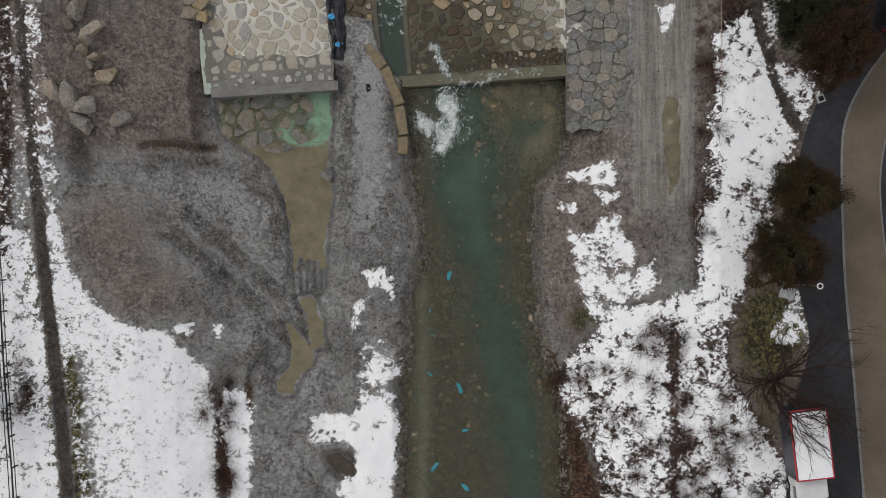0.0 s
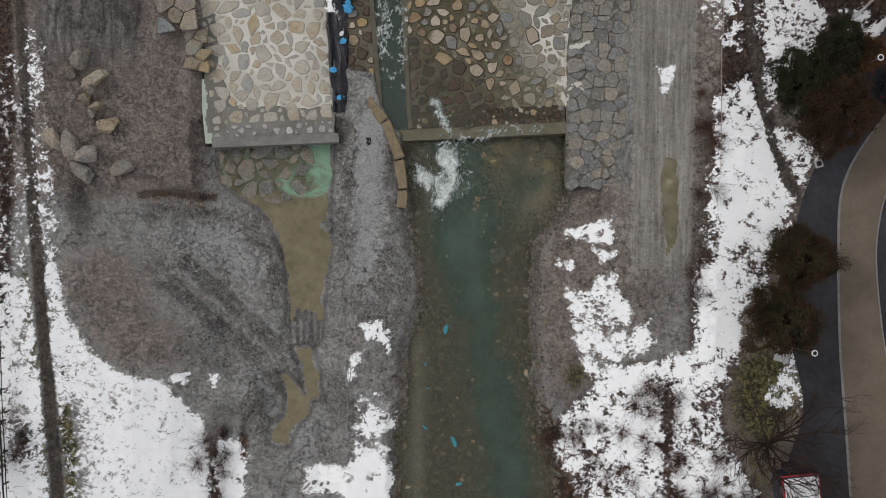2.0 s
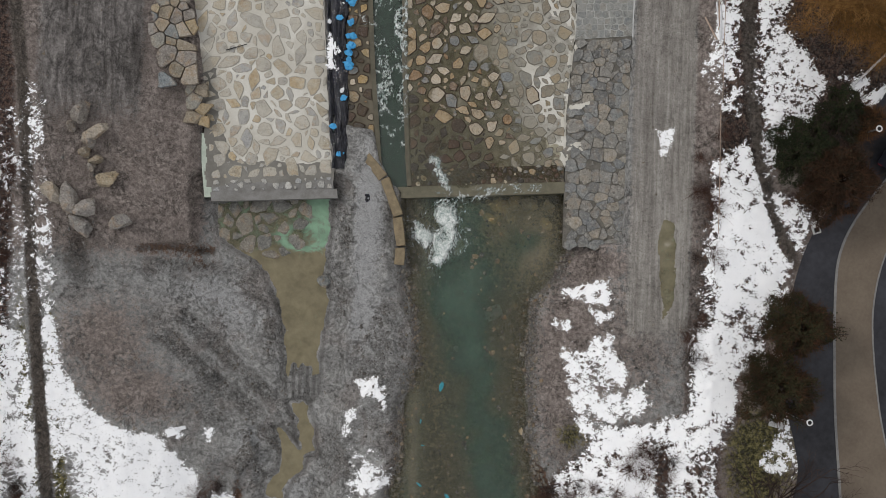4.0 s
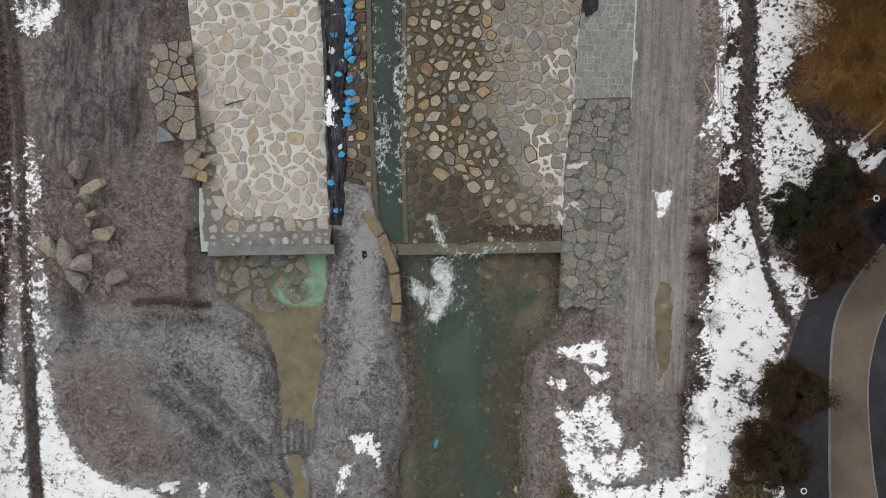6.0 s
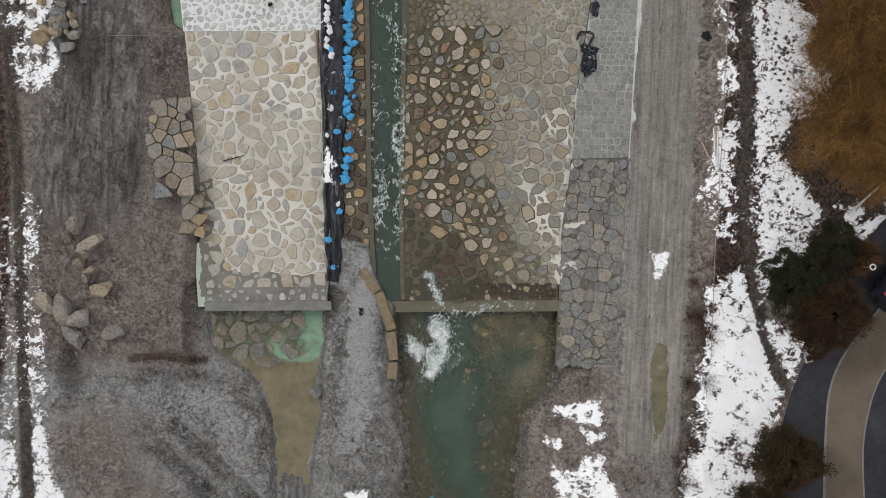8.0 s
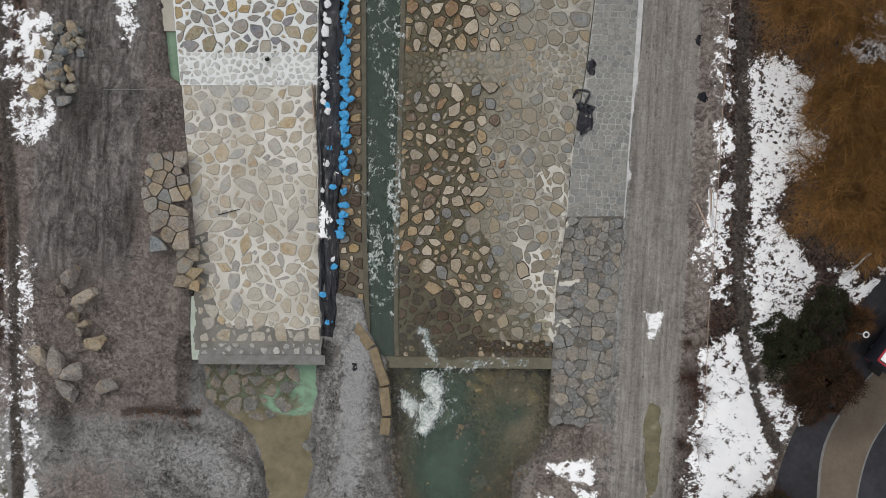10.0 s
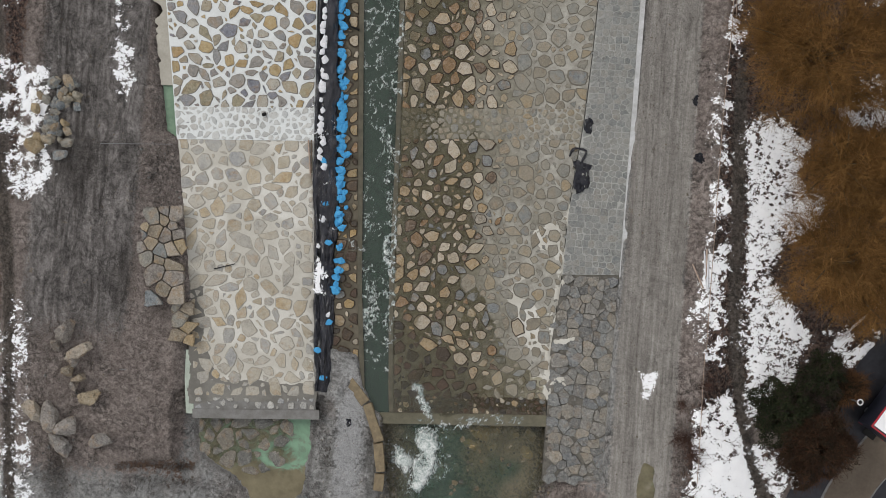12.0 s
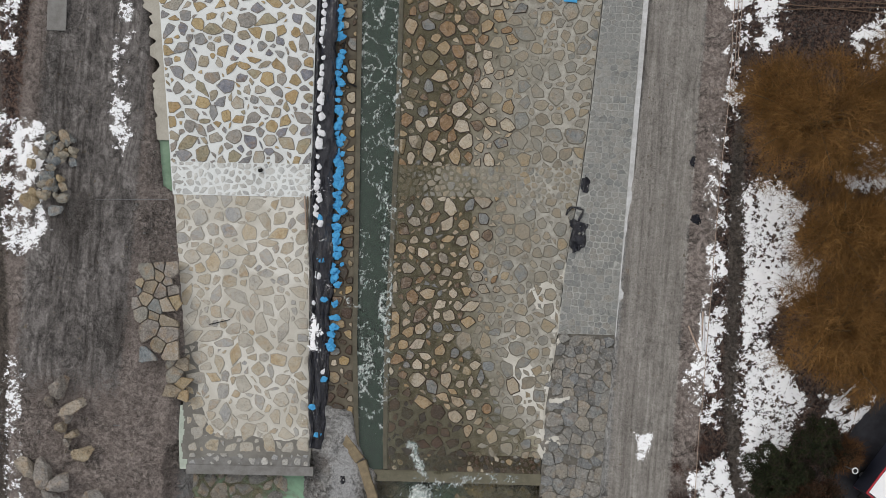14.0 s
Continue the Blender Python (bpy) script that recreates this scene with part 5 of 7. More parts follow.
snow("thin white snow over a grass field, pricked by dark tufts", SNOW_FIELD, cover=0.62, amp=0.6, size=0.4, seed=2, soft=0.4, step=0.1, gain=0.7,
     holes=lambda a, b: 1.6 * np.exp(-((a - along(PATH, b)) / 0.42) ** 2) + 0.8 * np.exp(-((a - along(PATH, b) - 1.1) / 0.8) ** 2) * smooth(-b, 4, 8) + 0.18 * np.exp(-((a + 22.5) / 1.8) ** 2) - 0.12 * smooth(-b, 9, 13) * smooth(a, -21, -19))
snow("thin snow between the path and the fence", [(-28.5, 1.5), (-26.7, 1.1), (-26.2, -2.2), (-25.8, -5.8), (-25.3, -9.5), (-24.8, -16.2), (-24.5, -26), (-28.6, -26), (-28.9, -9.5), (-28.8, -2.2)], cover=0.46, amp=0.75, size=0.5, seed=3, soft=0.35, step=0.1, gain=0.7,
     holes=lambda a, b: 1.6 * np.exp(-((a - along(PATH, b)) / 0.42) ** 2) + 0.8 * np.exp(-(((a + 26.9) / 1.2) ** 2 + ((b + 9.4) / 1.8) ** 2)))
snow("patchy snow in dry brown weeds", [(-31, 16), (-27.9, 15), (-27.5, 11), (-26.9, 1.9), (-31, 1.9)], cover=-0.40, amp=0.8, size=0.45, seed=4, gain=0.75, step=0.1)
snow("strip of snow between shrubs", [(-14.9, -9.4), (-13.4, -9.5), (-12.8, -11.3), (-13.0, -16.7), (-13.2, -26), (-14.4, -26), (-14.2, -13.6), (-14.8, -10.9)], cover=0.5, amp=0.8, size=0.6, seed=5, soft=0.5)
snow("smooth snow drift on the gravel bar", [(-5.4, -6.0), (-3.1, -6.0), (-2.9, -8.3), (-3.2, -12.0), (-3.7, -16.7), (-4.4, -26), (-8, -26), (-7.0, -16.3), (-5.7, -15.5), (-5.6, -13.2), (-7.0, -12.7), (-8.6, -12.4), (-9.0, -11.2), (-7.4, -11.0), (-5.6, -11.2), (-5.6, -7.9)],
     cover=0.40, amp=1.1, size=0.9, seed=6, soft=0.5, holes=lambda a, b: 0.3 * smooth(b, -10.5, -9.0) + 0.25 * smooth(-a, 5.6, 6.4) - 0.5 * smooth(-b, 11, 12.5))
for k, pts in enumerate((
        [(-5.3, -1.7), (-3.9, -1.3), (-3.5, -3.0), (-4.7, -2.4)], [(-6.2, -3.7), (-5.1, -3.3), (-5.4, -4.0), (-5.9, -4.9)],
        [(8.4, 4.9), (11.1, 5.7), (11.0, 4.4), (9.1, 4.3)], [(10.0, 3.9), (11.3, 3.6), (10.7, 3.0)], [(7.8, 2.8), (8.8, 3.2), (8.6, 2.5)],
        [(-17.6, -5.2), (-16.6, -4.9), (-16.8, -5.6)], [(-15.6, -5.4), (-14.8, -5.1), (-15.1, -5.9)])):
    snow("small leftover snow patch on gravel", pts, cover=0.4, amp=1.1, size=0.6, seed=80 + k, soft=0.4, step=0.1)
snow("melting snow on the gravelly bank", [(8.6, 0.8), (10.2, 1.7), (11.6, 2.1), (12.1, -0.1), (13.5, -1.8), (13.2, -2.9), (11.6, -3.6), (11.1, -5.1), (9.5, -4.0), (8.8, -2.2)], cover=0.48, amp=1.1, size=0.95, seed=7, soft=0.7, gain=0.66)
snow("snow trodden into weeds and brush on the bank", BANK_SNOW, cover=0.37, amp=0.9, size=0.6, seed=8, soft=0.55, step=0.1, gain=0.72,
     holes=lambda a, b: 0.3 * smooth(-a, -18.3, -17.2) * smooth(b, 1, 5) + 0.17 * smooth(-b, 3.5, 7) + 0.5 * np.exp(-(((a - 19.9) / 1.5) ** 2 + ((b + 6.5) / 3.2) ** 2)) + 0.2 * smooth(-b, 7, 9) * smooth(-a, -13, -11) + 1.6 * np.exp(-((a - along(BANK_PATH, b)) / 0.33) ** 2) * smooth(b, 6.5, 8) + 0.8 * np.exp(-((a - 14.8) / 0.4) ** 2) * smooth(-b, 3, 6))
snow("snow beside the road edge", [(20.7, -5.3), (22.3, -2.6), (22.9, -3.9), (23.4, -5.7), (21.8, -6.1)], cover=0.4, amp=1.0, size=0.6, seed=9, soft=0.5)
snow("long scrap of snow on the haul road", [(13.9, 15.6), (14.8, 15.6), (14.6, 14.1), (14.1, 14.1)], cover=0.5, amp=0.6, size=0.7, seed=10, soft=0.25, step=0.1)
snow("trodden snow under the willows", [(19.3, 32.0), (21.1, 32.8), (23.4, 31.0), (22.4, 29.1), (24.4, 27.1), (24.1, 25.6), (22.0, 24.7), (21.1, 22.5), (22.7, 20.8), (24.2, 18.4), (23.1, 15.8), (21.1, 13.3), (20.6, 12.6), (20.1, 18.8), (19.7, 25.9)],
     cover=0.40, amp=0.8, size=0.40, seed=14, soft=0.6, holes=footprints, gain=0.75, step=0.1)
snow("broken snow along the batten line", [(17.2, 36), (17.7, 36), (18.5, 25.1), (18.6, 20.8), (18.8, 19.1), (18.7, 16.9), (17.0, 17.1), (16.6, 19.9), (17.3, 20.7), (17.3, 26.5)], cover=0.1, amp=1.3, size=0.55, seed=15, soft=0.4, gain=0.72, step=0.1)
for k, pts in enumerate(([(25.4, 33.3), (26.7, 35.2), (31, 36.2), (31, 32.6), (26.1, 32.3)], [(25.1, 42.0), (28.5, 44.5), (31, 45), (31, 38.7), (26.2, 41.0)], [(19.0, 46), (21, 46), (20.6, 41.3), (19.5, 41.2)],
                         [(17.5, 46), (18.6, 46), (18.8, 36.6), (17.9, 36.6)], [(25.3, 19.0), (26.4, 18.8), (26.5, 17.8), (25.5, 17.5)], [(26.3, 17.4), (28.2, 19.4), (27.5, 17.2)])):
    snow("broken snow in brown weeds", pts, cover=0.05 if k < 4 else 0.6, amp=1.35, size=0.5, gain=0.75, step=0.1, seed=90 + k, soft=0.6)
for k, pts in enumerate(([(-29.3, 32.8), (-26.3, 32.3), (-26.2, 29.5), (-25.6, 25.9), (-26.8, 23.9), (-27.9, 24.2), (-28.8, 28.2)], [(-29.9, 46), (-29.0, 46), (-28.6, 36.7), (-29.3, 36.3)], [(-26.9, 17), (-26.3, 16), (-25.7, 8.4), (-25.0, 3.0), (-25.4, 2.6), (-26.2, 6.9), (-26.6, 12.4)], [(-21.9, 46), (-21.6, 46), (-21.7, 36), (-21.4, 34.2), (-21.1, 31.6), (-21.4, 31.6), (-21.9, 34.0), (-22.0, 37)])):
    snow("leftover snow beside the haul track", pts, cover=(0.02, 0.12, -0.25, -0.25)[k], amp=(1.15, 1.3, 0.8, 1.3)[k], size=0.55, gain=0.72, step=0.1, seed=100 + k, soft=0.5)

thing("rut_puddle", "narrow tan puddle standing in a wheel rut", "puddle", kind="structure", data=patch(
    "rut_puddle", [(14.4, 10.0), (15.0, 9.6), (15.1, 6.6), (14.9, 4.0), (14.5, 3.4), (14.4, 6.0), (14.2, 8.0)], bpy.data.materials["silty_water"],
    cover=0.5, amp=0.7, size=1.2, soft=0.3, thick=0.012, step=0.08, seed=140, attrs={"milk": lambda a, b: 0 * a, "murk": lambda a, b: 0 * a + 0.62}))

# ---- white water ----
def foam(label, outline, seed, level, **kw):
    lv = (lambda a, b: level + 0 * a) if isinstance(level, float) else level
    thing("foam", label, "foam", kind="stuff", data=patch("foam", outline, FOAM, zfun=lv, seed=seed, veil=True, **kw))


foam("white water boiling below the weir", [(-1.9, 9.6), (-1.2, 9.3), (-0.4, 8.9), (-0.1, 10.5), (0.9, 10.6), (1.4, 9.2), (1.2, 7.6), (0.7, 6.8), (0.0, 6.0), (-0.6, 6.7), (-1.2, 7.3), (-1.9, 8.3)], 61, RIVER_LEVEL + 0.03, cover=0.8, amp=0.85, size=0.9, soft=0.6, thick=0.3, step=0.07, gain=0.5)
foam("torn white water below the weir", [(-2.0, 9.4), (0.2, 10.5), (1.5, 10.6), (1.8, 8.4), (1.0, 6.6), (0.0, 5.8), (-1.4, 7.0)], 66, RIVER_LEVEL + 0.02, cover=-0.3, amp=0.55, size=1.0, soft=1.0, thick=0.1, step=0.07, gain=0.5, ridged=True)
foam("thin white water spilling over the weir sill", [(-0.6, 11.2), (1.5, 11.4), (4.5, 11.9), (6.5, 12.0), (6.5, 11.5), (4.5, 11.3), (1.5, 10.6), (-0.4, 10.3)], 62, lambda a, b: right_z(a, b) + 0.07, cover=0.12, amp=0.55, size=0.5, soft=0.4, thick=0.08, step=0.07, gain=0.5, ridged=True)
foam("foam on the lip of the weir", [(-1.1, 13.8), (-0.3, 13.7), (0.1, 12.6), (0.7, 12.0), (0.6, 11.3), (-0.2, 11.6), (-0.9, 12.6)], 63, lambda a, b: right_z(a, b) + 0.1, cover=0.45, amp=0.55, size=0.6, soft=0.4, thick=0.16, step=0.07, gain=0.5)
foam("foam streaks on the channel water", [(-4.3, 14), (-2.7, 14), (-2.8, 20), (-3.0, 28), (-3.3, 36), (-3.9, 46), (-6.6, 46), (-5.8, 34), (-5.3, 27), (-4.9, 20)], 64, lambda a, b: right_z(a, b) - 0.03, cover=-0.16, amp=0.75, size=0.8, soft=0.5, thick=0.04, step=0.07, gain=0.5, ridged=True)


foam("foam along the channel's ramp-side kerb", [(-2.9, 16), (-2.3, 16), (-2.7, 20.3), (-2.9, 27.8), (-3.2, 35.4), (-3.8, 46), (-4.5, 46), (-3.9, 35.4), (-3.6, 27.8), (-3.4, 20.3)], 67, lambda a, b: right_z(a, b) + 0.11, cover=-0.05, amp=0.8, size=0.7, soft=0.3, thick=0.04, step=0.07, gain=0.5, ridged=True)
foam("white water bursting in from the berm", [(-5.9, 22.9), (-5.2, 22.6), (-4.2, 21.4), (-3.7, 19.6), (-3.5, 17.6), (-4.0, 17.6), (-4.4, 19.5), (-5.1, 21.5)], 68, lambda a, b: right_z(a, b) + 0.10, cover=0.05, amp=0.7, size=0.6, soft=0.4, thick=0.05, step=0.07, gain=0.55, ridged=True)


# ---- loose stones ----
def rock_mesh(seed, mat, planes=13):
    """A split boulder: a lump cut by flat faces, with a rough skin."""
    rnd = random.Random(seed)
    bm = bmesh.new()
    bmesh.ops.create_icosphere(bm, subdivisions=4, radius=0.6)
    for _ in range(planes):
        d = Vector((rnd.gauss(0, 1), rnd.gauss(0, 1), rnd.gauss(0, 0.8))).normalized()
        cut = rnd.uniform(0.30, 0.46)
        for v in bm.verts:
            over = v.co.dot(d) - cut
            if over > 0:
                v.co -= d * over
    for v in bm.verts:
        v.co *= 1 + 0.09 * noise.noise(v.co * 5 + Vector((seed, 0, 0))) + 0.05 * noise.noise(v.co * 13 + Vector((0, seed, 0)))
    return bm_mesh("boulder", bm, mat)


ROCKS = [rock_mesh(s, BOULDER) for s in range(6)]
GREY_ROCKS = [rock_mesh(s + 20, STONE_GREY) for s in range(5)]


def rock(meshes, k, x, y, sx, sy, sz, turn, label, group, name="boulder", sink=0.2):
    z = float(ground_z(x, y))
    ob = thing(name, label, "boulder", pose(x, y, z + sz * (0.5 - sink), 8 * math.sin(k * 3.1), 8 * math.cos(k * 2.3), turn), group, data=meshes[k % len(meshes)])
    ob.scale = (sx, sy, sz)


for k, (x, y, sx, sy, turn) in enumerate((
        (-23.7, 15.6, 1.5, 1.1, 50), (-22.7, 14.3, 1.7, 1.0, 35), (-23.3, 13.0, 0.8, 0.7, 10), (-22.6, 12.5, 0.9, 0.6, 30), (-24.2, 14.6, 0.8, 0.6, 80),
        (-21.9, 11.3, 1.6, 0.8, 20), (-25.2, 10.2, 1.7, 1.0, -55), (-24.2, 9.8, 1.8, 1.2, -75), (-23.2, 9.4, 1.6, 1.1, 25), (-23.4, 8.1, 1.7, 1.0, -35), (-21.0, 8.5, 1.7, 0.9, 8), (-22.9, 12.0, 0.6, 0.5, 0), (-23.0, 13.6, 0.7, 0.6, 40))):
    rock(ROCKS, k, x, y, sx * 1.1, sy * 1.15, 0.95, turn, "grey-brown quarry boulder lying on bare earth", "boulders on the earth")
rnd = random.Random(5)
for k in range(52):
    y = 29.8 + rnd.uniform(-2.0, 2.0)
    x = -25.3 + 0.06 * (y - 30) + rnd.gauss(0, 0.62)
    s = rnd.uniform(0.45, 0.9)
    rock(GREY_ROCKS, k, x, y, s, s * rnd.uniform(0.7, 1), s * 0.8, rnd.uniform(0, 180), "broken grey stone in a heap beside the track", "heap of broken stone", "rubble_stone")
for k, (x, y, s) in enumerate(((-26.5, 27.4, 1.3), (-25.0, 27.0, 1.0))):
    rock(GREY_ROCKS, k, x, y, s, s * 0.75, s * 0.6, 20 * k, "large grey stone half sunk in earth", "large sunk stones")
for k, (x, y, s) in enumerate(((-7.7, 5.0, 1.0), (-1.9, -12.4, 0.5), (-2.2, -9.7, 0.4), (5.9, -4.6, 0.5), (5.8, 0.6, 0.45), (1.3, 0.7, 0.5), (3.9, 3.2, 1.3), (1.3, 7.6, 1.1), (2.2, -10.3, 0.5), (3.0, -9.9, 0.45))):
    rock(ROCKS if k % 2 else GREY_ROCKS, k, x, y, s, s * 0.8, s * 0.6, 37 * k, "worn river stone at the water", "river stones", "river_stone", 0.35)
OCHRE_ROCKS = [rock_mesh(s + 70, OCHRE_STONE) for s in range(4)]
rnd = random.Random(17)
for k in range(26):
    x, y, s = rnd.uniform(1.2, 7.6), 10.9 - abs(rnd.gauss(0, 1.1)), rnd.uniform(0.35, 0.95)
    ob = thing("river_stone", "ochre stone drowned below the weir sill", "river stone", pose(x, y, RIVER_LEVEL - 0.03 - 0.22 * s, 0, 0, rnd.uniform(0, 180)), "drowned ochre stones", data=OCHRE_ROCKS[k % 4])
    ob.scale = (s * 1.2, s, s * 0.5)
# scattered pebbles and clods, too many to count
def scatter_bits(xs, ys, sizes, rs, flat=0.9, level=None):
    """Little five-sided lumps on the ground, all in one mesh."""
    n = len(xs)
    zs = ground_z(xs, ys) - 0.01 if level is None else 0 * xs + level
    ang = rs.uniform(0, 6, n)[:, None] + np.arange(5)[None] * 1.257
    rad = sizes[:, None] * rs.uniform(0.6, 1.3, (n, 5))
    v = np.zeros((n, 6, 3))
    v[:, :5, 0], v[:, :5, 1], v[:, :5, 2] = xs[:, None] + rad * np.cos(ang), ys[:, None] + rad * np.sin(ang), zs[:, None]
    v[:, 5, 0], v[:, 5, 1], v[:, 5, 2] = xs + sizes * 0.2, ys, zs + sizes * flat
    base = np.arange(n)[:, None] * 6
    f = np.stack([np.concatenate([base + i, base + (i + 1) % 5, base + 5], 1) for i in range(5)], 1).reshape(-1, 3)
    return v.reshape(-1, 3), f


rs = np.random.RandomState(9)
n = 1500
y1 = rs.uniform(-18, 9, 2 * n)
x1 = np.where(np.arange(2 * n) % 2, along([(-2.7, -17), (-2.4, -12), (-2.1, -5), (-1.1, 0), (-1.5, 3), (-2.2, 8)], y1), along([(7.7, -17), (7.9, -11), (6.1, -4.5), (6.0, 3), (8.2, 7)], y1)) + rs.normal(0, 0.45, 2 * n)
x2, y2 = rs.uniform(-2.2, 7.2, 2 * n), rs.uniform(-18, 10, 2 * n)
keep = inside(RIVER, x2, y2) < 1.6
px_, py_ = np.concatenate([x1, x2[keep]]), np.concatenate([y1, y2[keep]])
v, f = scatter_bits(px_, py_, rs.choice([0.05, 0.07, 0.1, 0.14, 0.2], len(px_), p=[0.3, 0.3, 0.2, 0.13, 0.07]), rs, 0.5)
thing("pebbles", "scattered pebbles along the water and the river bed", "pebbles", kind="stuff", data=mesh_of("pebbles", v, f, PEBBLE))
bx_, by_ = rs.uniform(-2, 6.8, 700), np.concatenate([rs.uniform(-18, 3, 500), rs.uniform(3, 10.5, 200)])
near = (inside(RIVER, bx_, by_) > 0.4) & (fbm(bx_, by_, 3.0, 3, 60) > -0.15) & (np.abs(bx_ - 2.4 + 0.19 * by_) > 0.9)
bx_, by_ = bx_[near], by_[near]
v, f = scatter_bits(bx_, by_, rs.choice([0.06, 0.09, 0.14, 0.22], len(bx_), p=[0.4, 0.35, 0.18, 0.07]), rs, 0.12, RIVER_LEVEL - 0.005)
thing("bed_stones", "dark weedy stones just under the river water", "stones", kind="stuff", data=mesh_of("bed_stones", v, f, mat_stone("weedy_stone", ((0.05, 0.045, 0.033), (0.035, 0.033, 0.026), (0.10, 0.085, 0.055), (0.17, 0.13, 0.07)), rough=0.4, island=True)))
groups = ((7000, -16, 5.5, 2, 4.5), (6000, -5, 1.7, 3, 5.5), (3500, 11.5, 2.2, 4, 4), (2500, -20.5, 2.6, 24, 12), (1500, -10, 2.5, -8, 5), (1400, -12.2, 0.8, -6.6, 0.9), (900, -14.6, 0.6, -7.0, 0.6))
cx = np.concatenate([rs.normal(a, b, k) for k, a, b, _, _ in groups])
cy = np.concatenate([rs.normal(a, b, k) for k, _, _, a, b in groups])
ok = (np.maximum(inside(LEFT_RAMP, cx, cy), inside(RIGHT_RAMP, cx, cy)) < -0.1) & (inside(POOL, cx, cy) < 0) & (inside(PUDDLE, cx, cy) < 0) & (inside(RIVER, cx, cy) < -0.1) & (inside(SNOW_FIELD, cx, cy) < 0) & (loose(cx, cy) > 0.30)
cx, cy = cx[ok], cy[ok]
v, f = scatter_bits(cx, cy, rs.choice([0.03, 0.05, 0.08, 0.13], len(cx), p=[0.45, 0.35, 0.15, 0.05]), rs)
thing("earth_clods", "crumbled clods of grey-brown earth", "clods", kind="stuff", data=mesh_of("earth_clods", v, f, mat_stone("earth_clod", ((0.17, 0.167, 0.164), (0.22, 0.216, 0.21), (0.11, 0.105, 0.10), (0.14, 0.13, 0.12)), wear=0.1, island=True)))


def stone_block(ax, ay, bx, by, wide, z):
    l = math.hypot(bx - ax, by - ay)
    bm = bmesh.new()
    box(bm, 0, 0, 0, l, wide, 0.6, 0.05)
    bmesh.ops.subdivide_edges(bm, edges=bm.edges[:], cuts=1)
    for v in bm.verts:
        v.co += Vector((noise.noise(v.co * 2 + Vector((ax, ay, 0))), noise.noise(v.co * 2 + Vector((ay, 3, ax))), noise.noise(v.co * 2.5))) * 0.07
    thing("stone_block", "long ochre cut stone edging the gravel bar", "stone block", pose((ax + bx) / 2, (ay + by) / 2, z, 0, 0, math.degrees(math.atan2(by - ay, bx - ax))), "edging blocks", data=bm_mesh("stone_block", bm, BLOCK))


for a in ((-5.15, 13.5, -3.95, 12.1), (-3.85, 12.0, -2.85, 9.6), (-2.92, 9.5, -2.62, 7.6), (-2.66, 7.45, -2.68, 6.3)):
    stone_block(*a, 0.66, -1.55)

# ---- plastic sheet and sacks ----
def sheet(name, label, left, right, y0, y1, seed, rise=0.4):
    ys = np.arange(y0, y1, 0.12)
    us = np.linspace(0, 1, 22)
    verts, faces = [], []
    for y in ys:
        l, r = float(along(left, y)), float(along(right, y))
        edge = 0.12 * float(vnoise(y * 1.3, 0, seed))
        for u in us:
            x = l + (r - l) * u + edge * u + 0.10 * float(vnoise(y * 0.9, u * 3, seed + 2))
            ridge = rise * math.sin(math.pi * min(1, max(0, u))) ** 0.6 + 0.10 * float(fbm(u * 4.0, y * 0.7, 1.0, 4, seed)) + 0.16 * max(0.0, 1 - 5 * abs(float(fbm(u * 5.0, y * 0.45, 1.0, 3, seed + 9)))) - 0.34 * math.exp(-((u - 0.24) / 0.07) ** 2)
            verts.append((x, y, float(right_z(x, y)) * 0.5 + float(left_z(x, y)) * 0.5 + 0.12 + ridge))
    n = len(us)
    for i in range(len(ys) - 1):
        for j in range(n - 1):
            faces.append((i * n + j, i * n + j + 1, i * n + n + j + 1, i * n + n + j))
    me = mesh_of(name, verts, faces, TARP, True)
    ob = thing(name, label, "plastic sheet", data=me)
    ob.modifiers.new("thickness", "SOLIDIFY").thickness = 0.015
    return ob


sheet("plastic_sheet", "crumpled glossy black plastic sheet over a sandbag dam", [(x + 0.05, y) for x, y in L_RIGHT], [(x + 0.1, y) for x, y in TARP_R], 12.6, 46, 3)


def sack_mesh(seed, mat, rough=0.3):
    """A slumped sack: folds pressed into it, and a tied end that sticks out."""
    bm = bmesh.new()
    bmesh.ops.create_icosphere(bm, subdivisions=4, radius=0.5)
    for v in bm.verts:
        q = v.co.copy()
        fold = abs(noise.noise(q * 3.6 + Vector((seed, 1, seed)))) + 0.5 * abs(noise.noise(q * 8 + Vector((2, seed, 0))))
        v.co *= 1 + 0.5 * noise.noise(q * 1.8 + Vector((seed * 5.1, 0, 0))) - rough * fold
        v.co.z *= 0.5
        if q.x > 0.34:
            v.co.y *= 0.45
            v.co.x += 0.16 + 0.1 * noise.noise(q * 9)
    return bm_mesh("sack", bm, mat)


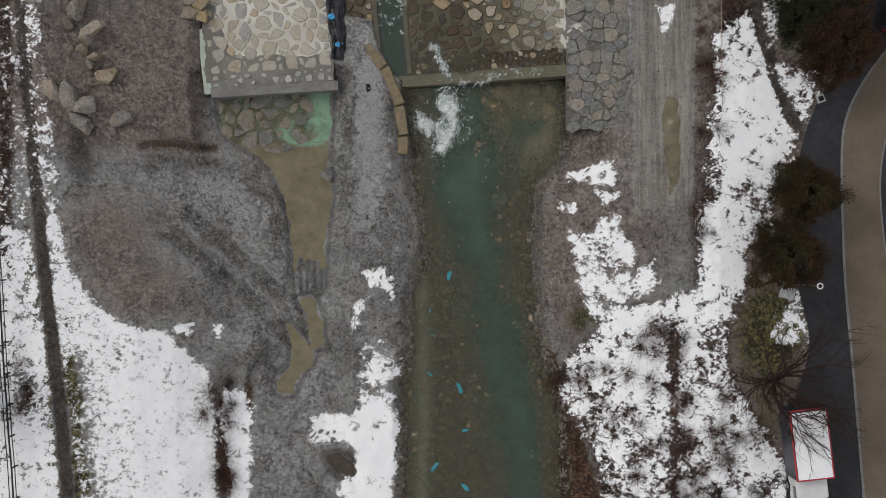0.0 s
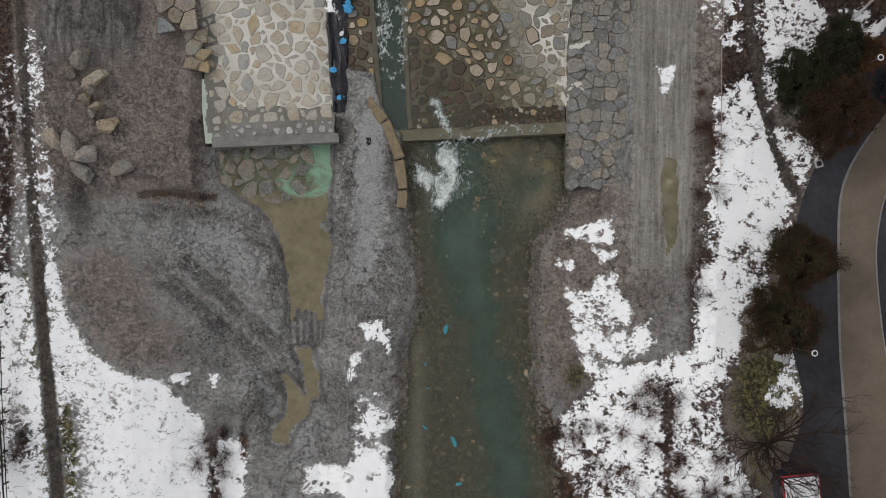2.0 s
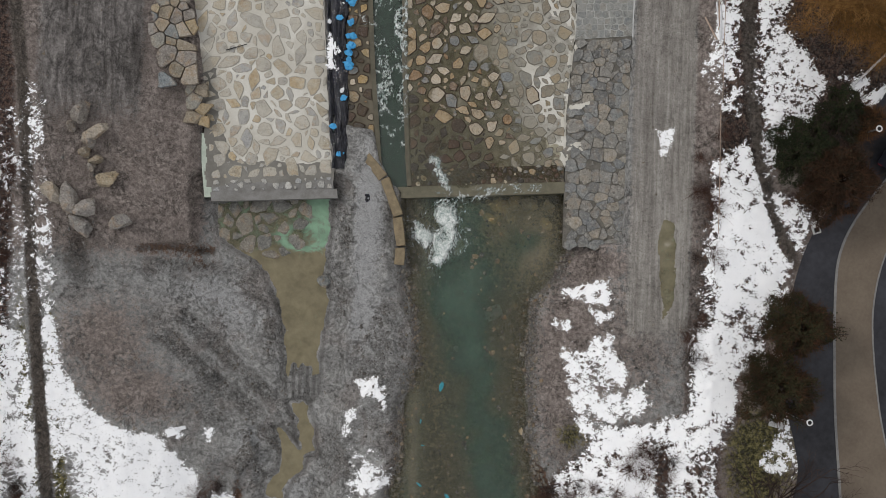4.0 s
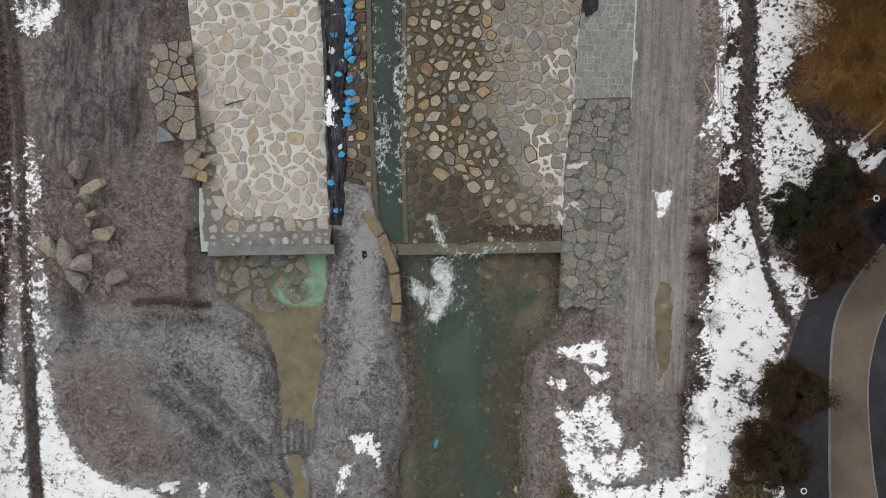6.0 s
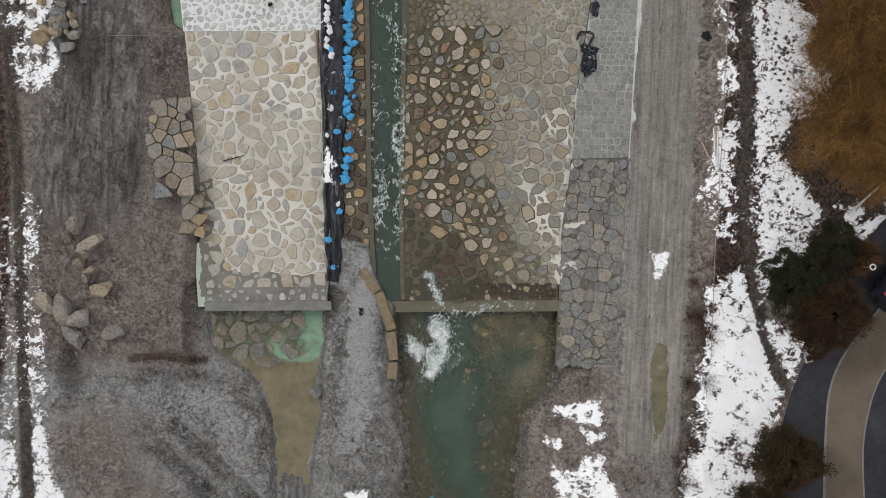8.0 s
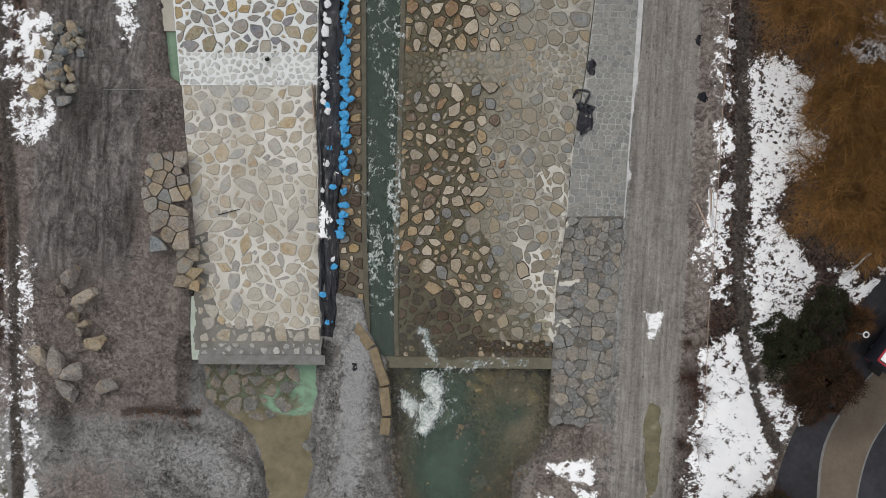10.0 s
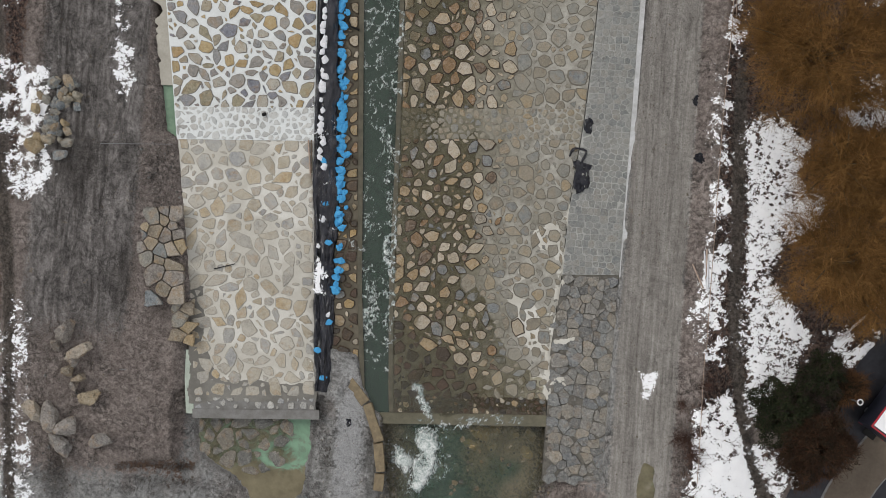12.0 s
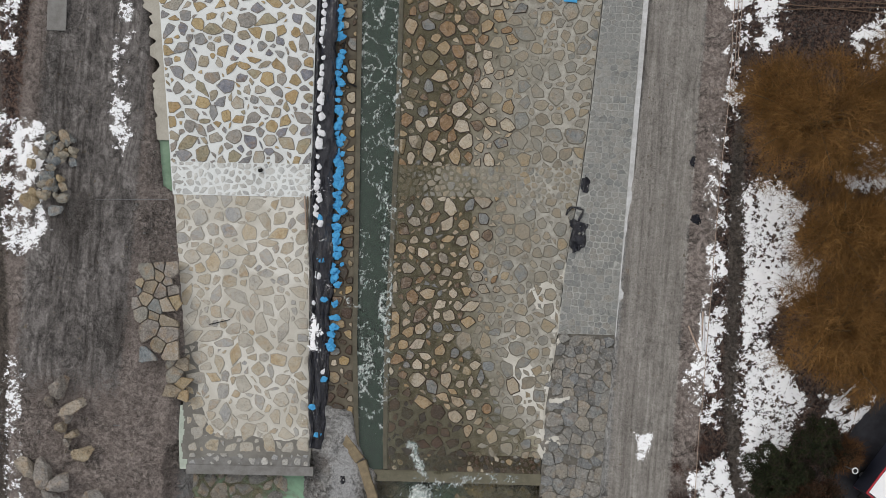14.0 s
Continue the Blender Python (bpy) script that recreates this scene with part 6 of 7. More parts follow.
WHITE_SACKS, BLUE_SACKS = [sack_mesh(s, WHITE_BAG) for s in range(5)], [sack_mesh(s + 9, BLUE_BAG, 0.55) for s in range(5)]
dam_z = lambda x, y: float(right_z(x, y)) * 0.5 + float(left_z(x, y)) * 0.5
rnd = random.Random(3)
y = 14.0
while y < 45:
    dense = y > 28
    x = float(along(L_RIGHT, y)) + (0.55 if dense else rnd.uniform(0.35, 0.95)) + rnd.uniform(-0.12, 0.12)
    s = rnd.uniform(0.30, 0.56)
    if dense or rnd.random() < 0.15:
        ob = thing("sandbag", "white woven sandbag weighing down the plastic sheet", "sandbag", pose(x, y, dam_z(x, y) + 0.52, 0, 0, 90 + rnd.uniform(-40, 40)), "white sandbags", data=rnd.choice(WHITE_SACKS))
        ob.scale = (s * 1.05, s * 0.9, s * 0.8)
    y += rnd.uniform(0.32, 0.72)
for k in range(118):
    y = rnd.choice((rnd.uniform(19, 24.5), rnd.uniform(24.5, 34), rnd.uniform(24.5, 34), rnd.uniform(34, 42)))
    y = 19 + (y - 19)
    x = float(along(TARP_R, y)) + 0.12 + abs(rnd.gauss(0, 0.22))
    s = rnd.uniform(0.30, 0.62)
    ob = thing("sandbag", "small blue plastic sandbag at the edge of the sheet", "sandbag", pose(x, y, float(right_z(x, y)) + 0.22 + rnd.uniform(0, 0.12), rnd.uniform(-20, 20), rnd.uniform(-20, 20), rnd.uniform(0, 180)), "blue sandbags", data=rnd.choice(BLUE_SACKS))
    ob.scale = (s, s * 0.9, s * 0.8)
for x, y in ((-7.4, 15.4), (-6.9, 13.6), (-7.2, 22.6), (-7.9, 28.0), (-7.6, 25.2), (-6.8, 17.3)):
    ob = thing("sandbag", "blue plastic sandbag lying on the black sheet", "sandbag", pose(x, y, dam_z(x, y) + 0.5, 0, 0, x * 50), "blue sandbags", data=BLUE_SACKS[1])
    ob.scale = (0.5, 0.42, 0.4)
TARP_MID = [(along(L_RIGHT, v) * 0.6 + along(TARP_R, v) * 0.4 - 0.35, v) for v in (13, 20, 28, 36, 45)] + [(along(L_RIGHT, v) * 0.4 + along(TARP_R, v) * 0.6 + 0.2, v) for v in (45, 36, 28, 20, 13)]
# White scraps: partly snow, partly standing in for glints on the folds.
snow("scraps of snow and white stand-ins for glints on the folds of the plastic", [(float(a), float(b)) for a, b in TARP_MID], cover=-1.25, amp=0.9, size=0.9, seed=131, soft=0.4, step=0.1, thick=0.05, zfun=lambda a, b: right_z(a, b) * 0.5 + left_z(a, b) * 0.5 + 0.54)
snow("snow lying on the plastic sheet", [(-7.9, 19.2), (-7.35, 19.2), (-7.35, 21.3), (-7.8, 21.6)], cover=0.3, amp=0.7, size=0.6, seed=130, soft=0.3, step=0.06, thick=0.05, zfun=lambda a, b: right_z(a, b) * 0.5 + left_z(a, b) * 0.5 + 0.56)


def crumpled(label, x, y, r, z, seed, long=1.5, turn=0):
    """A dropped piece of film: a folded sheet with sharp creases and a torn outline."""
    n = 44
    us = np.linspace(-1, 1, n)
    A, B = np.meshgrid(us, us)
    rad = np.hypot(A, B) * (1 + 0.45 * fbm(A + seed, B, 0.9, 3, 7) + 0.2 * fbm(A + seed, B, 0.3, 2, 9))
    crease = 1 - 2.2 * np.abs(fbm(A + seed, B, 1.0, 3, int(seed)))
    h = np.where(rad < 1, 0.05 + 0.30 * np.clip(crease, 0, 1) * np.clip(1 - rad, 0, 1) ** 0.5 + 0.08 * fbm(A, B + seed, 0.3, 2, 3), 0)
    keep = rad < 0.95
    me = grid_mesh("crumpled_plastic", us * r, us * r * long, h * min(1.0, r * 1.6), TARP, keep)
    ob = thing("crumpled_plastic", label, "plastic sheet", pose(x, y, z, 0, 0, turn), "crumpled black plastic", data=me)
    ob.modifiers.new("thickness", "SOLIDIFY").thickness = 0.012


for k, (x, y, r, l, turn) in enumerate(((9.25, 28.0, 0.55, 1.9, -12), (8.95, 28.9, 0.32, 1.4, 60), (9.4, 31.6, 0.32, 1.8, -8), (16.1, 33.5, 0.28, 1.2, 20), (16.6, 29.7, 0.34, 1.5, 70))):
    z = float(pave_z(x, y)) + 0.04 if x < 12 else float(ground_z(x, y))
    crumpled("crumpled glossy black plastic dropped on paving" if x < 12 else "crumpled glossy black plastic on the haul road", x, y, r, z, k * 3.7, l, turn)
v, f = [], []
loop = [(8.85 + 0.5 * math.cos(a) + 0.08 * math.sin(3 * a), 29.55 + 0.55 * math.sin(a) + 0.1 * math.cos(2 * a)) for a in [0.5 * k for k in range(-2, 8)]]
tube(v, f, [(a, b, float(pave_z(a, b)) + 0.08) for a, b in loop], [0.06, 0.09, 0.07, 0.05, 0.10, 0.06, 0.08, 0.12, 0.09, 0.05], 7)
thing("plastic_strip", "looped strip of black plastic film on the paving", "plastic strip", data=mesh_of("plastic_strip", v, f, TARP, True))
crumpled("crumpled black plastic strip on the gravel bar", -4.95, 10.65, 0.2, float(ground_z(-4.95, 10.65)), 31.0)
bits = [rock_mesh(s + 50, TEAL_BIT, 6) for s in range(3)]
for k, (x, y, s) in enumerate(((0.4, -1.8, 0.5), (1.1, -9.3, 0.6), (-0.9, -8.4, 0.35), (1.5, -12.2, 0.35), (-0.6, -14.7, 0.6), (-0.9, -4.2, 0.25), (1.5, -16.0, 0.5), (-0.7, -5.8, 0.2))):
    ob = thing("plastic_scrap", "torn blue plastic sack drowned in the river", "plastic scrap", pose(x, y, RIVER_LEVEL - 0.02, 0, 0, 70 + 40 * k), "sunken blue plastic", data=bits[k % 3])
    ob.scale = (s * 1.3, s * 0.5, 0.12)


# ---- timber, battens, fence ----
def rail(name, label, category, a, b, r, mat, group="", lift=0.05, sides=6):
    v, f = [], []
    za, zb = float(ground_z(*a)) + lift, float(ground_z(*b)) + lift
    steps = max(1, int(math.hypot(b[0] - a[0], b[1] - a[1]) / 1.5))
    pts = []
    for i in range(steps + 1):
        t = i / steps
        x, y = a[0] + (b[0] - a[0]) * t, a[1] + (b[1] - a[1]) * t
        pts.append((x, y, (za + (zb - za) * t) if steps < 3 else float(ground_z(x, y)) + lift))
    tube(v, f, pts, [r] * len(pts), sides)
    return thing(name, label, category, group=group, data=mesh_of(name, v, f, mat))


for a, b in (((17.6, 46), (17.8, 38.2)), ((17.8, 38.2), (17.6, 32.0)), ((17.6, 32.0), (17.6, 25.8)), ((17.6, 25.8), (17.6, 17.5)), ((17.5, 17.3), (17.6, 9.0)), ((17.9, 46), (18.0, 38.6)), ((18.1, 46), (18.2, 39.4))):
    rail("batten", "long thin wooden batten lying along the bank", "batten", a, b, 0.024, TIMBER_PALE, "battens along the bank", 0.22)
for a, b in (((17.1, 23.8), (17.4, 21.3)), ((17.35, 23.6), (17.45, 21.4)), ((16.5, 22.9), (17.2, 21.4)), ((17.25, 23.9), (17.3, 22.0))):
    rail("timber_plank", "snow-dusted timber plank on the ground", "plank", a, b, 0.06, WHITE_BAG if b[0] > 17.35 else TIMBER_PALE, "planks by the batten line", 0.1)
for a, b in (((-20.2, 13.2), (-15.9, 13.6)), ((-19.0, 14.3), (-18.9, 14.4)), ((-22.5, 27.9), (-18.0, 28.3))):
    rail("marking_bar", "thin pale steel bar across the earth", "steel bar", a, b, 0.018, STEEL, "steel bars", 0.12)


def lying(name, label, category, a, b, r, mat, zfun, lift):
    v, f = [], []
    tube(v, f, [(p[0], p[1], float(zfun(*p)) + lift) for p in (a, b)], [r, r * 0.9], 8)
    return thing(name, label, category, data=mesh_of(name, v, f, mat))


lying("steel_pipe", "short dark steel pipe lying on the ramp", "pipe", (-14.75, 20.25), (-13.35, 20.7), 0.035, DARK_GLASS, left_z, 0.11)
lying("timber_rail", "pale timber pole beside the plastic sheet", "timber", (-9.05, 29.3), (-8.75, 26.9), 0.05, TIMBER_PALE, left_z, 0.11)
lying("timber_rail", "pale timber pole beside the plastic sheet", "timber", (-8.85, 29.3), (-8.7, 27.1), 0.045, TIMBER, left_z, 0.11)
bm = bmesh.new()
box(bm, 0, 0, 0.02, 0.30, 0.22, 0.20, 0.06)
bag = thing("tool_bag", "small black tool bag set down on the ramp", "bag", pose(-12.1, 30.75, float(left_z(-12, 30.8)) + 0.17, 0, 0, 25), data=bm_mesh("tool_bag", bm, RUBBER, True))
v, f = [], []
tube(v, f, [(-0.12, 0, 0.1), (-0.06, 0, 0.2), (0.06, 0, 0.2), (0.12, 0, 0.1)], [0.018] * 4, 6)
part("strap", mesh_of("strap", v, f, RUBBER), bag)
fence = thing("fence", "dark timber fence beside the field path", "fence")
FENCE = [(-27.2, -22), (-27.4, -16.1), (-27.9, -9.5), (-28.2, -4.4), (-28.6, 2.2), (-29.0, 9), (-29.6, 16)]
for k in range(20):
    y = -22 + k * 2.0
    x = float(along(FENCE, y))
    bm = bmesh.new()
    box(bm, 0, 0, 0.5, 0.09, 0.09, 1.15, 0.012)
    part("post", bm_mesh("post", bm, TIMBER_DARK), fence, pose(x, y, float(ground_z(x, y))))
for off, hgt, r in ((0, 1.0, 0.055), (-0.55, 0.25, 0.03), (0.0, 0.5, 0.03)):
    v, f = [], []
    pts = [(float(along(FENCE, y)) + off, y, float(ground_z(along(FENCE, y), y)) + hgt) for y in np.arange(-22, 16.1, 2.0)]
    tube(v, f, pts, [r] * len(pts), 6)
    part("rail", mesh_of("rail", v, f, TIMBER_DARK), fence)

# ---- road ----
def ribbon(name, label, left, right, y0, y1, z, mat, category, da=0.0, db=0.0, thick=0.15):
    ys = np.arange(y0, y1, 0.5)
    verts = []
    for y in ys:
        near = np.linspace(-1.1, 1.1, 9) + y
        l = float(np.mean(along(left, near))) + da
        r = max(float(np.mean(along(right, near))) + db, l + 0.02)
        verts += [(l, y, z), (r, y, z), (r, y, z - thick), (l, y, z - thick)]
    faces = []
    for i in range(len(ys) - 1):
        for k in range(4):
            a, b = i * 4 + k, i * 4 + (k + 1) % 4
            faces.append((a, a + 4, b + 4, b))
    faces += [(0, 1, 2, 3), tuple(len(verts) - 4 + k for k in (3, 2, 1, 0))]
    thing(name, label, category, kind="structure", data=mesh_of(name, verts, faces, mat))


FAR = [(60, -60), (60, 60)]
ribbon("road_lane", "dark wet asphalt parking lane", ROAD_EDGE, KERB_LINE, -38, 24, 2.34, ASPHALT, "road", db=-0.08)
ribbon("road_kerb", "flush granite kerb line", KERB_LINE, KERB_LINE, -38, 24, 2.37, KERB_STONE, "kerb", da=-0.08, db=0.08)
ribbon("buff_road", "buff-coloured road surface", KERB_LINE, ROAD_FAR, -38, 20, 2.35, TANROAD, "road", da=0.08)
ribbon("far_road_kerb", "flush granite kerb line", ROAD_FAR, ROAD_FAR, -38, 20, 2.37, KERB_STONE, "kerb", db=0.1)
ribbon("far_road", "dark asphalt beyond the buff road", ROAD_FAR, FAR, -38, 20, 2.34, ASPHALT, "road", da=0.1)
bm = bmesh.new()
box(bm, 0, 0, 0, 0.5, 0.5, 0.12, 0.02)
post = thing("bollard_base", "square pale bollard base set at the road edge", "bollard", pose(23.75, 9.45, 2.42, 0, 0, 20), data=bm_mesh("bollard_base", bm, CONCRETE_PALE))
bm = bmesh.new()
box(bm, 0, 0, 0.05, 0.30, 0.30, 0.10, 0.02)
part("cap", bm_mesh("cap", bm, RUBBER), post, pose(0, 0, 0.05))


def street_lamp(x, y, top):
    v, f = [], []
    z = 2.35 if x > 22.5 else float(ground_z(x, y))
    lamp = thing("street_lamp", "slim steel street lamp with a round white head", "street lamp", pose(x, y, z), "street lamps")
    h = top - z
    tube(v, f, [(0, 0, 0), (0, 0, h * 0.2), (0, 0, h - 0.05)], [0.08, 0.06, 0.045], 10)
    part("pole", mesh_of("pole", v, f, STEEL), lamp)
    v, f = [], []
    for rr, zz in ((0.13, 0.0), (0.18, 0.0), (0.20, 0.06), (0.18, 0.1), (0.13, 0.1)):
        for k in range(20):
            a = 2 * math.pi * k / 20
            v.append((rr * math.cos(a), rr * math.sin(a), zz))
    f = [(r * 20 + k, r * 20 + (k + 1) % 20, ((r + 1) % 5) * 20 + (k + 1) % 20, ((r + 1) % 5) * 20 + k) for r in range(5) for k in range(20)]
    head = part("head", mesh_of("head", v, f, PAINT_WHITE), lamp, pose(0, 0, h - 0.1), "white ring head")
    bm = bmesh.new()
    bmesh.ops.create_cone(bm, cap_ends=True, segments=20, radius1=0.13, radius2=0.11, depth=0.05)
    part("cap", bm_mesh("cap", bm, RUBBER), head, pose(0, 0, 0.06))


street_lamp(22.35, -2.2, 6.35)
street_lamp(25.67, 15.36, 7.1)


def box_truck(m, label):
    truck = thing("box_truck", label, "truck", m, "box trucks")
    bm = bmesh.new()
    box(bm, 0, 0, 1.75, 2.25, 4.25, 2.15, 0.03)
    body = part("cargo_box", bm_mesh("cargo_box", bm, SIDE_PANEL), truck)
    for sx, sy, cx, cy in ((0.09, 4.3, -1.11, 0), (0.09, 4.3, 1.11, 0), (2.25, 0.09, 0, 2.12), (2.25, 0.09, 0, -2.12)):
        bm = bmesh.new()
        box(bm, cx, cy, 2.81, sx, sy, 0.10, 0.015)
        part("trim", bm_mesh("trim", bm, PAINT_RED), body, label="red roof edge trim")
    xs, ys = np.arange(-1.05, 1.051, 0.07), np.arange(-2.06, 2.061, 0.07)
    A, B = np.meshgrid(xs, ys)
    z = 2.90 + 0.03 * fbm(A, B, 0.9, 3, 6)
    part("snow_cover", grid_mesh("snow_cover", xs, ys, z, SNOW, attrs={"thick": 3 + 0 * A}), body, label="white snow on the roof")
    bm = bmesh.new()
    box(bm, 0, -3.05, 1.2, 1.95, 1.7, 1.55, 0.12)
    for v in bm.verts:
        if v.co.z > 1.5 and v.co.y < -3.3:
            v.co.y += 0.35
    cab = part("cab", bm_mesh("cab", bm, PAINT_WHITE), truck)
    for cx, cy, sx, sy in ((0, -3.76, 1.7, 0.05), (-0.98, -3.1, 0.03, 0.8), (0.98, -3.1, 0.03, 0.8)):
        bm = bmesh.new()
        box(bm, cx, cy, 1.55, sx, sy, 0.5, 0.01)
        part("window", bm_mesh("window", bm, DARK_GLASS), cab, label="dark glass")
    bm = bmesh.new()
    box(bm, 0, -0.6, 0.52, 0.8, 6.2, 0.18, 0.02)
    part("chassis", bm_mesh("chassis", bm, RUBBER), truck)
    for cx in (-0.9, 0.9):
        for cy in (-2.9, 1.2):
            bm = bmesh.new()
            bmesh.ops.create_cone(bm, cap_ends=True, segments=20, radius1=0.38, radius2=0.38, depth=0.24)
            tyre = part("wheel", bm_mesh("wheel", bm, RUBBER), truck, pose(cx, cy, 0.38, 0, 90, 0))
            bm = bmesh.new()
            bmesh.ops.create_cone(bm, cap_ends=True, segments=16, radius1=0.2, radius2=0.18, depth=0.27)
            part("rim", bm_mesh("rim", bm, STEEL), tyre)
        bm = bmesh.new()
        box(bm, cx * 0.95, 2.1, 0.6, 0.28, 0.06, 0.14, 0.01)
        part("tail_light", bm_mesh("tail_light", bm, PAINT_RED), truck)
        bm = bmesh.new()
        box(bm, cx * 1.24, -3.5, 1.5, 0.14, 0.10, 0.35, 0.02)
        part("mirror", bm_mesh("mirror", bm, RUBBER), truck)
    return truck


box_truck(pose(22.25, -11.8, 2.35, 0, 0, 6.6), "white box truck with red trim, snow on its roof")
box_truck(pose(29.32, 14.97, 2.35, 0, 0, 180 - 33), "white box truck with dark cab parked by the kerb")


# ---- trees and shrubs ----
def twig(v, f, p, d, length, r, droop, bend, rnd):
    q = Vector(p)
    d = Vector(d)
    pts = [q.copy()]
    for _ in range(bend):
        d = (d + Vector((rnd.uniform(-0.3, 0.3), rnd.uniform(-0.3, 0.3), -droop + rnd.uniform(-0.1, 0.1)))).normalized()
        q = q + d * length / bend
        pts.append(q.copy())
    tube(v, f, pts, [r * (1 - 0.7 * i / bend) for i in range(bend + 1)], 3)


def tree(label, x, y, height, spread, bark, twig_mat, seed, twigs=2600, droop=0.0, r=0.016, length=1.2, limbs=8, squash=0.6, leaves=None, leaf_n=0, trunk_r=0.16, fan=2, lobes=0.25, full=0.8, tame=1.0, name="tree", category="tree"):
    rnd = random.Random(seed)
    z = 2.34 if x > 23.4 and y < 12 else float(ground_z(x, y))
    tr = thing(name, label, category, pose(x, y, z - 0.05))
    v, f = [], []
    tube(v, f, [(0, 0, 0), (0.05, 0.03, height * 0.2), (rnd.uniform(-0.2, 0.2), rnd.uniform(-0.2, 0.2), height * 0.55), (0, 0, height * 0.8)], [trunk_r * 1.4, trunk_r, trunk_r * 0.6, trunk_r * 0.25], 8)
    part("trunk", mesh_of("trunk", v, f, bark), tr)
    tips = []
    for k in range(limbs):
        a = 2 * math.pi * k / limbs + rnd.uniform(-0.3, 0.3)
        reach = spread * rnd.uniform(0.6, 0.95) * (1 + lobes * math.sin(2 * a + seed))
        z0 = height * rnd.uniform(0.12, 0.5)
        z1 = height * rnd.uniform(0.55, 0.95)
        pts = [Vector((0, 0, z0))]
        for s in (0.35, 0.7, 1.0):
            pts.append(Vector((math.cos(a + 0.2 * s) * reach * s, math.sin(a + 0.2 * s) * reach * s, z0 + (z1 - z0) * s ** 0.7)))
        v, f = [], []
        tube(v, f, pts, [trunk_r * 0.5, trunk_r * 0.36, trunk_r * 0.22, trunk_r * 0.08], 5)
        part("branch", mesh_of("branch", v, f, bark), tr)
        for s in np.linspace(0.2, 1, 9):
            i = min(2, int(s * 3))
            tips.append(pts[i].lerp(pts[i + 1], s * 3 - i))
    def spot(wide):
        if rnd.random() < full:
            a, q = rnd.uniform(0, 2 * math.pi), math.sqrt(rnd.uniform(0.02, 1))
            edge = spread * (0.86 + lobes * 0.5 * math.sin(3 * a + seed) + 0.12 * math.sin(7 * a + 2 * seed))
            top = height * (0.42 + 0.5 * math.sqrt(1.0001 - q * q) * rnd.uniform(0.55, 1))
            p = Vector((math.cos(a) * q * edge, math.sin(a) * q * edge, top))
            if noise.noise(p * 1.1 + Vector((seed, 0, 0))) > -0.12:
                return p
        return rnd.choice(tips) * 0.9 + Vector((rnd.uniform(-1, 1), rnd.uniform(-1, 1), rnd.uniform(-0.8, 0.8))) * spread * wide

    v, f = [], []
    for _ in range(twigs):
        p = spot(0.13)
        out = Vector((p.x, p.y, rnd.uniform(-0.2, 0.9) * spread * squash)).normalized()
        out = (out * tame + Vector((rnd.gauss(0, 0.5), rnd.gauss(0, 0.5), rnd.gauss(0, 0.4)))).normalized()
        twig(v, f, p, out, length * rnd.uniform(0.5, 1.3), r * rnd.uniform(0.7, 1.3), droop, fan, rnd)
    part("crown", mesh_of("crown", v, f, twig_mat), tr)
    if leaves:
        v, f = [], []
        for _ in range(leaf_n):
            p = spot(0.17)
            a, b = Vector((rnd.gauss(0, 1), rnd.gauss(0, 1), rnd.gauss(0, 0.5))).normalized(), Vector((rnd.gauss(0, 1), rnd.gauss(0, 1), rnd.gauss(0, 0.5))).normalized()
            s = rnd.uniform(0.05, 0.11)
            base = len(v)
            v += [tuple(p), tuple(p + a * s), tuple(p + a * s * 0.6 + b * s), tuple(p + b * s * 0.7)]
            f.append((base, base + 1, base + 2, base + 3))
        part("foliage", mesh_of("foliage", v, f, leaves), tr, label="dark evergreen leaves")
    return tr


for k, (x, y, h, s) in enumerate(((22.2, 35.6, 8.5, 4.6), (24.2, 23.6, 7.8, 3.9), (27.7, 28.8, 8.5, 4.1), (19.7, 37.6, 5.5, 2.3), (27.5, 38.5, 8, 3.8), (24.0, 29.3, 7.5, 3.4), (27.2, 22.2, 7.2, 3.2))):
    tree("leafless willow with a dense crown of orange shoots", x, y, h, s, BARK_WILLOW, TWIG_WILLOW, 40 + k, twigs=int(640 * s * s), droop=0.06, r=0.0105, length=1.05, limbs=12, fan=2, tame=0.35)
tree("dark broad tree with a reddish-brown winter crown", 23.8, 12.3, 5.2, 2.6, BARK, TWIG_RED, 51, twigs=5200, length=0.55, r=0.013, limbs=16, leaves=LEAF_BROWN, leaf_n=26000, tame=0.5)
tree("dark green evergreen tree grown into its neighbour", 21.9, 14.3, 4.6, 2.2, BARK, TWIG_DARK, 57, twigs=2600, length=0.4, r=0.013, limbs=14, leaves=LEAF_GREEN, leaf_n=26000, tame=0.3)
tree("dark broad tree with a brown winter crown", 21.8, 3.4, 5.2, 2.3, BARK, TWIG_RED, 52, twigs=3400, length=0.55, r=0.013, limbs=14, leaves=LEAF_DARK, leaf_n=20000, tame=0.5)
tree("dark broad tree with a brown winter crown", 20.6, -0.3, 5.4, 2.5, BARK, TWIG_RED, 53, twigs=3800, length=0.55, r=0.013, limbs=14, leaves=LEAF_DARK, leaf_n=22000, tame=0.5)
tree("small dark evergreen tree beside the lane", 24.2, 16.5, 4.6, 1.7, BARK, TWIG_DARK, 54, twigs=2200, length=0.4, limbs=10, leaves=LEAF_GREEN, leaf_n=15000, tame=0.4)
tree("small tree with an orange-brown winter crown", 25.7, 16.0, 4.2, 1.25, BARK, TWIG_RUSSET, 58, twigs=2600, length=0.5, r=0.011, limbs=9, leaves=LEAF_BROWN, leaf_n=5000, tame=0.5)


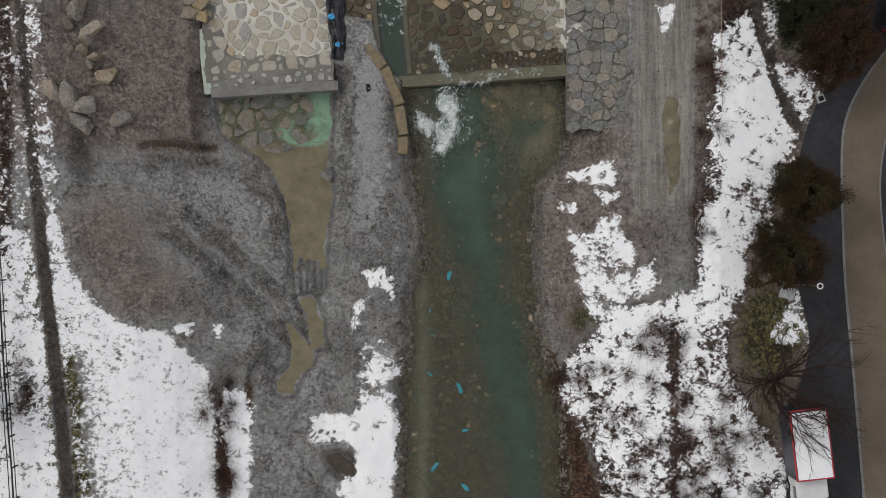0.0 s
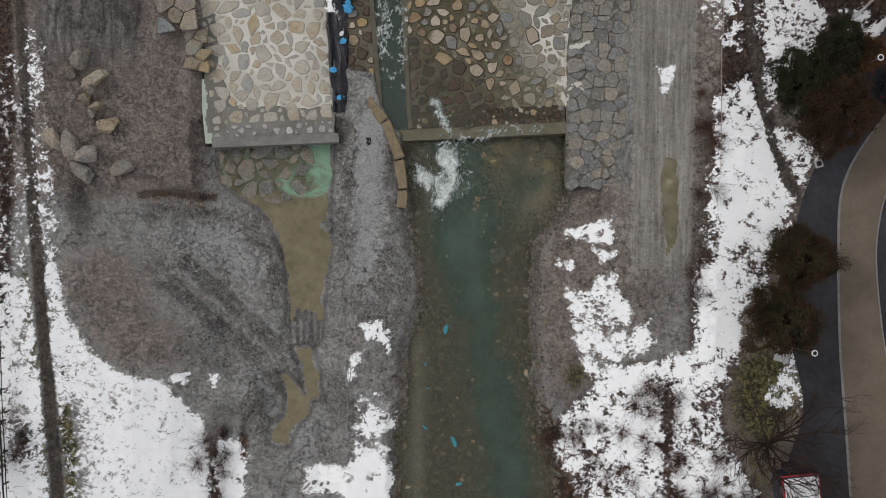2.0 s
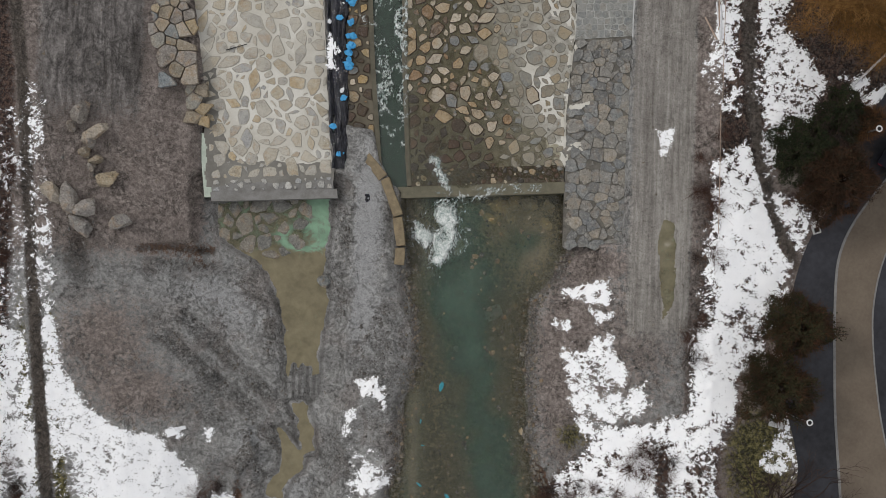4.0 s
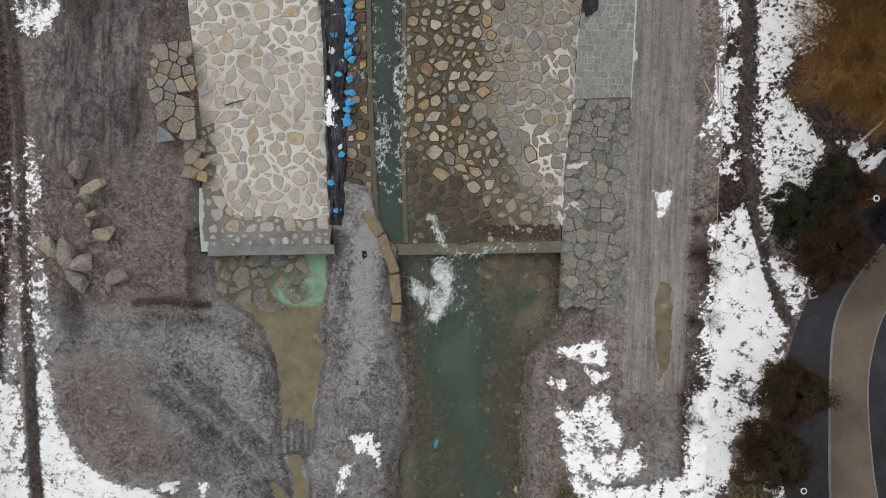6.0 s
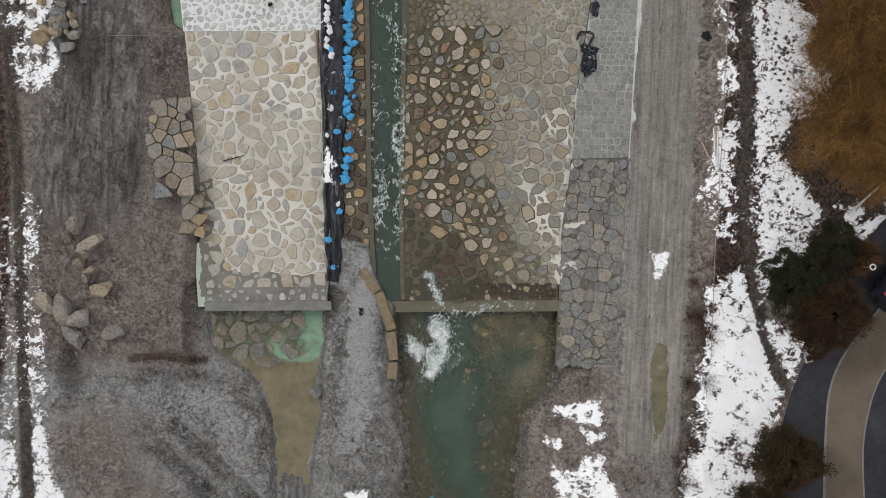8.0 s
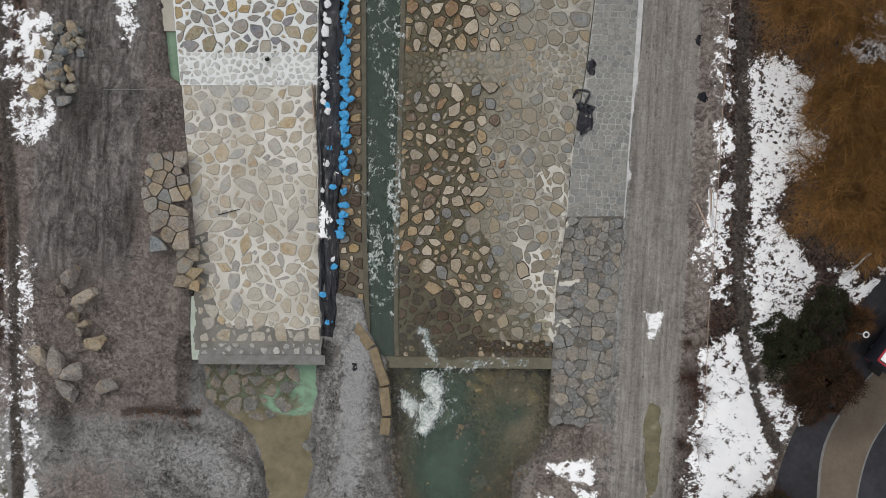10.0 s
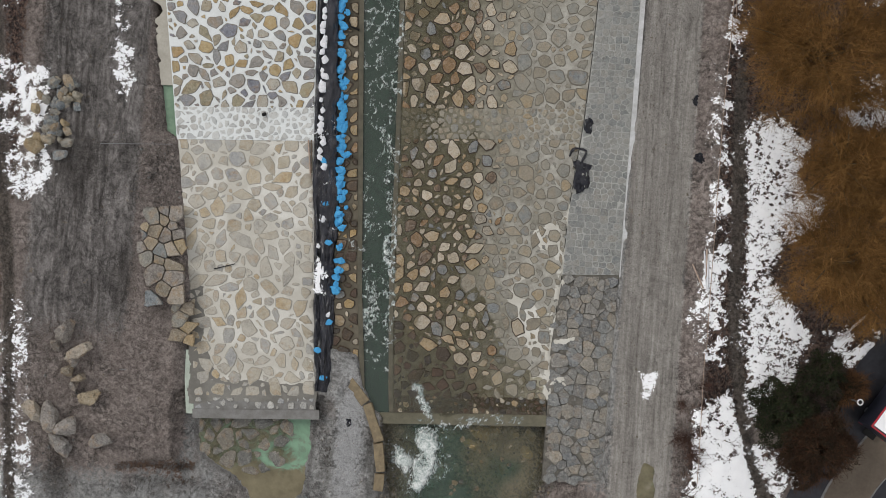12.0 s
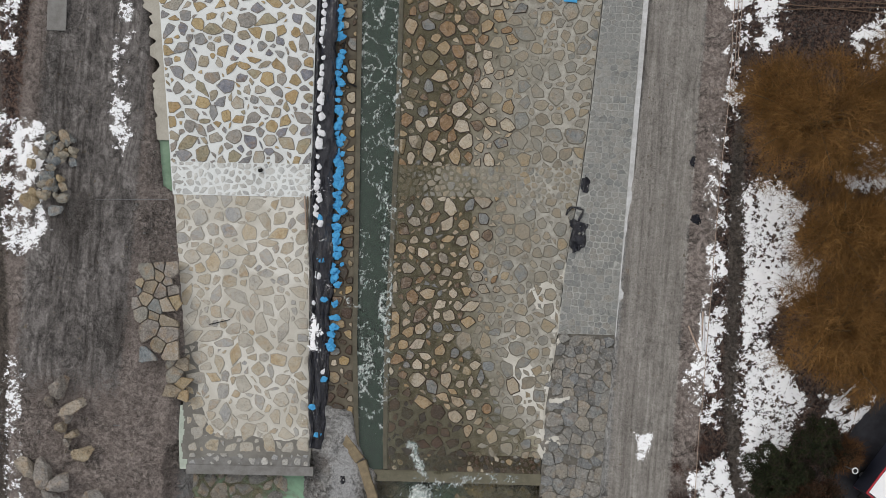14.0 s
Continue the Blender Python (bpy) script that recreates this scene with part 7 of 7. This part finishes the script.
def bare_tree(label, x, y, height, reach, lean, seed):
    """A leafless tree whose limbs fork again and again down to fine twigs."""
    rnd = random.Random(seed)
    tr = thing("tree", label, "tree", pose(x, y, float(ground_z(x, y)) - 0.05))
    v, f = [], []
    tube(v, f, [(0, 0, 0), (0.02, 0.05, 0.5), (0.08, 0.0, 1.3)], [0.26, 0.20, 0.17], 9)
    part("trunk", mesh_of("trunk", v, f, BARK), tr)

    def grow(v, f, p, d, length, r, depth):
        pts, q, e = [p.copy()], p.copy(), d.copy()
        for _ in range(4):
            e = (e + Vector((rnd.gauss(0, 0.16), rnd.gauss(0, 0.16), rnd.gauss(0.03, 0.10)))).normalized()
            q = q + e * length / 4
            pts.append(q.copy())
        tube(v, f, pts, [r * (1 - 0.14 * k) for k in range(5)], 5 if depth < 2 else 3)
        if depth == 4:
            return
        for k in range(rnd.choice((4, 5, 5)) + (depth == 3)):
            at = rnd.choice(pts[1:]) if k else pts[-1]
            side = Vector((rnd.gauss(0, 1), rnd.gauss(0, 1), rnd.gauss(0.1, 0.5))).normalized()
            grow(v, f, at, (e + side * rnd.uniform(0.35, 0.7)).normalized(), length * rnd.uniform(0.5, 0.72), r * 0.52, depth + 1)

    for k in range(13):
        a = 2 * math.pi * k / 13 + rnd.uniform(-0.25, 0.25)
        d = Vector((math.cos(a) + lean[0], math.sin(a) + lean[1], rnd.uniform(0.7, 1.8))).normalized()
        v, f = [], []
        grow(v, f, Vector((0.06, 0.02, rnd.uniform(0.8, 1.3))), d, reach * rnd.uniform(0.42, 0.58), 0.085, 1)
        part("branch", mesh_of("branch", v, f, TWIG_DARK), tr)


bare_tree("bare tree with fine dark spreading branches", 20.5, -8.2, 7.5, 6.2, (0.02, -0.02), 55)
tree("bare tree leaning over the fence", -29.4, -9.5, 5, 2.6, BARK, TWIG_DARK, 56, twigs=900, length=1.0, r=0.012, limbs=10, fan=3, leaves=LEAF_DARK, leaf_n=1500, full=0.2)


def shrub_mesh(seed, mat, n=130, r=0.010):
    rnd = random.Random(seed)
    v, f = [], []
    for _ in range(n):
        a, e = rnd.uniform(0, 2 * math.pi), rnd.uniform(0.15, 1.3)
        d = Vector((math.cos(a) * math.cos(e), math.sin(a) * math.cos(e), math.sin(e)))
        twig(v, f, (rnd.gauss(0, 0.2), rnd.gauss(0, 0.2), 0), d, rnd.uniform(0.5, 1.3), r * rnd.uniform(0.6, 1.2), 0.08, 3, rnd)
    return mesh_of("shrub", v, f, mat)


SHRUBS = [shrub_mesh(s, TWIG_DARK if s == 1 else TWIG_BRUSH) for s in range(6)]
rnd = random.Random(17)
spots = []
for _ in range(90):
    spots.append((rnd.uniform(9, 20.5), rnd.uniform(-20, -5)))
spots = [p for p in spots if float(inside(BANK_SNOW, *p)) > 0.3]
spots += [(-14.6 + rnd.gauss(0, 0.35), rnd.uniform(-18, -8.8)) for _ in range(16)]
spots += [(-15.6, -9.5), (-16.0, -11), (-26.8, -9.6), (-26.9, -8.9), (-27.3, -10.3), (-27.4, -7.4), (-28.2, 6), (-28.5, 9), (-28, 11.5)]
spots += [(16.9 + rnd.gauss(0, 0.5), rnd.uniform(-2, 16)) for _ in range(12)] + [(8.0 + rnd.gauss(0, 0.5), rnd.uniform(-18, -8)) for _ in range(10)]
for k, (x, y) in enumerate(spots):
    ob = thing("shrub", "low leafless brush with dark thin stems", "shrub", pose(x, y, float(ground_z(x, y)), 0, 0, 50 * k), "leafless brush", data=SHRUBS[k % 6])
    s = rnd.uniform(0.6, 1.15)
    ob.scale = (s, s, s * 0.8)

# ---- scraps ----
bm = bmesh.new()
box(bm, 0, 0, 0, 1.05, 0.24, 0.10, 0.02)
thing("timber_plank", "short snow-covered plank lying on the gravel", "plank", pose(-16.95, -5.05, float(ground_z(-16.95, -5.05)) + 0.07, 0, 0, 12), data=bm_mesh("timber_plank", bm, WHITE_BAG))
bm = bmesh.new()
box(bm, 0, 0, 0, 0.95, 0.75, 0.14, 0.03)
thing("concrete_plate", "small grey concrete slab lying in the moss", "plate", pose(21.66, -2.75, float(ground_z(21.66, -2.75)) + 0.08, 0, 0, -14), data=bm_mesh("concrete_plate", bm, CONCRETE_PALE))
v, f = [], []
tube(v, f, [(a, b, float(right_z(a, b)) + 0.24) for a, b in [(-7.2, 39.7), (-7.4, 38.9), (-7.2, 37.8), (-6.8, 37.0), (-6.2, 36.8)]], [0.07] * 5, 8)
thing("hose", "black rubber hose lying across the berm", "hose", data=mesh_of("hose", v, f, RUBBER, True))
v, f = [], []
tube(v, f, [(a, b, float(ground_z(a, b)) + 0.12) for a, b in [(25.8, 18.7), (26.5, 19.4), (27.7, 20.6), (28.8, 21.8)]], [0.09, 0.08, 0.08, 0.09], 6)
thing("timber_rail", "thin snow-covered pole lying under the willows", "timber", data=mesh_of("timber_rail", v, f, WHITE_BAG))
# ---- far end of the site ----
bm = bmesh.new()
box(bm, 0, 0, 0.03, 1.25, 2.1, 0.14, 0.02)
thing("concrete_plate", "grey concrete plate lying on the haul track", "plate", pose(-26.0, 39.7, float(ground_z(-26.0, 39.7)) + 0.06, 0, 0, 3), data=bm_mesh("concrete_plate", bm, CONCRETE))
for y, dy in ((43.9, -0.1), (43.5, 0.9), (44.3, 0.2)):
    rail("rusty_pipe", "long thin rusty pipe lying in the weeds", "pipe", (20.4, y), (29.0, y + dy), 0.035, RUST, "pipes in the weeds", 0.15)
bm = bmesh.new()
box(bm, 0, 0, 0.02, 0.9, 0.5, 0.06, 0.02)
for v in bm.verts:
    v.co.z += 0.06 * noise.noise(v.co * 4)
thing("plastic_cover", "blue plastic cover lying on the ramp", "plastic sheet", pose(7.4, 43.7, float(right_z(7.4, 43.7)) + 0.12), data=bm_mesh("plastic_cover", bm, BLUE_BAG))


# ---- the stones of the ramps, paving and riprap, piece by piece ----
up = lambda f, d: (lambda x, y: f(x, y) + d)
set_stones(ramp_lower, 11, between(L_LEFT, L_RIGHT, V_SILL + 1.5, V_BAND + 0.1), (-19, -7, 10, 31), 0.70, 0.14, left_z, STONE_WARM, 0.04, spread=0.85, vary=0.6, stretch=2.6, blunt=0.17, cuts=0.3, top=0.88, foot=STONE_CEMENT)
set_stones(ramp_upper, 12, between(L_LEFT, L_RIGHT, V_TOP - 0.1, V_END), (-21, -8, 30, 46), 0.64, 0.17, left_z, STONE_TAN, 0.06, spread=0.85, vary=0.6, blunt=0.12, stretch=2.6, cuts=0.5, top=0.9, foot=STONE_EDGE)
set_stones(ramp_band, 13, between(L_LEFT, L_RIGHT, V_BAND, V_TOP), (-19, -8, 28, 32), 0.38, 0.13, up(left_z, 0.06), STONE_GREY, 0.035, small=STONE_PALE_S, cuts=0.5, stretch=2.2)
set_stones(ramp_foot, 14, between(L_LEFT, L_RIGHT, V_SILL + 0.6, V_SILL + 1.5), (-16, -7, 10, 13), 0.40, 0.26, left_z, STONE_PALE, 0.05, spread=0.9, cuts=0.6)
def shore(wet, dry):
    def pick(rnd, x, y):
        m = float(along(MID, y))
        if y + rnd.gauss(0, 0.7) < 18.0 - 0.70 * (x + 2):
            return (wet if x < m else dry, STONE_SUNK)
        return (wet if x < m else dry, STONE_BROWN if x + rnd.gauss(0, 1.0) < m + 1.2 else STONE_SILTED)
    return pick


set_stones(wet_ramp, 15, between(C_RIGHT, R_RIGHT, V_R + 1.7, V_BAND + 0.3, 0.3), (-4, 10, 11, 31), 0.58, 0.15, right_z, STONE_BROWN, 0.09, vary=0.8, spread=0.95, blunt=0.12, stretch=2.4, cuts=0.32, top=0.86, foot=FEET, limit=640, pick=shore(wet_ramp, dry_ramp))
set_stones(right_foot, 17, between(C_RIGHT, R_RIGHT, V_R + 0.75, V_R + 1.9, 0.4), (-4, 9, 10, 14), 0.27, 0.10, right_z, STONE_BROWN, 0.05, spread=0.8, limit=300, pick=lambda r, x, y: (right_foot, r.choice((STONE_SUNK, STONE_SUNK, STONE_SUNK, STONE_BROWN))))
set_stones(right_band, 18, between(C_RIGHT, R_RIGHT, V_BAND + 0.2, V_TOP + 0.1, 0.4), (-4, 10, 29, 33), 0.36, 0.11, up(right_z, 0.03), STONE_GREY, 0.04, small=STONE_GREY_S, cuts=0.4)
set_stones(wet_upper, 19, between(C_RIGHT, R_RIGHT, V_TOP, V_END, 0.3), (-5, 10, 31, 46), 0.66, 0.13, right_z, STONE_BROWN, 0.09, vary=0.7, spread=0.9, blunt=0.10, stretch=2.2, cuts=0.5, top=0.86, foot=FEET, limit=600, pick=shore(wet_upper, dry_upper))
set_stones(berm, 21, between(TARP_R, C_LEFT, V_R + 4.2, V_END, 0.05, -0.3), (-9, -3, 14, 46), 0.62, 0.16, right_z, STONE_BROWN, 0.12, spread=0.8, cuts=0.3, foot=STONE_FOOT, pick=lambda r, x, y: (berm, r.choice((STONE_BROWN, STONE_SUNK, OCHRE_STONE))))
set_stones(paving, 22, between(R_RIGHT, P_RIGHT, 21.1, V_END, 0.05), (8, 12.3, 21, 46), 0.40, 0.045, pave_z, STONE_PAVE, 0.02, limit=300, rows=True, blunt=0.08)
riprap = thing("riprap", "dry-laid split stones along the bank", "riprap", kind="structure")
set_stones(riprap, 23, between(R_RIGHT, P_RIGHT, 7.3, 21.0, 0.05), (8, 12.3, 7, 22), 0.60, 0.02, up(pave_z, -0.06), STONE_RIP, 0.11, blunt=0.06, tilt=0.14, top=0.95, rows=True, shift=0.46, rough=0.14, cuts=0.25)
wall_stack = thing("stacked_stones", "flat quarry stones laid dry against the ramp", "stone wall", kind="structure")
STACK = [(-20.1, 23.9), (-16.95, 24.3), (-16.35, 17.8), (-19.0, 17.5), (-19.0, 19.0), (-19.8, 21.2), (-19.8, 22.7)]
set_stones(wall_stack, 24, lambda x, y: float(inside(STACK, x, y)) + 0.05, (-21, -16, 17, 25), 0.74, 0.045, lambda x, y: float(ground_z(-20, y)) - 0.25, STONE_GREY, 0.14, blunt=0.07, tilt=0.06, top=0.94, rows=True, shift=0.42, cuts=0.15, pick=lambda r, x, y: (wall_stack, r.choice((BOULDER, STONE_GREY, BOULDER))))
set_stones(wall_stack, 25, lambda x, y: float(inside([(-17.3, 17.8), (-16.0, 17.8), (-15.8, 15.3), (-16.9, 15.2)], x, y)) + 0.2, (-18, -15, 15, 18), 0.7, 0.05, lambda x, y: -1.3, STONE_GREY, 0.2, blunt=0.12)
pool_rocks = thing("pool_boulders", "half-drowned boulders below the sill", "boulders", kind="structure")
set_stones(pool_rocks, 26, lambda x, y: float(inside([(-15.2, 10.6), (-8.9, 10.8), (-8.8, 8.6), (-9.2, 7.2), (-11.2, 6.5), (-13.2, 6.9), (-15.0, 7.8)], x, y)) + 0.15, (-16, -7, 6, 11), 0.86, 0.14, lambda x, y: POOL_LEVEL - 0.03 - 0.05 * float(smooth(x, -13, -9)), BOULDER_WET, 0.10, spread=0.6, stretch=2.0, top=0.72, blunt=0.24, name="boulder")
